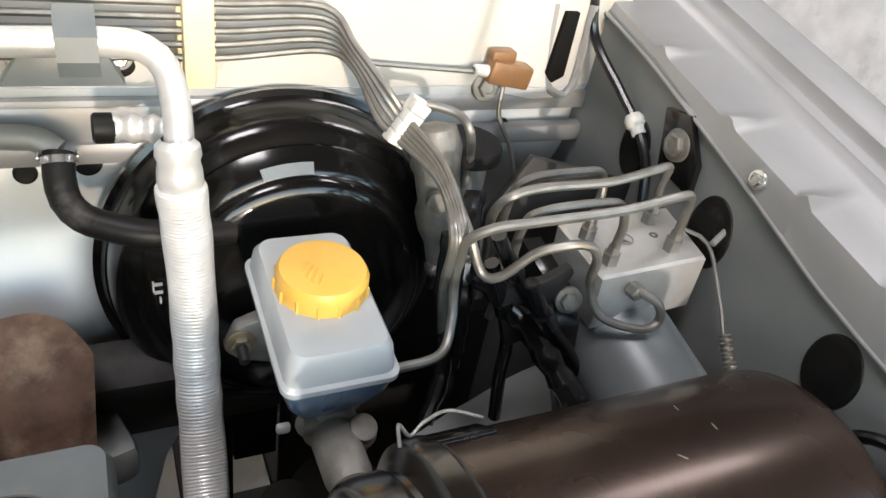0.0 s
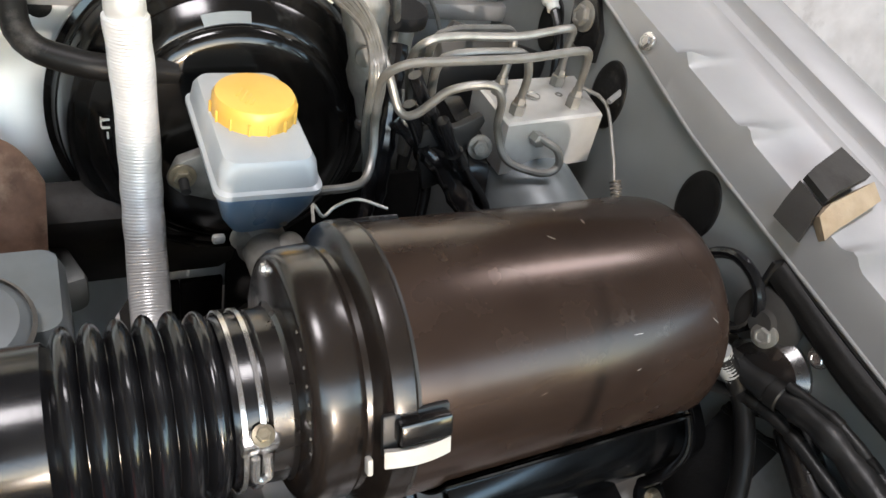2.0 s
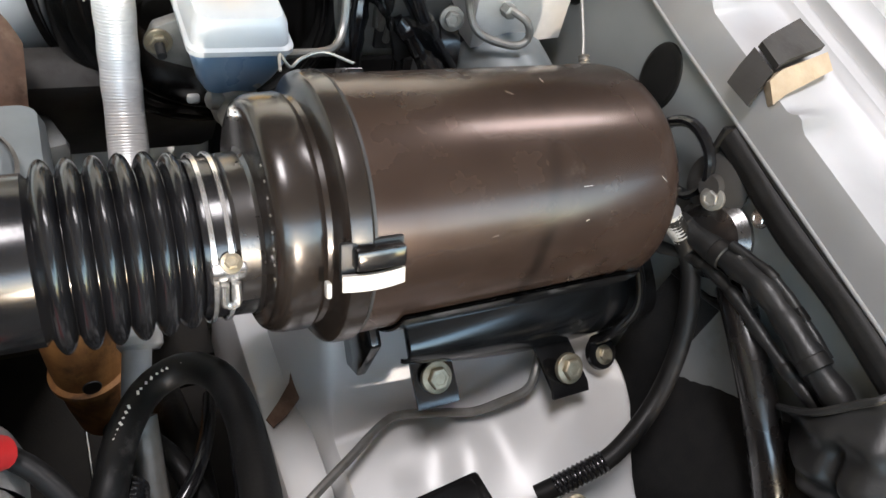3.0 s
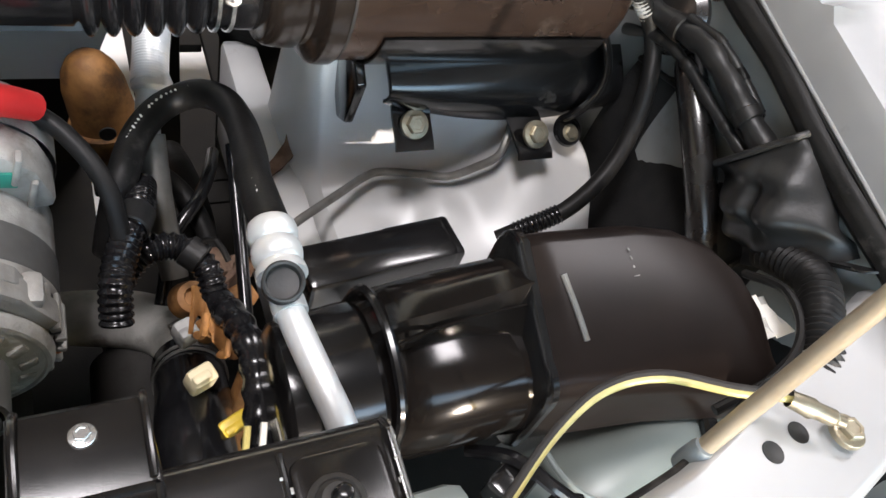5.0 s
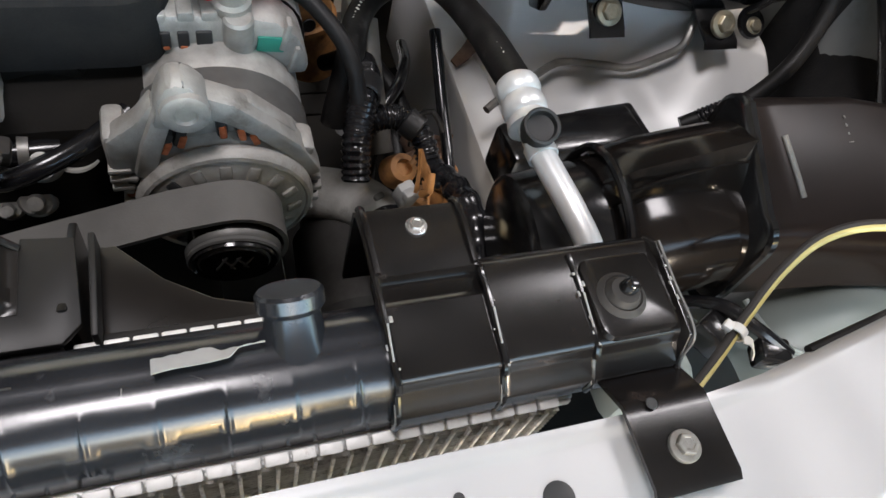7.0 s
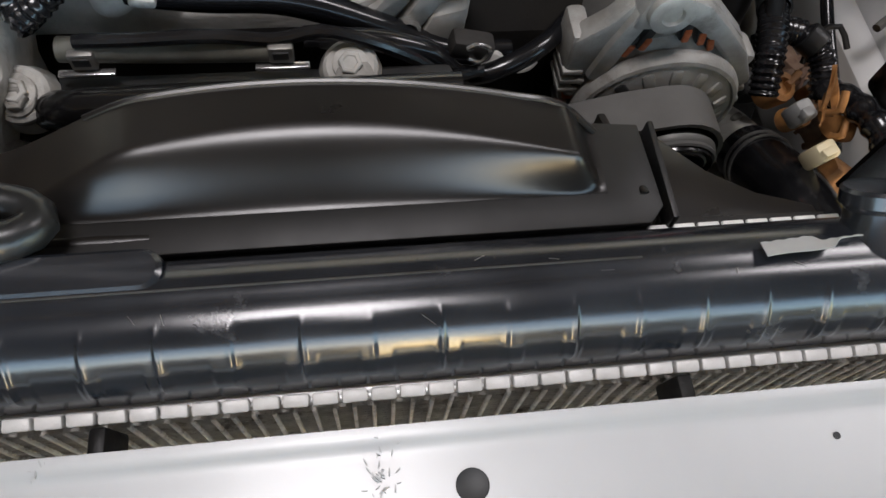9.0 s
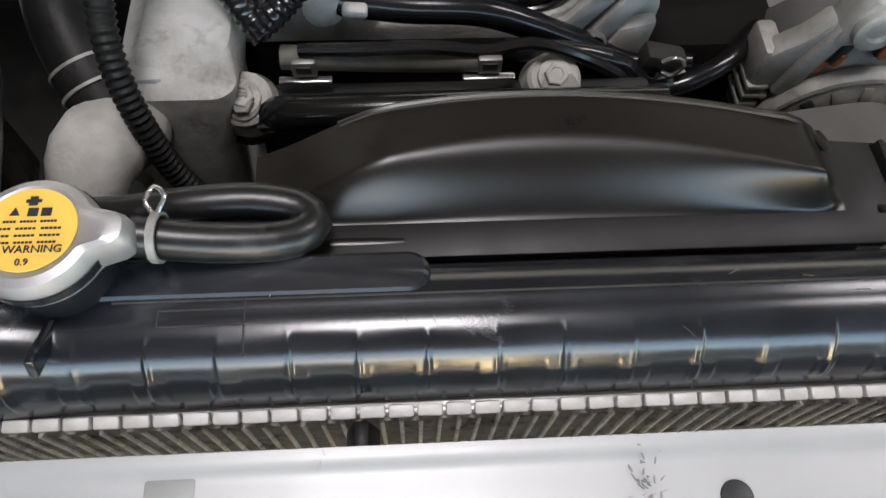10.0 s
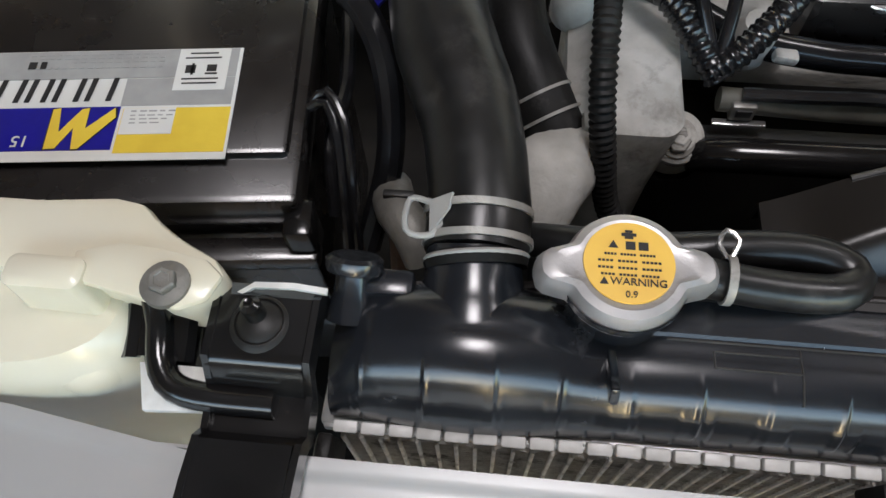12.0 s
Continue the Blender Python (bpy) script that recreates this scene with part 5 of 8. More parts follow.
part("pipe", tube([(0.15, 0.668, 1.120), (0.258, 0.667, 1.120), (0.312, 0.666, 1.121), (0.332, 0.664, 1.118), (0.343, 0.657, 1.108), (0.346, 0.640, 1.09), (0.344, 0.615, 1.074)], 0.0088, 20), BRIGHT_ALU, ac)
part("collar", turned([(0, 0.0090), (0.004, 0.0130), (0.010, 0.0136), (0.014, 0.0122), (0.020, 0.0134), (0.027, 0.0136), (0.032, 0.012), (0.034, 0.0132), (0.036, 0.0122)], (0.343, 0.617, 1.082), (0.02, -0.15, -1), 32), BRIGHT_ALU, ac)
flex = [(0.3435, 0.613, 1.052), (0.346, 0.612, 1.01), (0.347, 0.606, 0.96), (0.346, 0.588, 0.905), (0.344, 0.553, 0.855), (0.338, 0.49, 0.815), (0.326, 0.42, 0.785)]
part("ribbed_sleeve", tube(flex, 0.0152, 24, 0.0007, lambda s, w: 0.0150 + 0.00038 * abs(math.sin(s * 1200)) + 0.0003 * math.sin(s * 160 + 2 * math.sin(s * 45))), SLEEVE, ac, "silver ribbed sleeve")
part("lower_pipe", tube([(0.326, 0.42, 0.785), (0.318, 0.38, 0.762), (0.312, 0.345, 0.73), (0.31, 0.33, 0.68)], 0.0105, 16), BRIGHT_ALU, ac)
part("lower_collar", turned([(0, 0.0135), (0.008, 0.0165), (0.014, 0.0165), (0.018, 0.0135)], (0.329, 0.430, 0.789), (-0.08, -0.75, -0.5), 24), BRIGHT_ALU, ac)
part("bracket", sheet([[(0.285, y, z), (0.307, y, z)] for y, z in ((0.70, 1.088), (0.680, 1.098), (0.662, 1.104), (0.656, 1.114), (0.657, 1.126), (0.668, 1.132), (0.69, 1.132))], 0.003), GREYMOTOR, ac, "grey strap bracket")
part("bracket_foot", slab([(0.248, 1.078), (0.322, 1.078), (0.312, 1.100), (0.262, 1.100)], "y", 0.700, 0.713, 0.002), GREYMOTOR, ac)
part("service_fitting", tube([(0.310, 0.657, 1.070), (0.345, 0.648, 1.072)], 0.0085, 16, 0.002, ribs(0.0095, 0.0025, 0.012)), BRIGHT_ALU, ac)
part("dust_cap", turned([(0, 0.0085), (0.002, 0.0095), (0.012, 0.0095), (0.0135, 0.008), (0.0135, 0)], (0.312, 0.657, 1.070), (-1, 0.05, 0), 16), RUBBER, ac, "black dust cap")
part("joint_block", box((0.236, 0.668, 1.121), (0.03, 0.03, 0.034), 0.004), BRIGHT_ALU, ac)
heater = thing("heater_hose", "black rubber heater hose with a spring clamp", "hose", (0.28, 0.66, 1.0))
part("steel_pipe", tube([(0.20, 0.705, 1.050), (0.245, 0.692, 1.049), (0.264, 0.690, 1.048), (0.277, 0.684, 1.041)], 0.0085, 14), APRON, heater)
part("hose", tube([(0.277, 0.682, 1.041), (0.276, 0.672, 1.030), (0.278, 0.664, 1.016), (0.287, 0.656, 1.007), (0.304, 0.648, 1.003), (0.330, 0.640, 1.000), (0.38, 0.645, 0.995)], 0.0100, 18), RUBBER, heater)
loop_clamp((0.2768, 0.679, 1.037), (0, -0.6, -0.75), 0.0102, 0.005, heater)
for s in (-1, 1):
    part("clamp_ear", box((0.277 + s * 0.011, 0.673, 1.044), (0.002, 0.009, 0.004), 0.001, Matrix.Rotation(s * 0.5, 3, "Y")), CHROME, heater)

# ---- air cleaner canister and intake hose ----
AY, AZ = 0.366, 0.955
air = thing("air_cleaner", "black cylindrical air cleaner canister with painted brown sheen", "air cleaner", (0.52, AY, 0.87))
part("canister", turned([(0.428, 0.0790), (0.430, 0.0795), (0.638, 0.0790), (0.648, 0.0775), (0.655, 0.0725), (0.659, 0.064), (0.660, 0.0)], (0, AY, AZ), (1, 0, 0), 128), CAN, air)
part("end_cover", turned([(0.386, 0.0), (0.386, 0.0630), (0.3875, 0.0665), (0.391, 0.0690), (0.396, 0.0702), (0.4085, 0.0708), (0.4110, 0.0700), (0.4130, 0.0680), (0.4160, 0.0686), (0.4180, 0.0725), (0.4195, 0.0785), (0.4215, 0.0812), (0.4245, 0.0822), (0.4325, 0.0826), (0.4340, 0.0815), (0.4345, 0.079)], (0, AY, AZ), (1, 0, 0), 128), COVER, air, "stepped brown-black end cover")
part("seam", turned([(0.4345, 0.0790), (0.4345, 0.0806), (0.4362, 0.0806), (0.4362, 0.0790)], (0, AY, AZ), (1, 0, 0), 96), INK, air)
part("spigot", turned([(0.372, 0.0440), (0.374, 0.0465), (0.384, 0.0470), (0.388, 0.052), (0.389, 0.058)], (0, AY, 0.944), (1, 0, 0), 64), SATIN, air)
for a in (52, 60, 68, 76, 84, 92, 100, 108):
    y, z = AY + 0.0655 * math.cos(radians(a)) * 0 + 0.063 * math.cos(radians(a + 60)), AZ + 0.063 * math.sin(radians(a + 60))
    part("moulded_mark", box((0.3858, y, z), (0.0008, 0.0014, 0.0014), 0.0003), STEEL, air)
bolt((0.3855, 0.3995, 1.0045), (-1, 0.1, 0.2), 0.003, air, CHROME, name="screw")
for ang, mt, lab in ((157, CREAM, "cream worn over-centre clip"), (48, CHROME, "wire over-centre clip")):
    d = Vector((0, math.cos(radians(ang)), math.sin(radians(ang))))
    tng = Vector((0, -d.z, d.y))
    rot = Matrix(((1, 0, 0), tng, d)).transposed()
    o = Vector((0.421 if mt == CREAM else 0.436, AY, AZ)) + d * 0.0815
    clip = part("latch", box(o + Vector((0.012, 0, 0)) - d * 0.002, (0.036, 0.022, 0.004), 0.0015, rot), INK if mt == CREAM else BLACK, air, lab)
    if mt == CREAM:
        part("lever", sheet([[o + Vector((x, 0, 0)) + d * (0.0015 + 0.0030 * math.sin(math.pi * k / 8)) + tng * w for w in (0.005, 0.0075, 0.0115, 0.014)] for k, x in enumerate(-0.006 + 0.0042 * q for q in range(9))], 0.003), IVORY, clip, "off-white worn lever")
        part("tongue", box(o + Vector((0.014, 0, 0)) + d * 0.003 - tng * 0.003, (0.028, 0.012, 0.010), 0.002, rot), BLACK, clip)
        part("hook", box(o + Vector((-0.013, 0, 0)) + tng * 0.013, (0.003, 0.009, 0.005), 0.001, rot), IVORY, clip)
    else:
        part("wire", tube([o + Vector((-0.020, 0, 0)) + tng * 0.006, o + Vector((-0.018, 0, 0)) + d * 0.010 + tng * 0.003, o + Vector((-0.012, 0, 0)) + d * 0.003, o + Vector((-0.004, 0, 0)) + d * 0.008, o + Vector((0.010, 0, 0)) + d * 0.011, o + Vector((0.028, 0, 0)) + d * 0.004], 0.0010, 8, 0.002), STEEL, clip)
rnd = random.Random(5)
for k in range(9):
    x, a, w = rnd.uniform(0.45, 0.645), rnd.uniform(70, 165), rnd.uniform(0.002, 0.008)
    a0 = radians(a)
    r = 0.0792
    p = [(x + w * s * math.cos(k), AY + r * math.cos(a0 + s * 0.06 * math.sin(k)), AZ + r * math.sin(a0 + s * 0.06 * math.sin(k))) for s in (0, 0.5, 1)]
    part("scratch", tube(p, 0.00011, 4, 0.002), PAPER, air)
part("paint_chip", box((0.486, 0.3105, 1.0105), (0.006, 0.002, 0.0012), 0.0004, Matrix.Rotation(0.7, 3, "X")), PAPER, air, "pale paint chip")


intake = thing("intake_hose", "corrugated glossy black rubber intake hose", "hose", (0.30, 0.368, 0.89))
IY, IZ = 0.368, 0.940
prof = [(0.10, 0.044), (0.215, 0.046), (0.262, 0.0465), (0.276, 0.0465), (0.278, 0.044)]
x = 0.279
for k in range(6):
    for a in range(9):
        prof.append((x + 0.0125 * a / 8, 0.0435 + 0.0095 * math.sin(math.pi * a / 8) ** 0.7 * (1.0 if k < 5 else 0.8)))
    x += 0.0128
prof += [(x, 0.046), (x + 0.002, 0.047), (0.385, 0.0485), (0.386, 0.044)]
part("bellows", turned(prof, (0, IY, IZ), (1, 0, 0), 64), SHINY_RUBBER, intake)
for x0 in (0.3600, 0.3690):
    loop_clamp((x0, IY, IZ), (1, 0, 0), 0.0488, 0.0026, intake, CHROME, "band", "bright clamp band")
clampx = Vector((0.367, 0.325, 0.957))
part("clamp_block", box(clampx, (0.019, 0.010, 0.014), 0.002, Matrix.Rotation(0.3, 3, "X")), CHROME, intake)
bolt(clampx + Vector((0.001, -0.002, 0.008)), (0, -0.5, 1), 0.0040, intake, ZINC)
part("clamp_tail", tube([clampx + Vector((-0.003, -0.006, -0.004)), clampx + Vector((-0.003, -0.010, -0.016)), clampx + Vector((0.003, -0.010, -0.016)), clampx + Vector((0.003, -0.006, -0.004))], 0.0025, 8, 0.002), CHROME, intake)
bracket = thing("air_cleaner_bracket", "black steel bracket bolting the air cleaner to the wheelhouse", "bracket", (0.55, 0.29, 0.83))
part("cradle", turned([(0.46, 0.083), (0.46, 0.0815), (0.64, 0.0815), (0.64, 0.083), (0.46, 0.083)], (0, AY, AZ), (1, 0, 0), 48, sweep=0.36, start=0.54), BLACK, bracket)
for x, y, z in ((0.505, 0.293, 0.847), (0.606, 0.272, 0.849)):
    part("leg", sheet([[(x - 0.016, a, b), (x + 0.016, a, b)] for a, b in ((0.345, 0.885), (0.320, 0.868), (0.300, 0.850), (y - 0.010, z - 0.008), (y - 0.015, z - 0.013))], 0.003), BLACK, bracket)
    bolt((x, y - 0.001, z + 0.002), (0, -0.75, 0.75), 0.0080, bracket, ZINC)
part("gusset", slab([(0.335, 0.890), (0.312, 0.872), (0.322, 0.825), (0.340, 0.815), (0.355, 0.83), (0.365, 0.88)], "x", 0.460, 0.468, 0.002), BLACK, bracket)
part("saddle", surface(lambda u, v: (0.478 + 0.215 * u, 0.322 - 0.020 * v - 0.016 * math.sin(math.pi * v), 0.900 - (0.018 + 0.040 * math.sin(math.pi * min(1.0, 0.12 + 0.62 * u))) * v), 40, 20, 0.003), BLACK, bracket)
part("strap", tube([(0.664, 0.330, 0.925), (0.668, 0.302, 0.905), (0.664, 0.286, 0.885), (0.652, 0.285, 0.862), (0.645, 0.292, 0.845)], 0.0075, 14, flat=0.5), BLACK, bracket)
part("grommet", turned([(0, 0.014), (0.003, 0.013), (0.003, 0.009), (0.001, 0.0)], (0.648, 0.283, 0.840), (0, -0.6, 0.8), 24), BLACK, bracket)
bolt((0.650, 0.280, 0.840), (0, -0.6, 0.8), 0.0055, bracket, ZINC)

tower = thing("wheelhouse_dome", "blue-grey silver rounded inner wheelhouse behind the air cleaner", "body panel", (0.62, 0.56, 0.70))
part("dome", surface(lambda u, v: (0.548 + 0.155 * u, 0.50 + 0.15 * v, 0.70 + 0.175 * math.sin(math.pi * min(1.0, u * 1.1 + 0.05) * 0.62) * math.cos(math.pi * (v - 0.35) * 0.6)), 24, 24, 0.002), SHEETMETAL, tower)

# ---- intake duct, pipes and cables at the front corner ----
duct = thing("intake_duct", "brown-black plastic air intake duct with a rounded mouth", "air duct", (0.54, 0.08, 0.85))


def duct_section(x, y0, y1, z_top, z_low, slope, r=0.016):
    """A rounded section across the duct: back edge y1 high, front edge y0 lower."""
    out = []
    corners = ((y1, z_top, 1, 1), (y0, z_top - slope, -1, 1), (y0, z_low, -1, -1), (y1, z_low, 1, -1))
    order = ((0, 90), (90, 180), (180, 270), (270, 360))
    for (y, z, sy, sz), (a0, a1) in zip(corners, order):
        for k in range(6):
            a = radians(a0 + (a1 - a0) * k / 5)
            out.append((x, y - sy * r + r * math.cos(a), z - sz * r + r * math.sin(a)))
    return out


body = [duct_section(0.484, 0.034, 0.122, 0.938, 0.83, 0.030), duct_section(0.50, 0.032, 0.122, 0.938, 0.83, 0.030), duct_section(0.56, 0.022, 0.120, 0.936, 0.84, 0.028), duct_section(0.59, 0.014, 0.114, 0.934, 0.845, 0.026),
        duct_section(0.612, 0.006, 0.102, 0.930, 0.85, 0.022), duct_section(0.626, 0.004, 0.085, 0.924, 0.855, 0.018), duct_section(0.634, 0.008, 0.066, 0.915, 0.86, 0.012)]
part("outer_half", loft(body), DUCT, duct)
# Pale steel colour paints the highlight along this rib.
part("rib", tube([(0.502, 0.090, 0.9297), (0.506, 0.070, 0.9197), (0.508, 0.056, 0.9127)], 0.0020, 10), STEEL, duct, "raised rib with its highlight painted pale")
marks = bmesh.new()
for k in range(9):
    box((0.549 + 0.0006 * k, 0.097 - 0.0045 * k, 0.9338 - 0.00233 * k), (0.0012 + 0.003 * (k % 4 == 3), 0.0022, 0.0008), 0.0002, bm=marks)
part("moulded_mark", marks, STEEL, duct)
inner = [duct_section(0.400, 0.048, 0.136, 0.890, 0.80, 0.022, 0.040), duct_section(0.412, 0.042, 0.134, 0.908, 0.80, 0.024, 0.043), duct_section(0.424, 0.040, 0.130, 0.918, 0.805, 0.026, 0.043), duct_section(0.445, 0.038, 0.127, 0.926, 0.81, 0.028, 0.042), duct_section(0.470, 0.037, 0.124, 0.931, 0.82, 0.029, 0.038), duct_section(0.482, 0.036, 0.122, 0.931, 0.82, 0.030, 0.034)]
part("inner_half", loft(inner), DUCTGLOSS, duct, "gloss black inner half")
part("band", loft([duct_section(0.478, 0.0330, 0.1245, 0.9375, 0.825, 0.030, 0.018), duct_section(0.480, 0.0315, 0.126, 0.9405, 0.825, 0.030, 0.018), duct_section(0.484, 0.0315, 0.126, 0.9405, 0.825, 0.030, 0.018), duct_section(0.486, 0.0330, 0.1245, 0.9375, 0.825, 0.030, 0.018)]), BLACK, duct)
part("seam", tube([(0.410, 0.084, 0.897), (0.43, 0.083, 0.9085), (0.455, 0.082, 0.9165), (0.478, 0.081, 0.9200)], 0.0014, 8), DUCTGLOSS, duct)
part("elbow", turned([(-0.042, 0.0), (-0.042, 0.040), (-0.038, 0.046), (-0.02, 0.048), (0.0, 0.050), (0.008, 0.050), (0.012, 0.046)], (0.393, 0.092, 0.838), (1, 0, 0.05), 48), BLACK, duct)
part("elbow_band", tube([(0.402, 0.143, 0.83), (0.404, 0.128, 0.886), (0.406, 0.095, 0.898), (0.406, 0.055, 0.880), (0.404, 0.042, 0.84)], 0.0030, 8), BLACK, duct)
relay = thing("resonator_box", "gloss black plastic resonator box behind the duct", "resonator", (0.48, 0.215, 0.78))
part("box", box((0.462, 0.213, 0.775), (0.125, 0.040, 0.05), 0.006, Matrix.Rotation(0.10, 3, "Z")), BLACK, relay)
part("cover", box((0.500, 0.218, 0.780), (0.060, 0.040, 0.036), 0.004, Matrix.Rotation(0.10, 3, "Z")), BLACK, relay)
small = thing("small_sensor", "small metal sensor on the wheelhouse panel", "sensor", (0.575, 0.19, 0.80))
part("body", turned([(0, 0.012), (0.012, 0.012), (0.014, 0.009), (0.018, 0.008), (0.018, 0)], (0.578, 0.190, 0.795), (0, -0.2, 1), 20), ALU, small)
bolt((0.578, 0.187, 0.812), (0, -0.2, 1), 0.006, small, ZINC)

solo("brake_pipe", tube([(0.405, 0.258, 0.778), (0.416, 0.265, 0.780), (0.450, 0.285, 0.780), (0.481, 0.303, 0.780), (0.498, 0.306, 0.781), (0.530, 0.297, 0.784), (0.553, 0.290, 0.786), (0.572, 0.284, 0.802), (0.586, 0.280, 0.818), (0.594, 0.288, 0.83), (0.604, 0.305, 0.84)], 0.0036, 10, 0.004), STEEL, "bent steel pipe lying on the wheelhouse panel", "pipe")
cable = thing("cable_hose", "smooth black rubber cable hose over the wheelhouse", "hose", (0.673, 0.243, 0.880))
part("hose", tube([(0.665, 0.305, 0.965), (0.680, 0.300, 0.950), (0.690, 0.286, 0.930), (0.683, 0.263, 0.910), (0.673, 0.243, 0.880), (0.650, 0.223, 0.850), (0.613, 0.207, 0.830), (0.583, 0.206, 0.815), (0.560, 0.208, 0.80)], 0.0070, 16), RUBBER, cable)
part("sleeve", tube([(0.664, 0.306, 0.968), (0.672, 0.303, 0.957), (0.684, 0.298, 0.945)], 0.0068, 12, 0.0008, ribs(0.0074, 0.0012, 0.0035)), LABEL_GREY, cable, "grey ribbed sleeve")
part("ribbed_end", tube([(0.606, 0.2060, 0.8268), (0.595, 0.2058, 0.8210), (0.583, 0.206, 0.815), (0.572, 0.2068, 0.8080)], 0.0082, 14, 0.0007, ribs(0.0082, 0.0012, 0.0036)), SHINY_RUBBER, cable, "black ribbed end")
earth = thing("yellow_striped_cable", "grey cable with a yellow stripe over the radiator support", "cable", (0.50, 0.0, 0.93))
yw = [(0.372, -0.052, 0.885), (0.405, -0.029, 0.90), (0.431, -0.011, 0.905), (0.463, 0.010, 0.915), (0.492, 0.021, 0.926), (0.520, 0.017, 0.937), (0.549, -0.003, 0.947), (0.575, -0.015, 0.952)]
part("stripe", tube(yw, 0.0023, 10), WIRE_YELLOW, earth)
part("sheath", tube([(x + 0.0008, y + 0.0020, z + 0.0006) for x, y, z in yw], 0.0025, 10), RAIL, earth)
part("terminal", turned([(0, 0.0045), (0.012, 0.0055), (0.014, 0.0045), (0.024, 0.0045), (0.026, 0.003), (0.03, 0.003)], (0.572, -0.014, 0.952), (0.75, -0.62, 0), 14), ZINC, earth)
bolt((0.603, -0.036, 0.944), (0, 0, 1), 0.0065, earth, ZINC)
tie = part("cable_tie", turned([(0, 0.0042), (0.0, 0.0052), (0.005, 0.0052), (0.005, 0.0042)], (0.424, -0.0155, 0.9040), (0.8, 0.55, 0.15), 20), WHITE, earth, "pale translucent cable tie")
part("tie_tail", sheet([[(0.4270 + 0.004 * k, -0.0170 - 0.0010 * k, 0.9060 - 0.0012 * k * k), (0.4255 + 0.004 * k, -0.0215 - 0.0010 * k, 0.9055 - 0.0012 * k * k)] for k in range(5)], 0.0008), WHITE, tie)
part("tie_head", box((0.4205, -0.0110, 0.9075), (0.006, 0.005, 0.004), 0.001, Matrix.Rotation(0.6, 3, "Z")), WHITE, tie)
rod = thing("hood_prop_rod", "tan-grey steel hood prop rod", "rod", (0.6, 0.0, 0.95))
part("rod", tube([(0.5205, -0.0215, 0.924), (0.5235, -0.0205, 0.936)] + [(0.5245 + 0.14 * h, -0.020 + 0.07 * h, 0.944 + h) for h in (0.0, 0.1, 0.3, 0.6, 0.9)], 0.0046, 14, 0.02), TAN_STEEL, rod)
part("foot", turned([(0, 0.0), (0, 0.0062), (0.004, 0.0066), (0.016, 0.0060), (0.019, 0.0050), (0.020, 0.0)], (0.5195, -0.0220, 0.919), (0.14, 0.07, 1), 20), GREYMOTOR, rod, "grey plastic foot")
solo("corrugated_conduit", tube([(0.60, -0.02, 0.90), (0.628, 0.0, 0.925), (0.655, 0.028, 0.93), (0.68, 0.06, 0.925), (0.69, 0.10, 0.90)], 0.013, 14, 0.001, ribs(0.0135, 0.0022, 0.005)), RUBBER, "thick black corrugated conduit at the front corner", "conduit")
solo("tape_label", sheet([[(0.640 + 0.022 * i / 4, 0.036 + 0.03 * j / 4, 0.902 + 0.003 * math.sin(i * 2 + j)) for j in range(5)] for i in range(5)], 0.0006), PAPER, "crumpled white paper label on a cable", "label")
solo("black_cable", tube([(0.56, 0.0, 0.915), (0.60, 0.005, 0.93), (0.635, 0.025, 0.93), (0.652, 0.055, 0.925), (0.66, 0.085, 0.90)], 0.003, 8), RUBBER, "thin black cable at the front corner", "cable")
fog = thing("lamp_back", "grey-green plastic back of a headlamp seen below the duct", "lamp housing", (0.50, 0.0, 0.80))
part("housing", surface(lambda u, v: (0.488 + 0.215 * u, -0.035 + 0.115 * v - 0.03 * (1 - u), 0.775 + 0.078 * math.sin(math.pi * (0.04 + 0.92 * u)) ** 0.35 * math.sin(math.pi * (0.04 + 0.92 * v)) ** 0.6), 40, 30, 0.002), LENSBACK, fog)
part("housing_strap", tube([(0.612, 0.070, 0.842), (0.610, 0.045, 0.856), (0.604, 0.012, 0.859), (0.598, -0.015, 0.848)], 0.0055, 10), BLACK, fog)
part("housing_edge", tube([(0.494, 0.026, 0.845), (0.500, 0.006, 0.842), (0.515, -0.010, 0.838), (0.540, -0.020, 0.836)], 0.0022, 8), LENSBACK, fog, "pale rounded edge")
part("cover", box((0.422, 0.004, 0.806), (0.050, 0.045, 0.060), 0.012), LENSBACK, fog)
part("connector", box((0.468, 0.012, 0.836), (0.026, 0.022, 0.024), 0.004, Matrix.Rotation(0.5, 3, "Z")), BLACK, fog, "black plug connector")
part("connector", box((0.490, -0.012, 0.846), (0.020, 0.016, 0.018), 0.003, Matrix.Rotation(-0.3, 3, "Z")), BLACK, fog, "black plug connector")
part("lead", tube([(0.455, 0.040, 0.83), (0.470, 0.022, 0.852), (0.482, 0.002, 0.856), (0.500, -0.016, 0.850)], 0.0042, 10), SHINY_RUBBER, fog)
wl = thing("windscreen_bottle_cover", "sagging black vinyl cover beside the fender", "cover", (0.67, 0.12, 0.85))
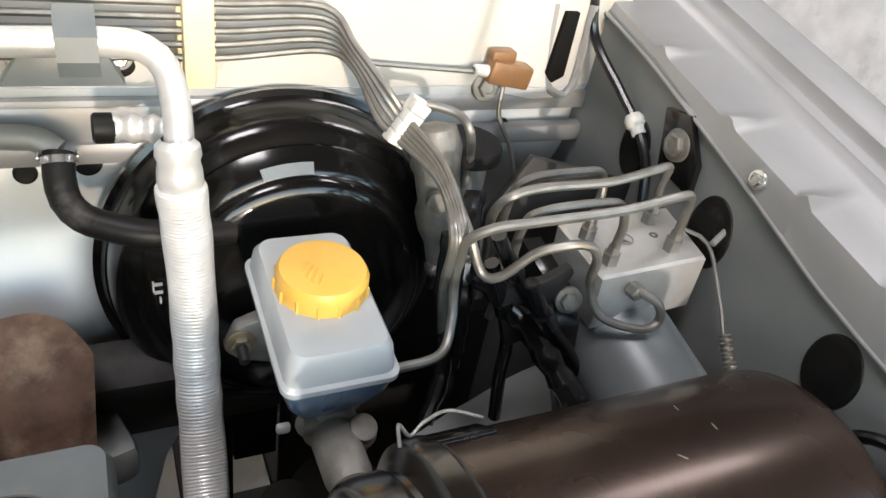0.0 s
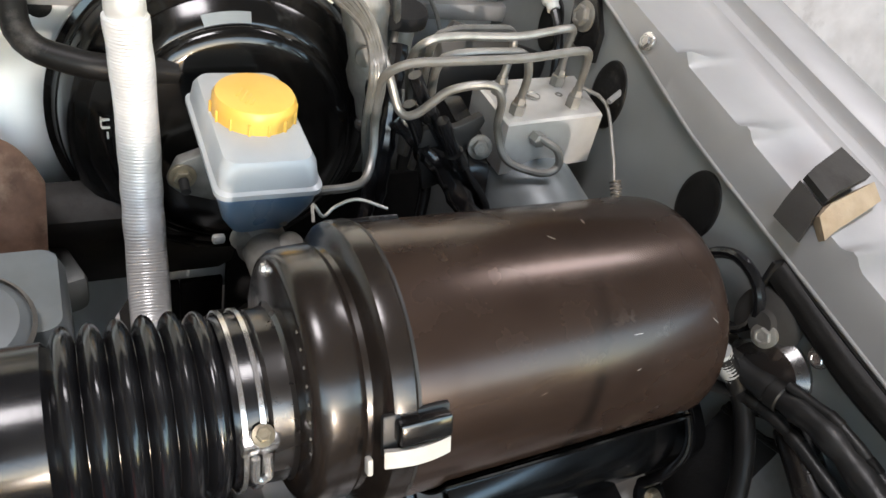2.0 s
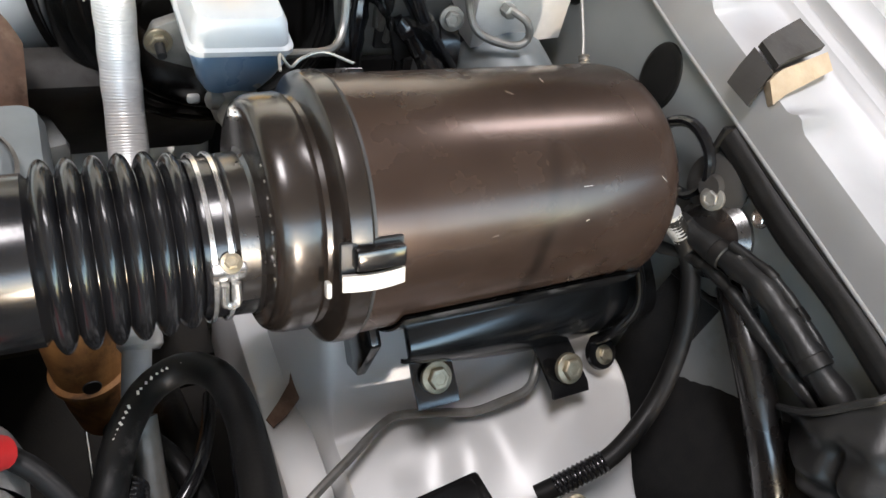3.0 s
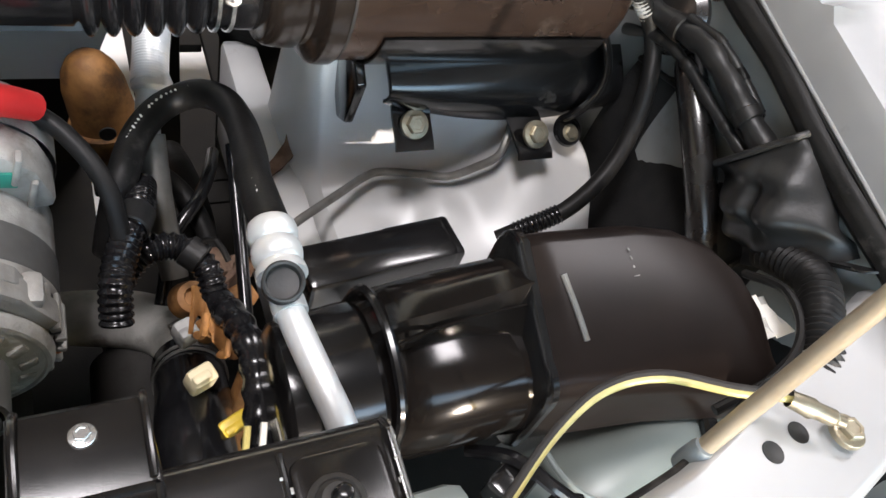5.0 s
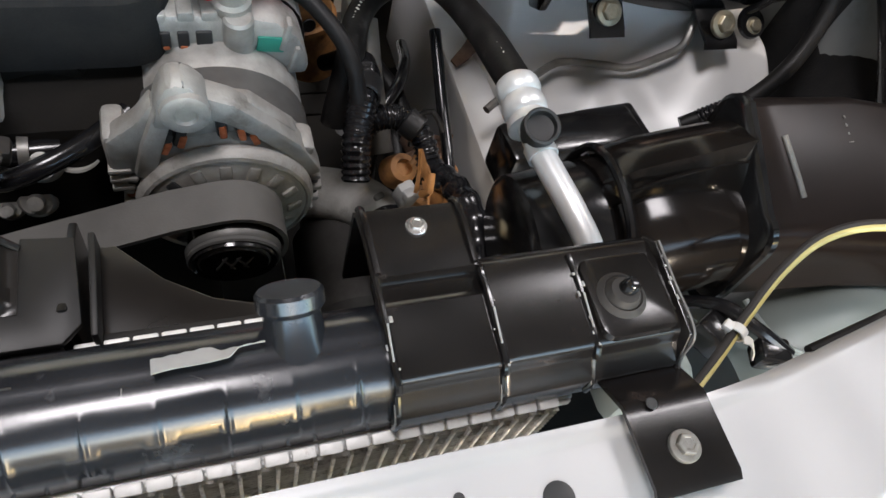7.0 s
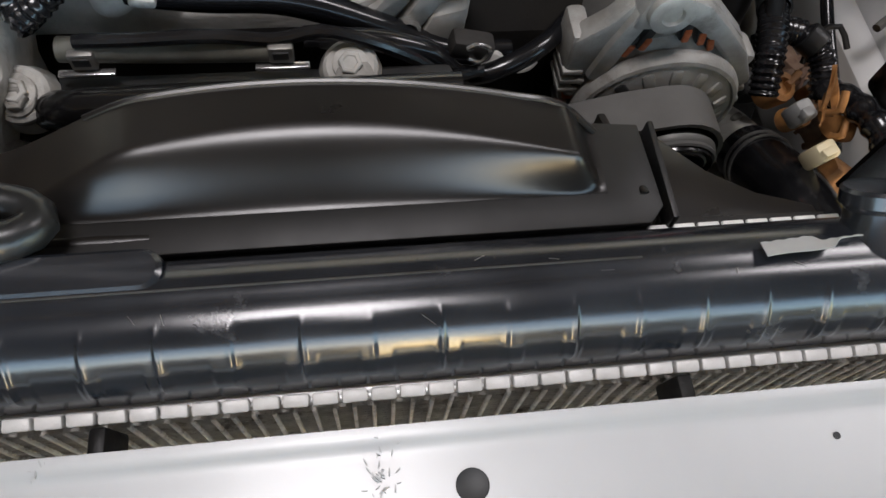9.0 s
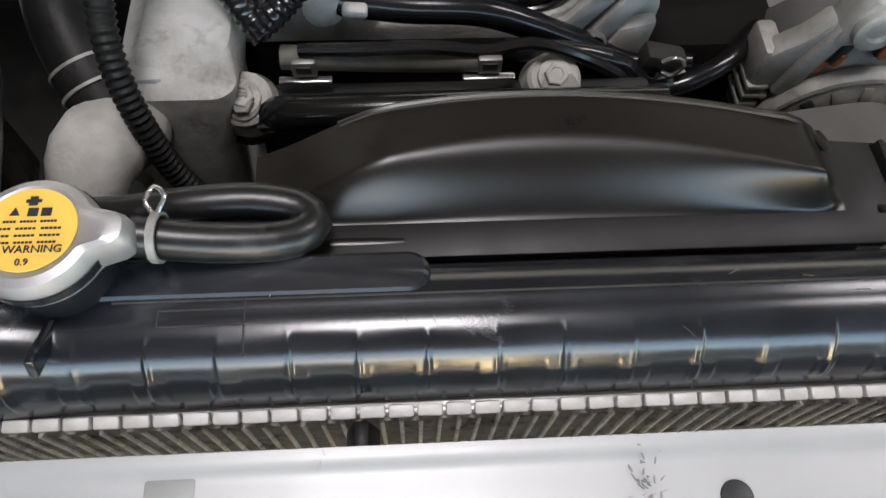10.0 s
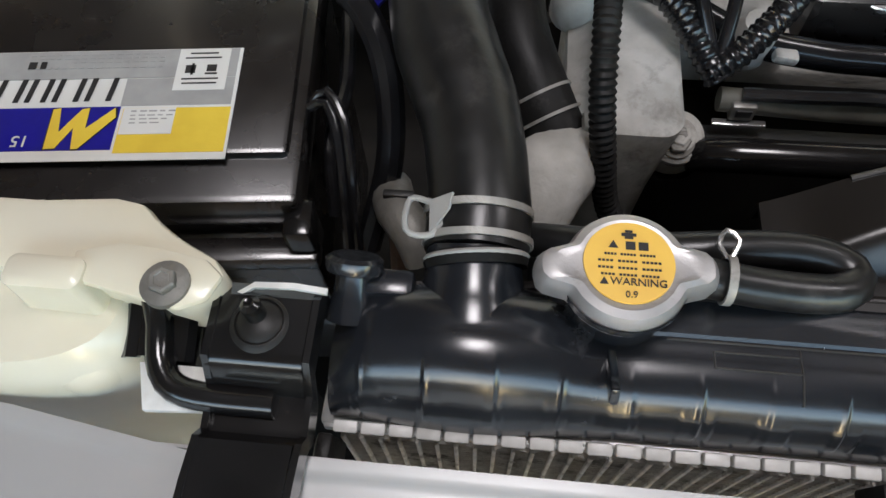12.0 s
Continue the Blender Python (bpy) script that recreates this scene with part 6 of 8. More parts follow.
def vinyl(u, v):
    """A soft bag hung on the fender wall: u runs down it, v from the engine side to the fender."""
    y = (0.176 - 0.066 * u) * (1 - v) + (0.136 - 0.078 * u) * v
    z = (0.906 - 0.036 * u) * (1 - v) + (0.976 - 0.034 * u) * v
    swell = (math.sin(math.pi * min(1.0, 0.10 + 0.90 * v)) ** 0.7) * (math.sin(math.pi * min(1.0, 0.16 + 0.78 * u)) ** 0.5)
    crease = bump(v, 0.62 - 0.25 * math.sin(3.0 * u), 0.10) * bump(u, 0.45, 0.40)
    fold = 0.004 * math.sin(9 * u + 5 * v) * math.sin(6 * v + 1) + 0.0025 * math.sin(17 * u - 8 * v)
    return (0.7035 - 0.034 * swell + 0.007 * crease + fold, y - 0.010 * swell, z + 0.006 * swell + 0.4 * fold)
part("vinyl", surface(vinyl, 60, 60, 0.0015), VINYL, wl)
part("hem", tube([Vector(vinyl(0.0, k / 10)) + Vector((-0.002, 0.001, 0.002)) for k in range(11)], 0.0026, 8), VINYL, wl)
part("flap", surface(lambda u, v: (0.700 - 0.010 * math.sin(math.pi * u), 0.060 - 0.020 * u + 0.034 * v, 0.905 + 0.030 * (1 - v) + 0.020 * u), 12, 12, 0.0015), VINYL, wl)
for pts, r in (([(0.682, 0.330, 0.945), (0.688, 0.305, 0.950), (0.690, 0.270, 0.957), (0.692, 0.238, 0.963), (0.693, 0.205, 0.958), (0.693, 0.178, 0.952), (0.696, 0.150, 0.945)], 0.0115), ([(0.680, 0.312, 0.925), (0.688, 0.280, 0.940), (0.690, 0.245, 0.942), (0.690, 0.215, 0.938), (0.690, 0.185, 0.935), (0.694, 0.155, 0.93)], 0.0055), ([(0.690, 0.268, 0.968), (0.694, 0.236, 0.972), (0.697, 0.205, 0.966), (0.698, 0.175, 0.958)], 0.0045)):
    bundle = thing("wiring_harness", "taped black wiring harness along the fender", "cable", pts[3], "fender harness")
    part("sleeve", tube(pts, r, 12, radius=lambda q, w, r=r: 0.82 * r * (1 + 0.10 * math.sin(q * 260) + 0.05 * math.sin(q * 130 + 2))), VINYL, bundle)
    for k in (1, 2, len(pts) - 2):
        way = Vector(pts[k + 1]) - Vector(pts[k - 1])
        part("tape_band", turned([(-0.005, 0.84 * r), (-0.004, 0.93 * r), (0.004, 0.93 * r), (0.005, 0.84 * r)], pts[k], way, 16), FLANGE, bundle)
horn = thing("horn", "grey disc horn with a bent bracket near the fender wall", "horn", (0.69, 0.33, 0.97))
part("disc", turned([(0, 0.022), (0.006, 0.024), (0.010, 0.020), (0.012, 0.010), (0.016, 0.008), (0.016, 0)], (0.704, 0.308, 0.985), (-1, -0.1, 0.15), 32), RAIL, horn)
part("disc_lower", turned([(0, 0.028), (0.008, 0.030), (0.014, 0.024), (0.016, 0)], (0.703, 0.287, 0.955), (-1, -0.1, 0.15), 32), SATIN, horn)
part("hose_loop", tube([(0.700, 0.372, 0.978), (0.692, 0.365, 0.998), (0.690, 0.345, 1.012), (0.690, 0.322, 1.006), (0.692, 0.312, 0.985), (0.695, 0.322, 0.965), (0.700, 0.345, 0.955)], 0.0042, 10), SHINY_RUBBER, horn)
bolt((0.690, 0.300, 0.982), (-1, -0.2, 0.2), 0.006, horn, ALU)
for pts in ([(0.704, 0.255, 0.935), (0.698, 0.238, 0.930), (0.692, 0.208, 0.915), (0.690, 0.171, 0.888), (0.690, 0.140, 0.858), (0.69, 0.11, 0.82), (0.69, 0.09, 0.78)],):
    solo("liner_edge", tube(pts, 0.0125, 16), SATIN, "rounded black liner edge", "liner")

# ---- hoses beside the engine ----
hp = thing("refrigerant_hose", "black refrigerant hose with white printing and a silver crimped end", "hose", (0.33, 0.22, 0.80))
loop = [(0.278, 0.262, 0.770), (0.284, 0.272, 0.795), (0.293, 0.290, 0.817), (0.305, 0.325, 0.817), (0.322, 0.350, 0.819), (0.340, 0.358, 0.825), (0.355, 0.352, 0.834), (0.367, 0.330, 0.846), (0.370, 0.290, 0.862), (0.364, 0.235, 0.887), (0.358, 0.200, 0.903), (0.358, 0.160, 0.911)]
part("hose", tube(loop, 0.0108, 18), RUBBER, hp)
txt = bmesh.new()
path = smooth_path(loop, 0.0036)
for k, p in enumerate(path):
    if 20 < k < len(path) - 5 and k % 9 not in (3, 4):
        box(p + Vector((-0.002, -0.002, 0.0105)), (0.0014 + 0.0008 * (k % 3), 0.0016, 0.0004), 0, Matrix.Rotation(0.9 - 0.08 * k, 3, "Z"), bm=txt)
part("printing", txt, WHITE, hp, "worn white printing")
part("crimped_end", tube([(0.358, 0.162, 0.911), (0.357, 0.128, 0.909)], 0.0135, 24, 0.0012, lambda s, w: 0.0112 + 0.0024 * abs(math.sin(s * 235)) ** 0.5), BRIGHT_ALU, hp, "silver crimped end")
part("pipe", tube([(0.357, 0.134, 0.909), (0.355, 0.112, 0.911), (0.357, 0.092, 0.911), (0.361, 0.068, 0.909), (0.367, 0.046, 0.900), (0.371, 0.034, 0.88), (0.372, 0.030, 0.84)], 0.0076, 16), BRIGHT_ALU, hp)
part("service_port", turned([(0, 0.0075), (0.008, 0.0075), (0.010, 0.0105), (0.018, 0.0105), (0.0185, 0.0095), (0.0180, 0.0085), (0.014, 0.0078), (0.013, 0.0)], (0.354, 0.119, 0.912), (-0.1, -0.35, 0.9), 28), INK, hp, "black service port cap")
loop_clamp((0.3555, 0.108, 0.911), (0.05, -1, 0.0), 0.0078, 0.008, hp, BRIGHT_ALU, "collar")
ribbed = solo("corrugated_conduit", tube([(0.305, 0.295, 0.80), (0.300, 0.262, 0.815), (0.290, 0.235, 0.82), (0.280, 0.205, 0.815), (0.277, 0.184, 0.796)], 0.0105, 14, 0.0009, ribs(0.0108, 0.0016, 0.0048)), SHINY_RUBBER, "glossy black corrugated conduit beside the alternator", "conduit")
part("tape_band", turned([(-0.010, 0.0108), (-0.009, 0.0122), (0.009, 0.0122), (0.010, 0.0108)], (0.2955, 0.249, 0.8185), (-0.010, -0.027, 0.005), 18), VINYL, ribbed, "wrapped tape band")
crossing = solo("corrugated_conduit", tube([(0.282, 0.222, 0.79), (0.300, 0.236, 0.80), (0.322, 0.238, 0.798), (0.338, 0.222, 0.79), (0.342, 0.20, 0.77)], 0.0098, 14, 0.0009, ribs(0.0102, 0.0018, 0.0048)), SHINY_RUBBER, "glossy black corrugated conduit crossing beside the alternator", "conduit")
part("tape_band", turned([(-0.007, 0.0102), (-0.006, 0.0116), (0.006, 0.0116), (0.007, 0.0102)], (0.331, 0.232, 0.796), (0.016, -0.014, -0.006), 18), VINYL, crossing, "wrapped tape band")
solo("wiring_harness", tube([(0.342, 0.205, 0.775), (0.350, 0.175, 0.79), (0.354, 0.145, 0.795), (0.352, 0.115, 0.785), (0.345, 0.08, 0.755), (0.342, 0.05, 0.71)], 0.0105, 12, 0.0015, lambda s, w: 0.0105 * (1 + 0.08 * math.sin(s * 380))), SHINY_RUBBER, "taped black harness running down behind the radiator", "cable")
for dx, mt in ((-0.004, WIRE_YELLOW), (0.006, WHITE)):
    solo("thin_wire", tube([(0.344 + dx, 0.098, 0.80), (0.338 + dx, 0.075, 0.785), (0.336 + dx, 0.055, 0.75)], 0.0022, 8), mt, "thin coloured wire below the harness", "wire")
solo("cable_boot", tube([(0.186, 0.262, 0.902), (0.194, 0.262, 0.912), (0.208, 0.266, 0.914), (0.222, 0.274, 0.906), (0.236, 0.284, 0.894), (0.248, 0.294, 0.880)], 0.0105, 14, radius=lambda s, w: 0.0110 - 0.002 * s / w), RED, "red rubber boot on the alternator cable", "cable boot")
solo("battery_cable", tube([(0.243, 0.301, 0.873), (0.262, 0.285, 0.866), (0.280, 0.258, 0.852), (0.286, 0.235, 0.83), (0.285, 0.21, 0.80)], 0.0062, 12), RUBBER, "black cable leaving the red boot", "cable")
coolant = thing("lower_pipe", "cast grey coolant elbow with a black hose and clamp", "pipe", (0.29, 0.12, 0.8))
part("casting", tube([(0.215, 0.300, 0.640), (0.252, 0.284, 0.655), (0.292, 0.272, 0.658), (0.316, 0.252, 0.664), (0.322, 0.224, 0.680), (0.322, 0.198, 0.694)], 0.024, 24, radius=lambda s, w: 0.0205 + 0.004 * math.sin(math.pi * s / w) + 0.002 * step_up(s, w * 0.93, 0.004)), DUSTY, coolant)
part("hose", tube([(0.322, 0.204, 0.691), (0.320, 0.165, 0.716), (0.315, 0.130, 0.738), (0.312, 0.090, 0.745), (0.31, 0.05, 0.72)], 0.0260, 26), SHINY_RUBBER, coolant)
for d in (0.0, 0.008):
    loop_clamp((0.3215, 0.190 - 0.8 * d, 0.7005 + 0.5 * d), (-0.05, -0.84, 0.54), 0.0263, 0.003, coolant, STEEL)
part("casting_lug", box((0.318, 0.236, 0.700), (0.010, 0.006, 0.006), 0.002, Matrix.Rotation(0.5, 3, "Z")), ALU, coolant)
housing = thing("tan_housing", "ochre-tan cast housing deep beside the engine", "housing", (0.262, 0.47, 0.66))
part("shell", turned([(-0.012, 0.0), (-0.010, 0.010), (-0.004, 0.017), (0.006, 0.0230), (0.022, 0.0270), (0.05, 0.0285), (0.10, 0.029), (0.13, 0.027)], (0.2810, 0.4674, 0.768), (0.16, -0.06, -1), 36), OCHRE, housing)
part("bore", turned([(0, 0.0075), (0.0012, 0.0070), (0.0008, 0.0)], (0.2905, 0.4350, 0.716), (0.1, -1, 0.1), 20), INK, housing, "dark bore")
part("flange", turned([(0, 0.0285), (0.002, 0.0330), (0.007, 0.0330), (0.009, 0.0285)], (0.2905, 0.4638, 0.708), (0.16, -0.06, -1), 36), OCHRE, housing)
solo("ochre_bracket", slab([(0.33, 0.60), (0.40, 0.60), (0.39, 0.72), (0.35, 0.75)], "y", 0.15, 0.165, 0.003), OCHRE, "rust-coloured steel bracket behind the radiator", "bracket")

# ---- alternator ----
alt = thing("alternator", "dusty cast aluminium alternator with copper windings", "alternator", (0.187, 0.20, 0.74))
AC, AD = Vector((0.188, 0.172, 0.808)), Vector((0.02, 1, 0.04)).normalized()
part("front_housing", turned([(-0.015, 0.026), (-0.013, 0.030), (-0.0105, 0.0400), (-0.0080, 0.0485), (-0.0055, 0.0525), (-0.0020, 0.0540), (0.0015, 0.0535), (0.003, 0.0525), (0.006, 0.0545), (0.022, 0.0585), (0.029, 0.0600), (0.032, 0.059)], AC, AD, 72), ALT, alt)
part("stator", turned([(0.030, 0.058), (0.032, 0.0595), (0.058, 0.0595), (0.060, 0.057)], AC, AD, 64), STATOR, alt, "grey laminated stator band")
part("rear_cap", turned([(0.0, 0.044), (0.030, 0.0435), (0.042, 0.038), (0.047, 0.026), (0.048, 0.0)], (0.211, 0.281, 0.843), (0.02, 1, 0.02), 40), ALT, alt)
part("rear_housing", turned([(0.056, 0.056), (0.060, 0.0585), (0.095, 0.058), (0.108, 0.054), (0.112, 0.046), (0.113, 0.0)], AC, AD, 64), ALT, alt)
part("face_ring", turned([(-0.0070, 0.0495), (-0.0085, 0.0508), (-0.0075, 0.0530), (-0.0030, 0.0552), (0.0005, 0.0552), (0.0015, 0.0535)], AC, AD, 72), ALT, alt)
fa = frame_of(AD)
for k in range(30):
    a = 2 * math.pi * (k + 0.5) / 30
    if math.sin(a) > 0.62:
        continue
    part("vent_slot", box(AC + fa @ Vector((0.0565 * math.cos(a), 0.0565 * math.sin(a), 0.014)), (0.0070, 0.0060, 0.021), 0.0020, fa @ Matrix.Rotation(a, 3, "Z")), COPPER if k % 4 == 0 else INK, alt)
    part("vent_fin", box(AC + fa @ Vector((0.0585 * math.cos(a + 0.105), 0.0585 * math.sin(a + 0.105), 0.014)), (0.0065, 0.0048, 0.025), 0.0015, fa @ Matrix.Rotation(a + 0.105, 3, "Z")), ALT, alt)
# Slot colours paint the light: shaded ones black, lit ones aluminium.
for k in range(16):
    a = 2 * math.pi * k / 16
    part("face_slot", box(AC + fa @ Vector((0.0415 * math.cos(a), 0.0415 * math.sin(a), -0.0102)), (0.0105, 0.0075, 0.0035), 0.0016, fa @ Matrix.Rotation(a, 3, "Z") @ Matrix.Rotation(-0.4, 3, "Y")), INK if math.cos(a) > 0.45 else ALU, alt)
ear = part("mount_ear", slab([(0.150, 0.880), (0.155, 0.903), (0.160, 0.912), (0.166, 0.915), (0.174, 0.912), (0.182, 0.903), (0.185, 0.880)], "y", 0.168, 0.190, 0.005), ALT, alt)
part("ear_leg", slab([(0.136, 0.838), (0.142, 0.862), (0.154, 0.896), (0.163, 0.888), (0.155, 0.862), (0.148, 0.836)], "y", 0.170, 0.188, 0.003), ALT, ear)
part("ear_leg", slab([(0.174, 0.886), (0.178, 0.903), (0.196, 0.894), (0.214, 0.877), (0.234, 0.856), (0.249, 0.828), (0.241, 0.822), (0.225, 0.846), (0.205, 0.867), (0.190, 0.879)], "y", 0.171, 0.188, 0.003), ALT, ear)
part("gusset", slab([(0.124, 0.866), (0.132, 0.872), (0.142, 0.880), (0.152, 0.895), (0.159, 0.880), (0.150, 0.850), (0.138, 0.836), (0.124, 0.836)], "y", 0.175, 0.190, 0.003), ALT, ear)
part("web", slab([(0.143, 0.832), (0.154, 0.866), (0.160, 0.884), (0.182, 0.892), (0.206, 0.886), (0.232, 0.860), (0.236, 0.846), (0.22, 0.82), (0.155, 0.82)], "y", 0.180, 0.192, 0.002), ALT, ear)
part("ear_boss", turned([(0, 0.0135), (0.004, 0.0130), (0.005, 0.0115), (0.005, 0.0065), (0.003, 0.0055), (0.003, 0.0)], (0.1695, 0.1685, 0.8960), (0, -1, 0.05), 28), ALT, ear)
for x, z, tilt in ((0.1560, 0.864, 0.40), (0.1650, 0.869, 0.28), (0.1880, 0.875, -0.05), (0.1985, 0.872, -0.15), (0.2060, 0.867, -0.3)):
    rot = Matrix.Rotation(tilt, 3, "Y")
    part("winding_window", box((x, 0.1770, z), (0.0066, 0.010, 0.017), 0.0025, rot), INK, alt, "dark window")
    part("copper_winding", box((x + 0.0006, 0.1725, z - 0.003), (0.0044, 0.003, 0.010), 0.0012, rot), COPPER, alt, "copper winding behind a window")
for z in (0.824, 0.832, 0.840):
    part("lug_rib", box((0.1285, 0.186, z), (0.013, 0.024, 0.004), 0.001), ALT, alt)
part("lug", box((0.129, 0.190, 0.852), (0.013, 0.028, 0.034), 0.004), ALT, alt)
part("upper_tab", box((0.236, 0.184, 0.842), (0.012, 0.022, 0.020), 0.004, Matrix.Rotation(0.3, 3, "Y")), ALT, alt)
part("rectifier_cover", slab([(0.152, 0.840), (0.154, 0.884), (0.162, 0.890), (0.205, 0.889), (0.232, 0.882), (0.247, 0.868), (0.253, 0.848), (0.253, 0.836)], "y", 0.250, 0.282, 0.005), ALT, alt)
part("terminal_post", turned([(0, 0.013), (0.012, 0.0125), (0.014, 0.010), (0.024, 0.0095), (0.026, 0.0)], (0.204, 0.262, 0.884), (0.02, -0.2, 1), 24), ALT, alt)
for x, z in ((0.160, 0.8865), (0.176, 0.8880), (0.190, 0.8880)):
    part("cover_step", box((x, 0.258, z), (0.010, 0.016, 0.008), 0.002), ALT, alt)
part("cover_post", turned([(0, 0.010), (0.03, 0.0095), (0.032, 0.008), (0.032, 0.0)], (0.207, 0.252, 0.858), (0, -0.1, 1), 24), ALT, alt)
for x, z in ((0.2365, 0.872), (0.2420, 0.852)):
    part("cover_rib", box((x, 0.252, z), (0.004, 0.010, 0.022), 0.0015, Matrix.Rotation(0.25, 3, "Y")), ALT, alt)
part("green_sticker", box((0.2270, 0.2492, 0.866), (0.018, 0.002, 0.012), 0.0008, Matrix.Rotation(0.12, 3, "Y")), GREEN, alt, "green sticker")
for x, w in ((0.163, 0.006), (0.1735, 0.007), (0.186, 0.010)):
    part("cooling_slot", box((x, 0.2498, 0.872), (w, 0.004, 0.013), 0.0012), INK, alt)
    part("copper_winding", box((x, 0.2486, 0.867), (w * 0.7, 0.003, 0.003), 0.001), COPPER, alt)
pulley = thing("idler_pulley", "grey drive belt round a black pulley on the alternator", "pulley", (0.187, 0.14, 0.80))
PC = Vector((0.187, 0.130, 0.8140))
part("wheel", turned([(-0.012, 0.0), (-0.012, 0.020), (-0.009, 0.0212), (-0.010, 0.0235), (-0.0115, 0.0252), (-0.004, 0.0265), (0.022, 0.027), (0.024, 0.0)], PC, (0.05, 1, 0.1), 48), BLACK, pulley)
part("rim", turned([(-0.0085, 0.0256), (-0.0095, 0.0268), (-0.0085, 0.0280), (-0.0060, 0.0272), (-0.0045, 0.0284), (-0.002, 0.0286)], PC, (0.05, 1, 0.1), 48), STATOR, pulley, "bright worn rim")
part("inner_ring", turned([(-0.0095, 0.0195), (-0.0110, 0.0205), (-0.0100, 0.0218)], PC, (0.05, 1, 0.1), 48), STATOR, pulley)
face = bmesh.new()
for k in range(5):
    box(PC + Vector((-0.008 + 0.004 * k, -0.0128, 0.003 - 0.0015 * (k % 2))), (0.0014, 0.0012, 0.014), 0.0003, Matrix.Rotation(0.5 * (-1) ** k, 3, "Y"), bm=face)
part("moulded_mark", face, RAIL, pulley, "raised moulded marks")
belt = []
for k in range(13):
    a = radians(-65 + 165 * k / 12)
    belt.append((PC.x + 0.0305 * math.cos(a), PC.z + 0.0305 * math.sin(a)))
belt += [(0.155, 0.8395), (0.127, 0.831), (0.09, 0.820), (0.03, 0.802)]
rows = [[(x, y, z) for y in (0.1275, 0.142, 0.1565)] for x, z in belt]
part("belt", sheet(rows, 0.003), BELT, pulley, "grey worn drive belt")

# ---- clutter deep between engine and frame rail ----
comp = thing("compressor", "dark cast compressor low beside the engine", "compressor", (0.30, 0.24, 0.56))
part("body", turned([(0, 0.0), (0, 0.045), (0.01, 0.055), (0.10, 0.055), (0.11, 0.045), (0.115, 0.0)], (0.300, 0.16, 0.595), (0.05, 1, 0.05), 32), RAIL, comp)
part("head", box((0.300, 0.285, 0.600), (0.075, 0.03, 0.085), 0.010), ALU, comp)
for x, z in ((0.275, 0.635), (0.325, 0.635), (0.300, 0.647)):
    bolt((x, 0.268, z), (0, -1, 0.4), 0.006, comp, ZINC)
part("lug", box((0.335, 0.20, 0.650), (0.024, 0.03, 0.03), 0.006), ALU, comp)
for at, size, mt, lab in (((0.322, 0.150, 0.770), (0.018, 0.014, 0.022), CREAM, "cream plug connector low beside the engine"), ((0.338, 0.118, 0.760), (0.022, 0.012, 0.012), LABEL_YELLOW, "yellow plug connector low beside the engine"), ((0.318, 0.185, 0.772), (0.014, 0.016, 0.020), LABEL_GREY, "grey plug connector low beside the engine"),
                          ((0.362, 0.225, 0.742), (0.026, 0.018, 0.018), OCHRE, "rust-orange bracket end low beside the engine"), ((0.352, 0.262, 0.735), (0.016, 0.026, 0.020), RUST, "rusty bracket low beside the engine")):
    it = thing("plug_connector" if mt in (CREAM, LABEL_YELLOW, LABEL_GREY) else "rusty_bracket", lab, "connector" if mt in (CREAM, LABEL_YELLOW, LABEL_GREY) else "bracket", at)
    part("shell", box(at, size, 0.003, Matrix.Rotation(0.4, 3, "Z") @ Matrix.Rotation(0.25, 3, "X")), mt, it)
    part("collar", box((at[0], at[1] - size[1] * 0.35, at[2] + size[2] * 0.35), (size[0] * 0.7, size[1] * 0.5, size[2] * 0.5), 0.002, Matrix.Rotation(0.4, 3, "Z")), mt, it)
for pts, r, mt, lab in (([(0.375, 0.33, 0.80), (0.370, 0.27, 0.775), (0.365, 0.22, 0.76), (0.36, 0.17, 0.74)], 0.005, SHINY_RUBBER, "black cable along the frame rail"),
                        ([(0.318, 0.345, 0.80), (0.318, 0.30, 0.765), (0.322, 0.26, 0.73)], 0.0105, STEEL, "grey pipe dropping below the refrigerant line"),
                        ([(0.352, 0.22, 0.80), (0.345, 0.232, 0.81), (0.334, 0.235, 0.80), (0.330, 0.225, 0.78)], 0.0022, RUBBER, "small looped wire deep in the bay")):
    solo("cable" if r < 0.006 else "pipe_run", tube(pts, r, 12), mt, lab, "cable" if r < 0.006 else "hose")

for at, wx, wz, ph, mt, lab in (((0.326, 0.172, 0.800), 0.011, 0.018, 0.0, OCHRE, "rust-orange bent bracket lit deep in the bay"), ((0.341, 0.168, 0.775), 0.013, 0.015, 1.7, OCHRE, "rust-orange folded bracket deep in the bay"),
                                ((0.356, 0.190, 0.735), 0.022, 0.030, 0.8, RUST, "rusty folded bracket deep in the bay")):
    it = thing("deep_bracket", lab, "bracket", at)
    part("plate", surface(lambda u, v: (at[0] + wx * (u - 0.5) * (1 - 0.4 * v * math.sin(ph + 2)), at[1] + 0.010 * math.sin(3 * u + ph) + 0.012 * v * v, at[2] + wz * (v - 0.5) + 0.006 * math.sin(4 * u + 2 * ph)), 14, 14, 0.003), mt, it)
    part("rib", tube([(at[0] - wx * 0.3, at[1] - 0.002, at[2] - wz * 0.4), (at[0], at[1] - 0.006, at[2]), (at[0] + wx * 0.3, at[1] + 0.004, at[2] + wz * 0.45)], 0.0028, 10), mt, it)

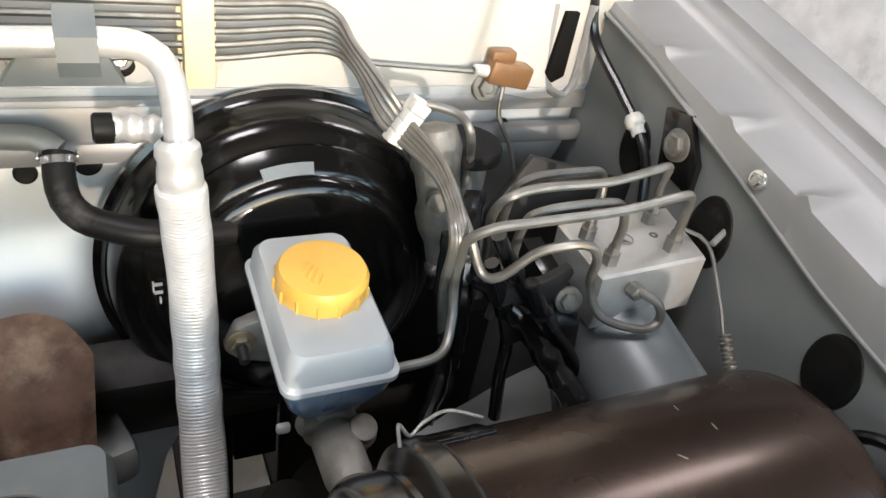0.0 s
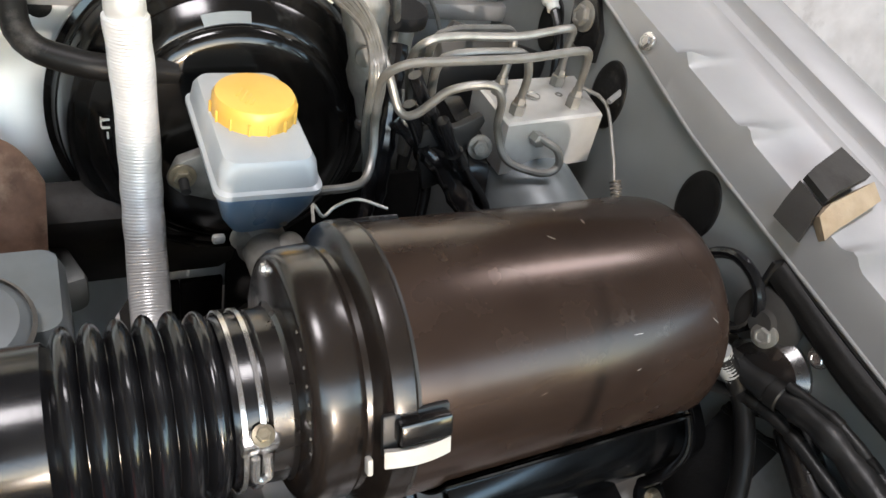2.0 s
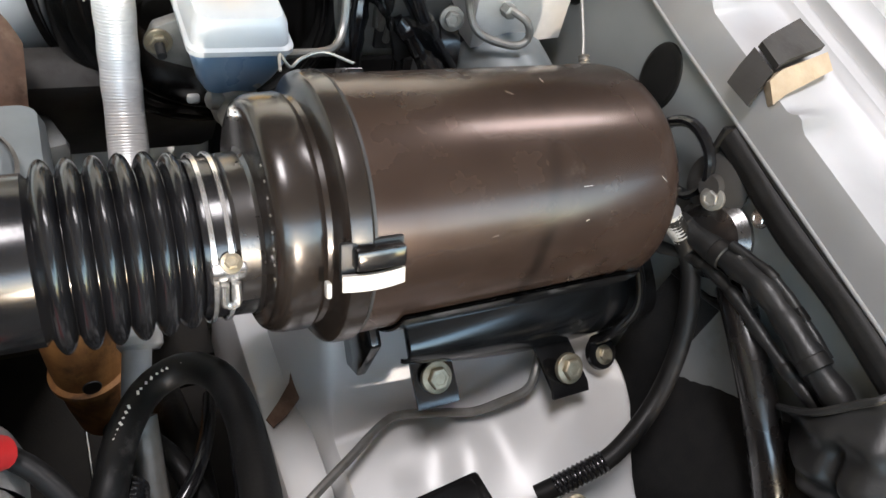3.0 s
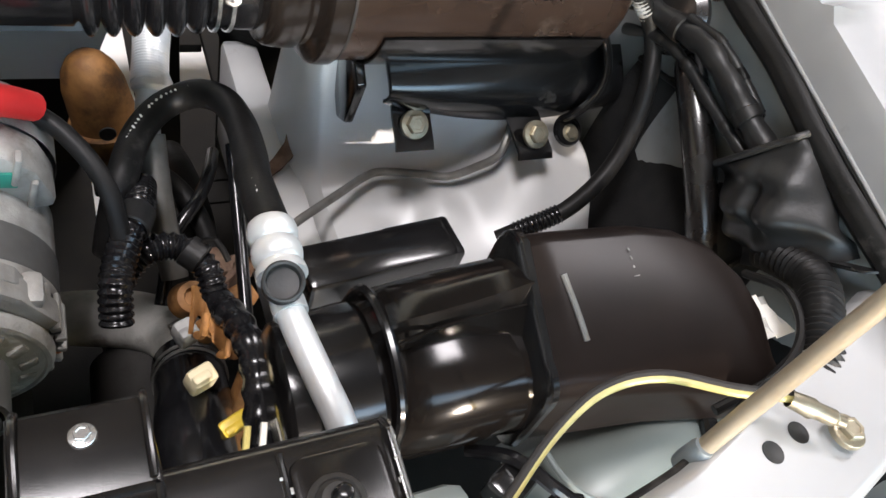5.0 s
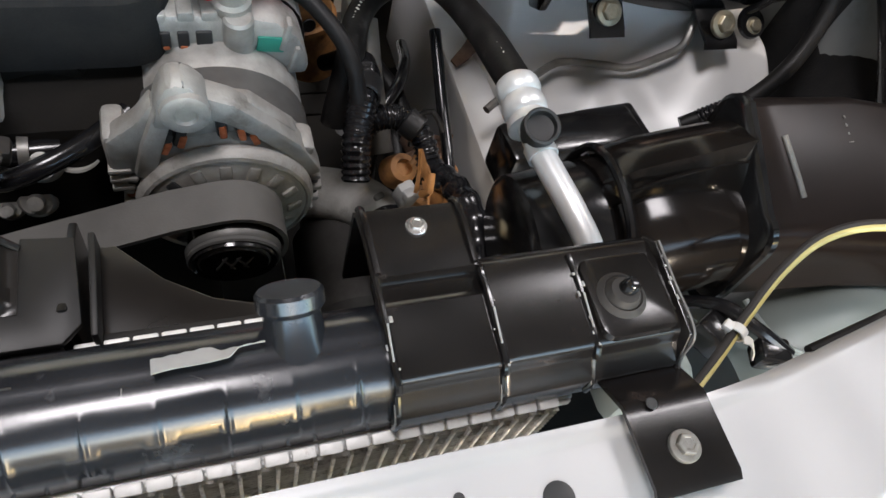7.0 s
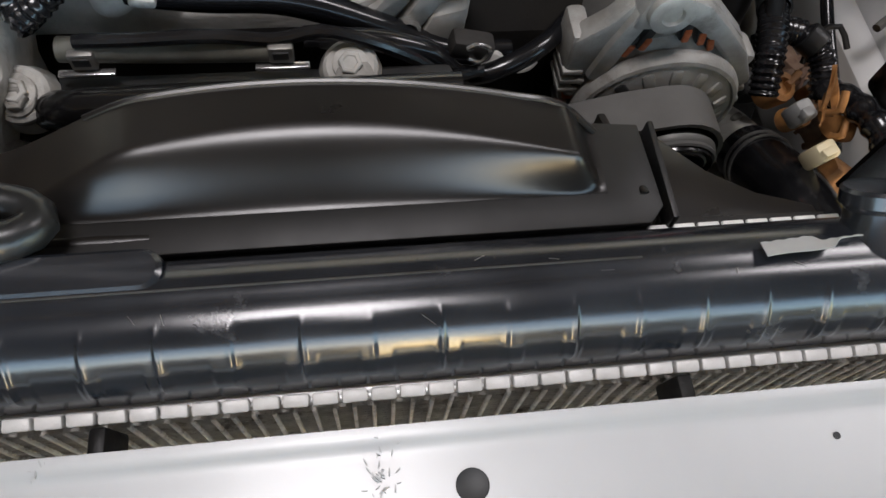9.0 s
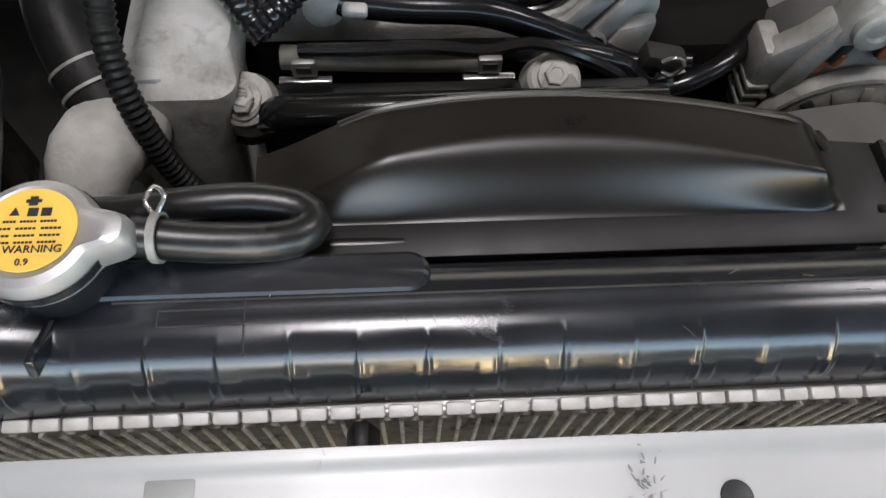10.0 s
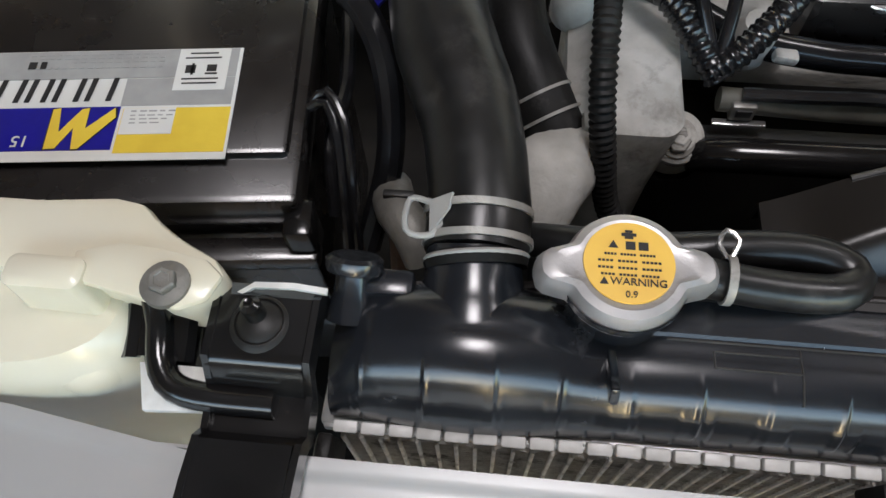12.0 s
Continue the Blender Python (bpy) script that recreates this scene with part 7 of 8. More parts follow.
for pts, r, mt, lab in (([(0.30, 0.40, 0.70), (0.318, 0.37, 0.735), (0.338, 0.335, 0.745), (0.352, 0.30, 0.73), (0.358, 0.26, 0.70)], 0.008, RUBBER, "black hose looping deep beside the engine"),
                        ([(0.375, 0.40, 0.72), (0.362, 0.35, 0.745), (0.346, 0.315, 0.752), (0.325, 0.29, 0.74), (0.31, 0.25, 0.71)], 0.0055, SHINY_RUBBER, "black cable crossing deep beside the engine"),
                        ([(0.345, 0.46, 0.66), (0.348, 0.40, 0.69), (0.352, 0.34, 0.70), (0.350, 0.27, 0.68)], 0.014, RUBBER, "thick black hose deep beside the engine")):
    solo("deep_hose", tube(pts, r, 16), mt, lab, "hose")
for x, y, z, r, mt in ((0.330, 0.226, 0.752, 0.013, OCHRE), (0.350, 0.240, 0.742, 0.010, RUST), (0.372, 0.262, 0.730, 0.012, RUST), (0.340, 0.200, 0.748, 0.009, OCHRE)):
    lug = thing("casting_lug", "rust-stained cast lug deep in the bay", "casting", (x, y, z), group="rusty lugs")
    part("boss", turned([(-0.02, r * 1.1), (-0.004, r), (0.0, r * 0.9), (0.001, r * 0.55), (-0.003, r * 0.45), (-0.003, 0.0)], (x, y, z), (0.2, -0.5, 1), 20), mt, lug)
    part("web", box((x + r * 0.9, y + r * 0.6, z - 0.008), (r * 1.5, 0.006, 0.020), 0.002, Matrix.Rotation(0.7, 3, "Z")), mt, lug)

# ---- engine front ----
engine = thing("engine_block", "dirty cast aluminium engine front", "engine", (-0.05, 0.40, 0.4))
# Near-black backing and block paint the shade between the pale castings.
part("shade_backing", surface(lambda u, v: (-0.245 + 0.36 * u, 0.232 + 0.012 * math.sin(22 * u) * math.sin(7 * v) + 0.02 * v, 0.60 + 0.255 * v), 30, 26, -0.01), DARK, engine)
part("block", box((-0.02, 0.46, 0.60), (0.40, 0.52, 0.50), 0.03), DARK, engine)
front = part("head_front", slab([(-0.23, 0.72), (-0.23, 0.885), (-0.104, 0.885), (-0.100, 0.856), (-0.012, 0.856), (0.012, 0.866), (0.022, 0.880), (0.029, 0.896), (0.048, 0.899), (0.056, 0.886), (0.069, 0.868), (0.068, 0.824), (0.085, 0.80), (0.085, 0.72)], "y", 0.215, 0.245, 0.004), DUSTY, engine, "dusty pale head casting")
part("cast_panel", slab([(-0.006, 0.853), (0.010, 0.862), (0.026, 0.884), (0.032, 0.893), (0.045, 0.895), (0.037, 0.876), (0.014, 0.842), (-0.006, 0.842)], "y", 0.2085, 0.216, 0.003), DUSTY, front)
part("cast_rib", slab([(0.0535, 0.900), (0.0665, 0.896), (0.040, 0.850), (0.027, 0.838), (0.020, 0.844)], "y", 0.2065, 0.216, 0.003), DUSTY, front)
part("cast_step", slab([(0.044, 0.860), (0.066, 0.866), (0.064, 0.828), (0.040, 0.822), (0.036, 0.838)], "y", 0.204, 0.216, 0.004), DUSTY, front)
part("bolt_boss", turned([(0, 0.0085), (0.006, 0.0078), (0.007, 0.006), (0.005, 0.005), (0.005, 0.0)], (0.030, 0.208, 0.848), (0, -1, 0.3), 20), ALU, front)
part("bolt_boss", turned([(0, 0.010), (0.008, 0.009), (0.010, 0.007), (0.010, 0.0)], (0.062, 0.212, 0.893), (0, -1, 0.5), 20), DUSTY, front)
for x, y, z, r in ((0.036, 0.200, 0.790, 0.011), (0.072, 0.200, 0.787, 0.012), (0.055, 0.200, 0.782, 0.009)):
    part("pump_boss", turned([(-0.015, r * 1.2), (0.0, r), (0.003, r * 0.8), (0.003, r * 0.45), (0.009, r * 0.4), (0.010, 0.0)], (x, y, z), (0, -0.8, 0.6), 20), DUSTY, front)
part("pump_web", slab([(-0.014, 0.822), (0.0, 0.820), (0.018, 0.795), (0.012, 0.776), (-0.010, 0.778)], "y", 0.196, 0.216, 0.004), DUSTY, front)
part("cast_lobe", turned([(0, 0.014), (0.008, 0.013), (0.013, 0.008), (0.014, 0.0)], (0.083, 0.205, 0.822), (0, -0.9, 0.4), 20), DUSTY, front)
part("cast_cup", turned([(0, 0.0), (0.0, 0.013), (0.012, 0.0165), (0.013, 0.0150), (0.004, 0.010), (0.004, 0.0)], (0.102, 0.215, 0.815), (0, -0.5, 0.9), 28), DUSTY, engine)
part("cast_web", slab([(0.085, 0.80), (0.125, 0.81), (0.135, 0.79), (0.12, 0.76), (0.085, 0.76)], "y", 0.205, 0.230, 0.004), DUSTY, engine)
cover = part("valve_cover", loft([rounded_section(0.0, 0.43, 0.17, 0.19, 0.03, 0.86), rounded_section(0.0, 0.43, 0.168, 0.188, 0.03, 0.905), rounded_section(0.0, 0.43, 0.155, 0.175, 0.03, 0.918)]), FELT, engine, "black engine cover")
part("cover_front", slab([(-0.098, 0.856), (-0.012, 0.857), (0.010, 0.866), (0.020, 0.882), (0.026, 0.903), (-0.098, 0.903)], "y", 0.222, 0.262, 0.005), SATIN, cover, "gloss black cover front")
part("cover_lip", tube([(-0.098, 0.221, 0.859), (-0.012, 0.221, 0.860), (0.008, 0.221, 0.868), (0.018, 0.221, 0.883)], 0.0022, 8), SATIN, cover)
bolt((-0.060, 0.236, 0.902), (0, -0.3, 1), 0.0105, cover, CHROME)
part("thermostat_case", loft([rounded_section(-0.205, 0.165, 0.022, 0.035, 0.010, 0.76), rounded_section(-0.205, 0.165, 0.026, 0.040, 0.012, 0.85), rounded_section(-0.200, 0.175, 0.030, 0.045, 0.012, 0.895), rounded_section(-0.195, 0.185, 0.022, 0.035, 0.010, 0.905)]), DUSTY, engine, "dusty pale casting")
part("water_neck", tube([(-0.215, 0.15, 0.865), (-0.228, 0.125, 0.88), (-0.238, 0.105, 0.885), (-0.243, 0.085, 0.875)], 0.017, 18, radius=lambda s, w: 0.013 + 0.009 * math.sin(math.pi * min(1, s / w * 0.9))), DUSTY, engine)
part("web", slab([(-0.268, 0.77), (-0.215, 0.762), (-0.198, 0.80), (-0.190, 0.868), (-0.205, 0.903), (-0.236, 0.900), (-0.258, 0.850)], "y", 0.137, 0.152, 0.005), DUSTY, engine)
for k, (wx, wz) in enumerate(((-0.247, 0.815), (-0.210, 0.815), (-0.228, 0.85))):
    part("cast_rib", turned([(-0.012, 0.011), (0.0, 0.010), (0.006, 0.0075), (0.007, 0.0)], (wx, 0.135, wz), (0.05 * k, -1, 0.3), 18), DUSTY, engine)
part("head_edge", box((-0.085, 0.226, 0.842), (0.19, 0.02, 0.026), 0.006), DUSTY, engine, "dusty pale head casting")
for x, y, z in ((-0.170, 0.149, 0.866), (-0.006, 0.157, 0.868)):
    boss = part("boss", turned([(0, 0.0), (0, 0.0175), (0.004, 0.0170), (0.010, 0.0150), (0.014, 0.0145), (0.016, 0.0125), (0.0155, 0.0)], (x, y, z), (0, -0.45, 1), 32), DUSTY, engine, "pale cast boss")
    bolt((x, y - 0.007, z + 0.0155), (0, -0.45, 1), 0.0065, boss, DUSTY)
for x, y, z, sx in ((-0.225, 0.215, 0.895, 0.016), (-0.130, 0.205, 0.880, 0.012)):
    part("cast_post", turned([(0, sx), (0.02, sx * 0.95), (0.028, sx * 0.7), (0.03, 0)], (x, y, z), (0, -0.2, 1), 24), DUSTY, engine)
part("cast_rib", slab([(-0.232, 0.80), (-0.222, 0.80), (-0.214, 0.90), (-0.222, 0.905)], "y", 0.127, 0.137, 0.002), DUSTY, engine)
part("cast_rib", slab([(-0.205, 0.79), (-0.198, 0.79), (-0.192, 0.86), (-0.199, 0.865)], "y", 0.127, 0.137, 0.002), DUSTY, engine)
barm = thing("front_bar", "black painted bar bolted across the engine front", "bar", (-0.07, 0.14, 0.86))
part("bar", tube([(-0.160, 0.140, 0.868), (-0.14, 0.134, 0.878), (-0.062, 0.130, 0.884), (0.05, 0.132, 0.882)], 0.0095, 16), BLACK, barm)
part("eye", turned([(0, 0.019), (0.006, 0.019), (0.007, 0.014), (0.007, 0.0)], (-0.170, 0.150, 0.861), (0, -0.5, 0.6), 32), BLACK, barm)
part("bushing", turned([(0, 0.013), (0.010, 0.012), (0.014, 0.009), (0.014, 0.0)], (-0.170, 0.146, 0.867), (0, -0.4, 0.7), 24), ALU, barm)
bolt((-0.170, 0.139, 0.880), (0, -0.4, 0.7), 0.0062, barm, ALU)
part("shadow_gap", box((-0.06, 0.150, 0.862), (0.22, 0.02, 0.02), 0.004), INK, barm)
part("stand_off", turned([(0, 0.013), (0.010, 0.013), (0.011, 0.010), (0.022, 0.010), (0.024, 0.0)], (-0.004, 0.150, 0.862), (0, -0.3, 0.9), 24), ALU, barm)
harn = thing("injector_harness", "black wiring rail with metal clips across the engine", "harness", (-0.08, 0.16, 0.88))
part("rail", tube([(-0.150, 0.162, 0.889), (-0.10, 0.160, 0.888), (-0.043, 0.160, 0.886)], 0.0065, 12), RAILPALE, harn)
part("upper_cable", tube([(-0.140, 0.160, 0.896), (-0.110, 0.158, 0.898), (-0.075, 0.158, 0.899), (-0.043, 0.160, 0.893), (-0.020, 0.160, 0.898), (0.005, 0.160, 0.889), (0.030, 0.162, 0.872), (0.048, 0.162, 0.857), (0.07, 0.17, 0.852)], 0.0036, 10), SHINY_RUBBER, harn)
for x in (-0.138, -0.041):
    part("clip", box((x, 0.157, 0.888), (0.013, 0.008, 0.011), 0.0015), STEEL, harn, "bent metal clip")
    part("clip_tab", box((x, 0.153, 0.881), (0.028, 0.004, 0.002), 0.0006), CHROME, harn)
    part("clip_slot", box((x, 0.1525, 0.889), (0.008, 0.001, 0.005), 0.0003), INK, harn)
solo("coolant_hose", tube([(-0.20, 0.225, 0.915), (-0.139, 0.205, 0.893), (-0.09, 0.203, 0.882), (-0.038, 0.203, 0.877), (0.012, 0.203, 0.855), (0.054, 0.202, 0.833), (0.095, 0.205, 0.828)], 0.0085, 14), SHINY_RUBBER, "glossy black hose across the engine front", "hose")
hose_across = bpy.data.objects["coolant_hose"]
part("clip", box((-0.112, 0.196, 0.889), (0.014, 0.012, 0.006), 0.002, Matrix.Rotation(0.15, 3, "Y")), DUSTY, hose_across, "pale metal clip")
loop_clamp((0.075, 0.2035, 0.8305), (1, 0.05, -0.15), 0.0088, 0.006, hose_across, STEEL)
conn = thing("plug_connector", "grey plug connector with a bright spring clip", "connector", (0.066, 0.178, 0.86))
part("shell", box((0.064, 0.180, 0.862), (0.026, 0.014, 0.013), 0.003, Matrix.Rotation(0.25, 3, "Y")), RAIL, conn)
part("spring_clip", tube([(0.060, 0.170, 0.870), (0.066, 0.169, 0.874), (0.073, 0.170, 0.868), (0.068, 0.169, 0.860), (0.061, 0.170, 0.862)], 0.0016, 8, 0.002), CHROME, conn)
for pts, r, rib in (([(-0.205, 0.215, 0.935), (-0.180, 0.19, 0.925), (-0.165, 0.170, 0.915), (-0.155, 0.16, 0.905)], 0.0075, 1), ([(-0.110, 0.215, 0.935), (-0.125, 0.19, 0.928), (-0.145, 0.170, 0.917), (-0.160, 0.162, 0.908)], 0.0075, 1),
                    ([(-0.180, 0.22, 0.95), (-0.170, 0.19, 0.935), (-0.158, 0.165, 0.910)], 0.0035, 0), ([(-0.150, 0.22, 0.95), (-0.152, 0.19, 0.935), (-0.156, 0.165, 0.910)], 0.0035, 0), ([(-0.23, 0.235, 0.935), (-0.19, 0.225, 0.92), (-0.16, 0.215, 0.915), (-0.12, 0.23, 0.92)], 0.006, 0)):
    solo("corrugated_conduit" if rib else "black_cable", tube(pts, r, 12, 0.0009 if rib else 0.005, ribs(r, r * 0.16, 0.0042) if rib else None), SHINY_RUBBER, "glossy black wiring meeting above the engine front", "conduit" if rib else "cable", "wiring branches")
solo("corrugated_conduit", tube([(-0.210, 0.24, 0.945), (-0.216, 0.190, 0.952), (-0.218, 0.150, 0.949), (-0.217, 0.128, 0.930), (-0.212, 0.114, 0.900), (-0.203, 0.107, 0.860), (-0.18, 0.10, 0.82)], 0.0065, 12, 0.0008, ribs(0.0068, 0.0012, 0.0038)), RUBBER, "black corrugated conduit dropping behind the radiator cap", "conduit")
overflow = thing("overflow_hose", "black overflow hose looping beside the radiator cap", "hose", (-0.15, 0.035, 0.945))
part("hose", tube([(-0.186, 0.0245, 0.951), (-0.165, 0.0236, 0.947), (-0.145, 0.0246, 0.943), (-0.1300, 0.0275, 0.940), (-0.1235, 0.0345, 0.938), (-0.1290, 0.0415, 0.938), (-0.147, 0.0440, 0.940), (-0.172, 0.0420, 0.941), (-0.20, 0.042, 0.936), (-0.25, 0.055, 0.915)], 0.0076, 18), HOSE, overflow)
loop_clamp((-0.176, 0.0236, 0.951), (1, -0.06, 0), 0.0082, 0.003, overflow, ALT, "clamp", "grey clamp band")
part("clamp_loop", tube([(-0.177, 0.030, 0.956), (-0.180, 0.035, 0.958), (-0.177, 0.040, 0.959), (-0.173, 0.036, 0.959), (-0.1755, 0.030, 0.957)], 0.0010, 8, 0.002), CHROME, overflow)
upper = thing("upper_radiator_hose", "thick black upper radiator hose with a spring clamp", "hose", (-0.28, 0.10, 0.92))
part("hose", tube([(-0.2685, 0.036, 0.934), (-0.2690, 0.060, 0.939), (-0.2765, 0.100, 0.942), (-0.294, 0.150, 0.945), (-0.299, 0.20, 0.945), (-0.297, 0.27, 0.94)], 0.0225, 28, radius=lambda s, w: 0.0212 + 0.0024 * step_up(s, 0.07, 0.09) + 0.00035 * math.sin(s * 140) * math.sin(s * 61 + 1)), HOSE, upper)
for d in (-0.006, 0.006):
    loop_clamp(Vector((-0.2686, 0.046, 0.9365)) + Vector((-0.03, 0.9, 0.25)).normalized() * d, (-0.03, 0.9, 0.25), 0.0215, 0.0028, upper, ALT, "clamp_band", "plated spring clamp band")
part("clamp_tongue", tube([(-0.2870, 0.0490, 0.9500), (-0.2960, 0.0510, 0.9480), (-0.2960, 0.0370, 0.9480), (-0.2860, 0.0350, 0.9490), (-0.2790, 0.0430, 0.9520)], 0.0013, 8, 0.002), LABEL_GREY, upper, "squared spring clamp tongue")
part("clamp_bridge", sheet([[(-0.2870, 0.0490, 0.9510), (-0.2860, 0.0350, 0.9490)], [(-0.2780, 0.0490, 0.9580), (-0.2790, 0.0430, 0.9560)]], 0.0012), LABEL_GREY, upper)
part("bead", turned([(0, 0.0205), (0.003, 0.0213), (0.006, 0.0200)], (-0.2680, 0.030, 0.932), (-0.1, 0.9, 0.3), 32), RUBBER, upper)
part("worn_bead", turned([(0, 0.0210), (0.0012, 0.0216), (0.0022, 0.0209)], (-0.2682, 0.033, 0.933), (-0.1, 0.9, 0.3), 40), LABEL_GREY, upper, "pale worn bead at the hose end")
byp = thing("bypass_hose", "black water hose with banded clamp on the thermostat neck", "hose", (-0.255, 0.16, 0.90))
part("hose", tube([(-0.232, 0.128, 0.886), (-0.245, 0.150, 0.900), (-0.258, 0.180, 0.912), (-0.262, 0.22, 0.915)], 0.0165, 20), RUBBER, byp)
for d in (0.0, 0.010):
    loop_clamp((-0.2385 - 0.6 * d, 0.139 + d, 0.893 + 0.5 * d), (-0.5, 0.8, 0.5), 0.0168, 0.0016, byp, ALT)

# ---- battery and coolant bottle ----
battery = thing("battery", "black battery with a printed grey, blue and yellow label", "battery", (-0.345, 0.058, 0.72))
battery.rotation_euler = (0, 0, radians(5.5))
part("case", box((-0.4755, 0.150, 0.80), (0.245, 0.165, 0.20), 0.006), SATIN, battery)
part("lid", box((-0.4755, 0.150, 0.908), (0.250, 0.172, 0.022), 0.004), SATIN, battery)
part("lid_step", box((-0.4755, 0.162, 0.9195), (0.238, 0.148, 0.008), 0.003), SATIN, battery)
LZ = 0.9240
def label_box(x0, x1, y0, y1, z, m, name, parent, lab=""):
    return part(name, box(((x0 + x1) / 2, (y0 + y1) / 2, z), (x1 - x0, y1 - y0, 0.0004), 0), m, parent, lab)
lab = label_box(-0.60, -0.3845, 0.0845, 0.1520, LZ, PAPER, "label", battery, "printed paper label")
label_box(-0.60, -0.3862, 0.1335, 0.1515, LZ + 0.0003, LABEL_GREY, "grey_band", lab)
label_box(-0.600, -0.4390, 0.0905, 0.1158, LZ + 0.0003, NAVY, "blue_field", lab)
label_box(-0.4375, -0.3858, 0.0885, 0.1145, LZ + 0.0003, LABEL_YELLOW, "yellow_field", lab)
label_box(-0.4370, -0.4120, 0.0990, 0.1142, LZ + 0.0006, PAPER, "pale_patch", lab)
label_box(-0.4160, -0.3905, 0.1250, 0.1512, LZ + 0.0006, PAPER, "white_square", lab)
turn = Matrix.Rotation(math.pi, 4, "Z")
wide = Matrix.Diagonal((1.35, 1.0, 1.0, 1.0))
brand = bmesh.new()
for x0, x1 in ((-0.5030, -0.4905), (-0.4875, -0.4770), (-0.4740, -0.4610), (-0.4580, -0.4450)):
    for xa in (x0, x1 - 0.0026):
        slab([(xa, 0.1192), (xa + 0.0026, 0.1192), (xa + 0.0044, 0.1335), (xa + 0.0018, 0.1335)], "z", LZ + 0.0006, LZ + 0.0008, 0, brand)
tagged(part("brand_mark", brand, INK, lab), "plain dark bars along the label", kind="stuff")
label_box(-0.4395, -0.3862, 0.1162, 0.1330, LZ + 0.0003, LABEL_GREY, "grey_panel", lab)
lettering("15", 0.0090, Matrix.Translation((-0.4830, 0.0962, LZ + 0.0008)) @ turn, PAPER, lab)
ZIG = ((-0.4704, 0.0912), (-0.4712, 0.1144), (-0.4676, 0.1150), (-0.4655, 0.1007), (-0.4571, 0.1142), (-0.4536, 0.1148), (-0.4532, 0.1026), (-0.4412, 0.1147), (-0.4400, 0.1090), (-0.4544, 0.0908), (-0.4574, 0.0908), (-0.4590, 0.1030), (-0.4650, 0.0914))
rim = bmesh.new()
slab([(-0.4557 + (x + 0.4557) * 1.05, 0.103 + (y - 0.103) * 1.04) for x, y in ZIG], "z", LZ + 0.0005, LZ + 0.0007, 0, rim)
part("zigzag_rim", rim, INK, lab)
zig = bmesh.new()
slab(ZIG, "z", LZ + 0.0008, LZ + 0.0010, 0, zig)
part("zigzag_mark", zig, LABEL_YELLOW, lab, "yellow zigzag mark")
lines = bmesh.new()
for x0, x1, y, h in ((-0.492, -0.426, 0.1490, 0.0008), (-0.492, -0.422, 0.1466, 0.0008), (-0.470, -0.422, 0.1440, 0.0008), (-0.492, -0.422, 0.1405, 0.0012), (-0.434, -0.411, 0.1125, 0.0009), (-0.434, -0.412, 0.1100, 0.0007), (-0.434, -0.414, 0.1078, 0.0007), (-0.434, -0.418, 0.1055, 0.0007)):
    n = int((x1 - x0) / 0.0042)
    for k in range(n):
        box((x0 + (k + 0.45) * (x1 - x0) / n, y, LZ + 0.0008), ((x1 - x0) / n * (0.55 + 0.3 * ((k * 7) % 3) / 2), h, 0.0002), 0, bm=lines)
tagged(part("fine_print", lines, LABEL_GREY, lab), "small grey printing", kind="stuff")
signs = bmesh.new()
for x, y, w, h in ((-0.4090, 0.1380, 0.0050, 0.0050), (-0.4080, 0.1380, 0.0012, 0.0072), (-0.3985, 0.1385, 0.0048, 0.0042), (-0.3985, 0.1350, 0.0060, 0.0010), (-0.4035, 0.1318, 0.018, 0.0008), (-0.4035, 0.1290, 0.017, 0.0008), (-0.4035, 0.1452, 0.018, 0.0008), (-0.4035, 0.1482, 0.014, 0.0008),
                   (-0.4890, 0.1422, 0.0040, 0.0045), (-0.4835, 0.1422, 0.0030, 0.0045)):
    box((x, y, LZ + 0.0010), (w, h, 0.0002), 0, bm=signs)
tagged(part("warning_print", signs, INK, lab), "small black warning signs", kind="stuff")
part("ledge", box((-0.352, 0.062, 0.895), (0.014, 0.02, 0.03), 0.003), BLACK, battery)
part("front_ledge", box((-0.42, 0.056, 0.885), (0.15, 0.014, 0.012), 0.003), SATIN, battery)
for pts, r in (([(-0.352, 0.115, 0.925), (-0.345, 0.118, 0.930), (-0.335, 0.105, 0.925), (-0.330, 0.08, 0.905), (-0.328, 0.06, 0.87)], 0.0025), ([(-0.353, 0.112, 0.925), (-0.344, 0.112, 0.929), (-0.338, 0.098, 0.92), (-0.334, 0.075, 0.90), (-0.333, 0.055, 0.86)], 0.0025), ([(-0.365, 0.180, 0.945), (-0.34, 0.172, 0.938), (-0.322, 0.145, 0.92), (-0.318, 0.11, 0.89), (-0.33, 0.08, 0.85)], 0.0075), ([(-0.352, 0.20, 0.90), (-0.345, 0.15, 0.90), (-0.346, 0.11, 0.90), (-0.342, 0.08, 0.88)], 0.004)):
    solo("black_cable", tube(pts, r, 10), SHINY_RUBBER, "black cable beside the battery", "cable", "battery cables")
solo("earth_clip", tube([(-0.385, 0.176, 0.945), (-0.378, 0.180, 0.948), (-0.372, 0.186, 0.948)], 0.0022, 8, 0.002), WHITE, "small white tie end on a cable", "cable tie")
solo("orange_wire", tube([(-0.318, 0.06, 0.31), (-0.316, 0.07, 0.70), (-0.314, 0.085, 0.85), (-0.312, 0.11, 0.86)], 0.005, 8), RUST, "orange-brown strap beside the battery", "strap")
solo("blue_wire", tube([(-0.335, 0.175, 0.925), (-0.325, 0.185, 0.932), (-0.318, 0.20, 0.935)], 0.003, 8), NAVY, "dark blue wire near the battery", "wire")
pump = thing("washer_fitting", "cast grey fitting between battery and radiator hose", "fitting", (-0.30, 0.09, 0.85))
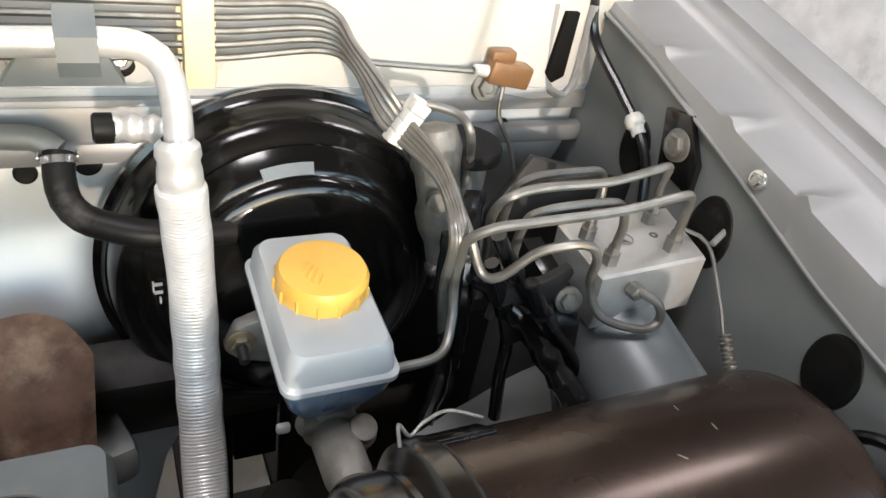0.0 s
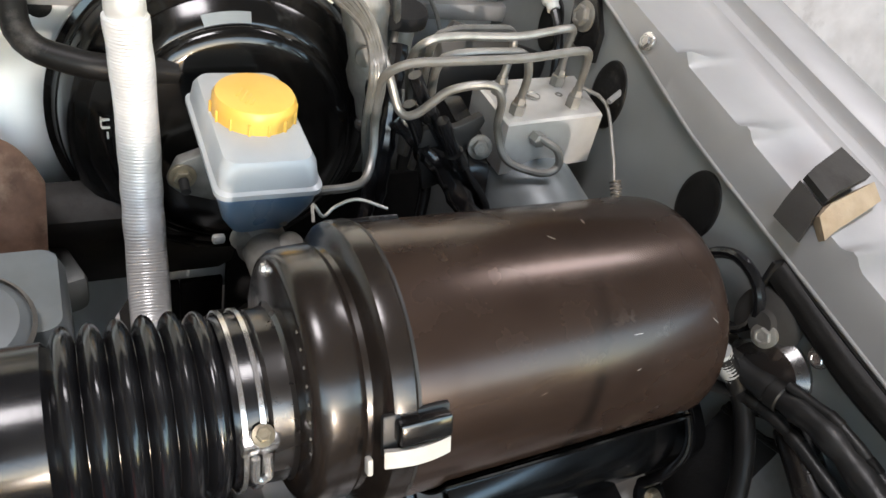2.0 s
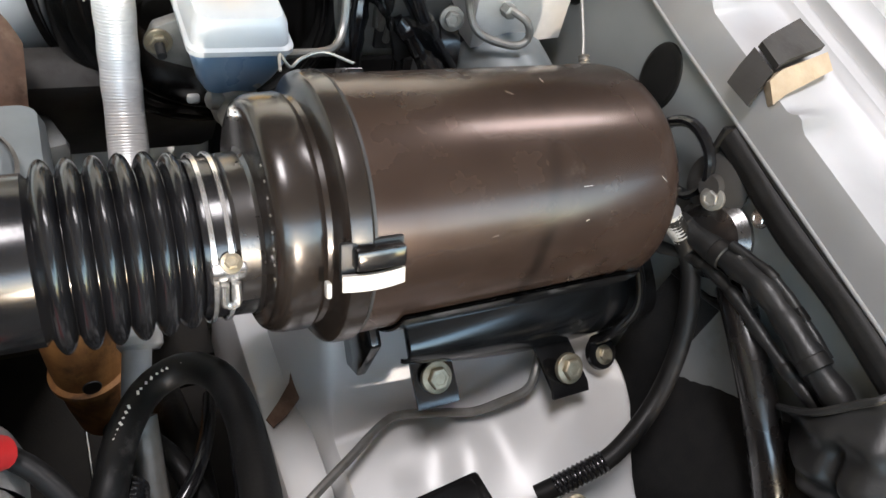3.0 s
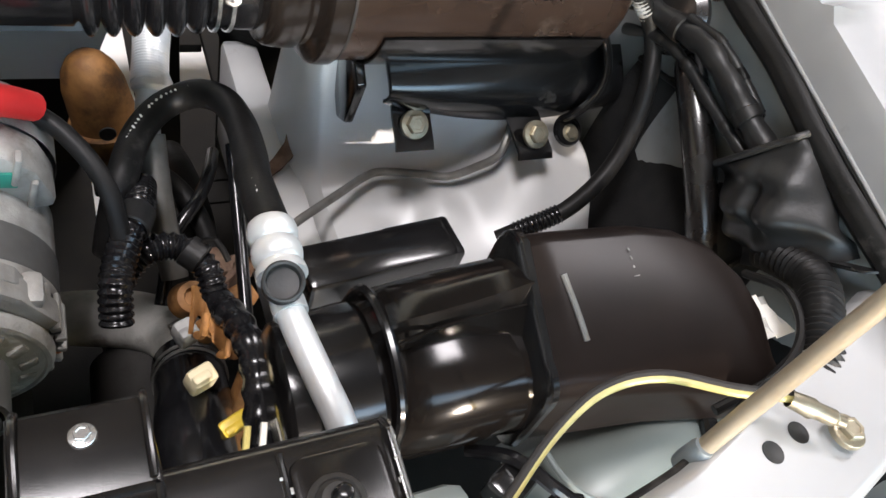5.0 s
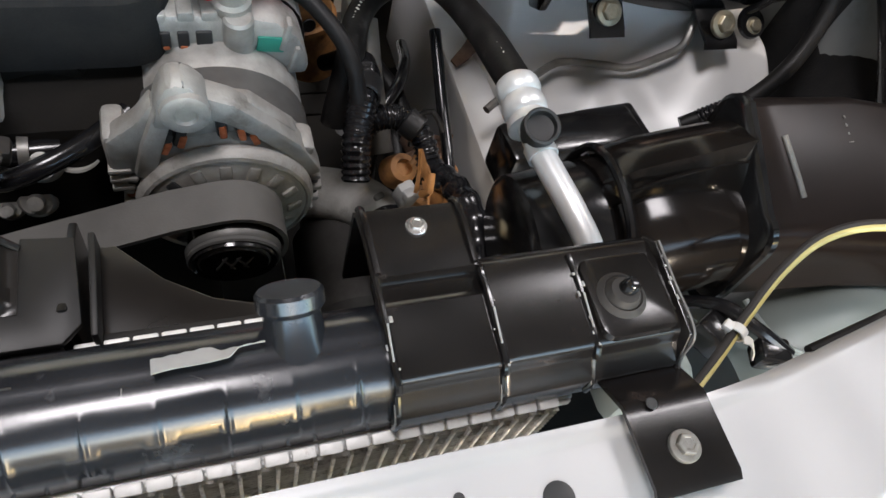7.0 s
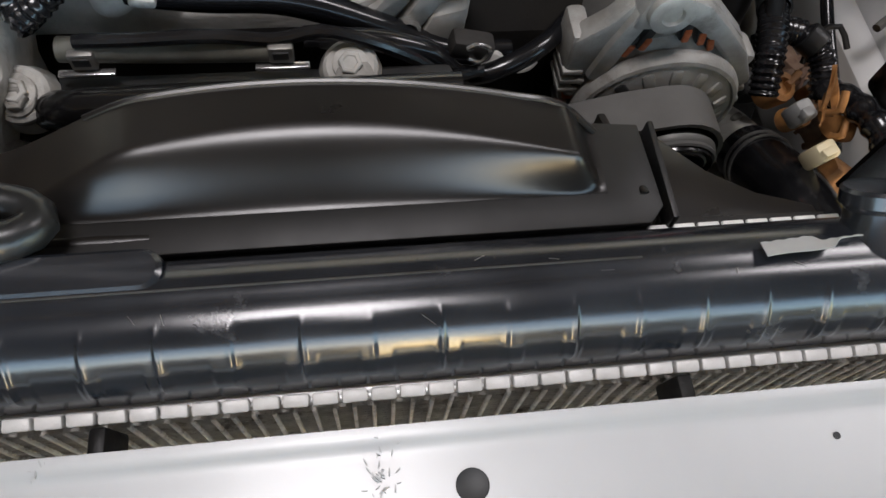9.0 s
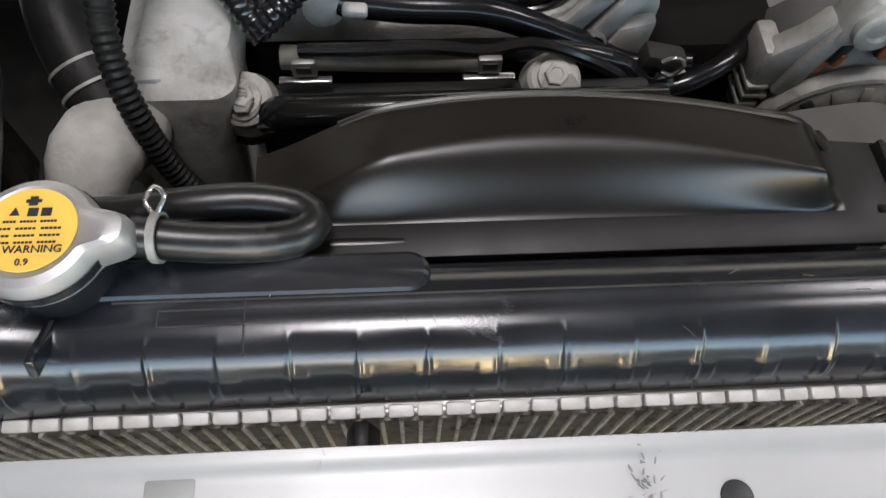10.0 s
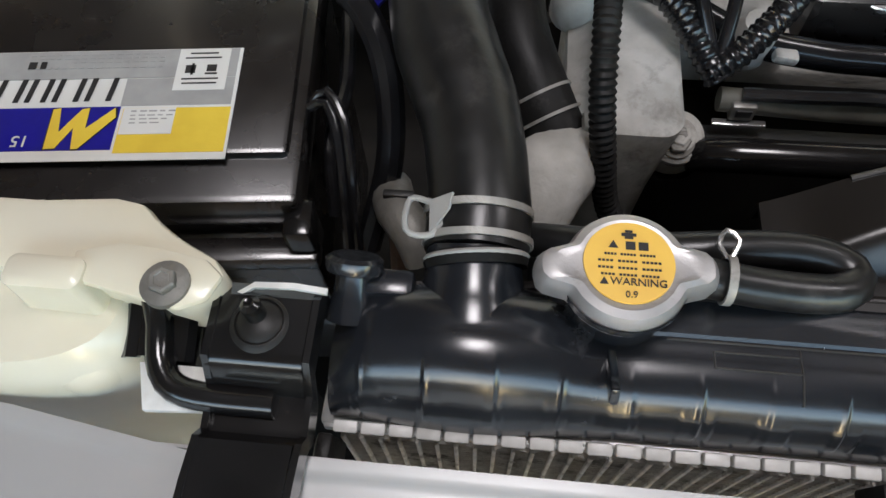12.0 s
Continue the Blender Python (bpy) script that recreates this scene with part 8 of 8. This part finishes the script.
part("casting", tube([(-0.318, 0.105, 0.87), (-0.312, 0.085, 0.882), (-0.302, 0.072, 0.885), (-0.295, 0.062, 0.875)], 0.011, 14), ALU, pump)
part("band", box((-0.310, 0.087, 0.893), (0.016, 0.004, 0.004), 0.001), INK, pump)

bottle = thing("coolant_bottle", "yellowed translucent plastic coolant overflow bottle", "bottle", (-0.45, 0.0, 0.72))
def bottle_section(z, grow, lean=0.0):
    outline = [(-0.62, 0.030), (-0.50, 0.033), (-0.43, 0.033), (-0.408, 0.026), (-0.395, 0.012), (-0.392, -0.006), (-0.400, -0.022), (-0.430, -0.034), (-0.50, -0.034), (-0.62, -0.020)]
    cx, cy = -0.50, 0.0
    pts = smooth_path([*outline, outline[0]], 0.008)[:-1]
    return [(cx + (p.x - cx) * grow, cy + (p.y - cy) * grow + lean, z) for p in pts]
part("tank", loft([bottle_section(0.72, 0.80, 0.01), bottle_section(0.80, 0.90, 0.006), bottle_section(0.870, 0.97), bottle_section(0.900, 1.0), bottle_section(0.918, 1.0, 0.001), bottle_section(0.932, 0.975, 0.003), bottle_section(0.940, 0.90, 0.004), bottle_section(0.943, 0.6, 0.005)]), BOTTLE, bottle)
part("shoulder", slab([(-0.62, 0.010), (-0.62, 0.034), (-0.500, 0.0355), (-0.440, 0.0355), (-0.410, 0.0385), (-0.398, 0.0365), (-0.390, 0.0290), (-0.380, 0.0225), (-0.364, 0.0150), (-0.3585, 0.0085), (-0.362, 0.0010), (-0.372, -0.0040), (-0.414, 0.0030)], "z", 0.928, 0.9565, 0.0035), BOTTLE, bottle)
part("bracket_tab", slab([(-0.416, 0.012), (-0.400, 0.0165), (-0.385, 0.0155), (-0.366, 0.0125), (-0.358, 0.006), (-0.362, -0.004), (-0.372, -0.0085), (-0.414, 0.0)], "z", 0.9566, 0.9605, 0.0018), BOTTLE, bottle)
part("filler_boss", loft([rounded_section(-0.4235, 0.0015, 0.0160, 0.0075, 0.004, 0.938), rounded_section(-0.4235, 0.0015, 0.0148, 0.0065, 0.004, 0.9620), rounded_section(-0.4235, 0.0015, 0.0125, 0.0045, 0.003, 0.9635)]), BOTTLE, bottle)
part("blow_moulded_bulge", turned([(-0.03, 0.021), (-0.004, 0.0205), (0.003, 0.018), (0.008, 0.0125), (0.0105, 0.006), (0.011, 0.0)], (-0.4205, -0.0125, 0.926), (0, -0.25, 1), 32), BOTTLE, bottle)
bolt((-0.3775, 0.0005, 0.961), (0, 0, 1), 0.0052, bottle, ALU, washer=1.75)

# ---- engine side seen past the booster ----
shield = thing("heat_shield", "rusty brown exhaust heat shield", "heat shield", (0.24, 0.55, 0.85))
def rusty(u, v):
    side = abs(2 * u - 1) ** 4
    return (0.180 + 0.100 * u - 0.008 * v, 0.645 - 0.07 * v - 0.008 * side, 0.942 - 0.095 * v - 0.02 * v * v - 0.035 * side + 0.0015 * math.sin(11 * u + 5 * v))
part("shell", surface(rusty, 40, 40, 0.003), RUST, shield)
pump2 = thing("fuel_filter", "grey cast filter head with a round cap beside the intake", "filter head", (0.26, 0.50, 0.86))
part("head", loft([rounded_section(0.250, 0.515, 0.040, 0.045, 0.012, 0.80), rounded_section(0.250, 0.515, 0.039, 0.044, 0.012, 0.893), rounded_section(0.250, 0.515, 0.035, 0.040, 0.012, 0.906)]), GREYMOTOR, pump2)
part("cap", turned([(0, 0.034), (0.012, 0.034), (0.018, 0.028), (0.020, 0.014), (0.026, 0.012), (0.026, 0.0)], (0.235, 0.480, 0.905), (0, -0.3, 1), 40), GREYMOTOR, pump2)
part("rim", turned([(0.010, 0.0345), (0.012, 0.037), (0.015, 0.0345)], (0.235, 0.480, 0.905), (0, -0.3, 1), 40), ALU, pump2)
part("side_tank", box((0.19, 0.60, 0.88), (0.05, 0.10, 0.10), 0.015), BLACK, pump2)
floorpan = thing("toe_board", "lower firewall and steering box, darkened for deep shade", "body panel", (0.3, 0.70, 0.6))
# Panel colour darkened to hold the shade deep behind the hoses.
part("shaded_lower_panel", box((0.30, 0.70, 0.80), (0.30, 0.05, 0.16), 0.02, Matrix.Rotation(0.5, 3, "X")), RAIL, floorpan)
part("step", box((0.24, 0.63, 0.80), (0.12, 0.06, 0.04), 0.01, Matrix.Rotation(0.3, 3, "Z")), APRON, floorpan)
part("steering_box", turned([(0, 0.04), (0.05, 0.045), (0.07, 0.03), (0.08, 0.0)], (0.45, 0.58, 0.72), (0, -0.4, 1), 32), DARK, floorpan)
part("cover", turned([(0, 0.022), (0.008, 0.022), (0.010, 0.016), (0.012, 0.0)], (0.40, 0.545, 0.80), (0, -0.5, 1), 28), DARK, floorpan)

# ---- header teeth and core tubes, piece by piece ----
tooth_bm = box((0, 0, 0), (0.0100, 0.0050, 0.0046), 0.0010)
tooth_me = finish(tooth_bm, "header_tooth", TEETH)
for k in range(57):
    x = -0.3156 + 0.0112 * k
    t = new("header_tooth", tooth_me)
    t.parent = radiator
    t.matrix_parent_inverse = Matrix.Translation(-Vector(radiator.location))
    t.location = (x, -0.0302, 0.9030)
    t.rotation_euler = (0.30 + 0.05 * math.sin(k * 2.3), 0.01 * math.sin(k * 3.1), 0.02 * math.sin(k * 1.7))
for k in range(8):
    t = new("header_tooth", tooth_me)
    t.parent = radiator
    t.matrix_parent_inverse = Matrix.Translation(-Vector(radiator.location))
    t.location = (0.121 + 0.0112 * k, 0.0285, 0.9120)
    t.scale = (1.0, 0.5, 0.8)
tube_me = finish(box((0, 0, 0), (0.0018, 0.012, 0.43), 0.0006), "core_tube", FIN)
fin_bm = bmesh.new()
N = 110
for k in range(N):
    z0, z1 = -0.215 + 0.43 * k / N, -0.215 + 0.43 * (k + 1) / N
    a = [fin_bm.verts.new((-0.0031, y, z0)) for y in (-0.005, 0.005)]
    b = [fin_bm.verts.new((0.0031, y, (z0 + z1) / 2)) for y in (-0.005, 0.005)]
    c = [fin_bm.verts.new((-0.0031, y, z1)) for y in (-0.005, 0.005)]
    fin_bm.faces.new((a[0], b[0], b[1], a[1]))
    fin_bm.faces.new((b[0], c[0], c[1], b[1]))
fin_me = finish(fin_bm, "core_fin", FIN)
for k in range(82):
    x = -0.318 + 0.0078 * k
    for nm, me, dx in (("core_tube", tube_me, 0.0), ("core_fin", fin_me, 0.0039)):
        t = new(nm, me)
        t.parent = radiator
        t.matrix_parent_inverse = Matrix.Translation(-Vector(radiator.location))
        t.location = (x + dx, -0.027, 0.68)
for x in (-0.323, -0.107, 0.118):
    solo("spacer_clip", slab([(x - 0.007, 0.890), (x - 0.003, 0.906), (x + 0.003, 0.906), (x + 0.007, 0.890)], "y", -0.046, -0.034, 0.0015), RUBBER, "small black spacer clip between radiator and support", "clip", "spacer clips")

solo("water_hose", tube([(-0.030, 0.172, 0.881), (0.008, 0.172, 0.877), (0.023, 0.172, 0.873), (0.040, 0.172, 0.865), (0.056, 0.172, 0.847), (0.070, 0.173, 0.843), (0.088, 0.176, 0.848), (0.112, 0.190, 0.850), (0.135, 0.215, 0.848)], 0.0062, 14), SHINY_RUBBER, "glossy black hose dipping before the engine front", "hose")
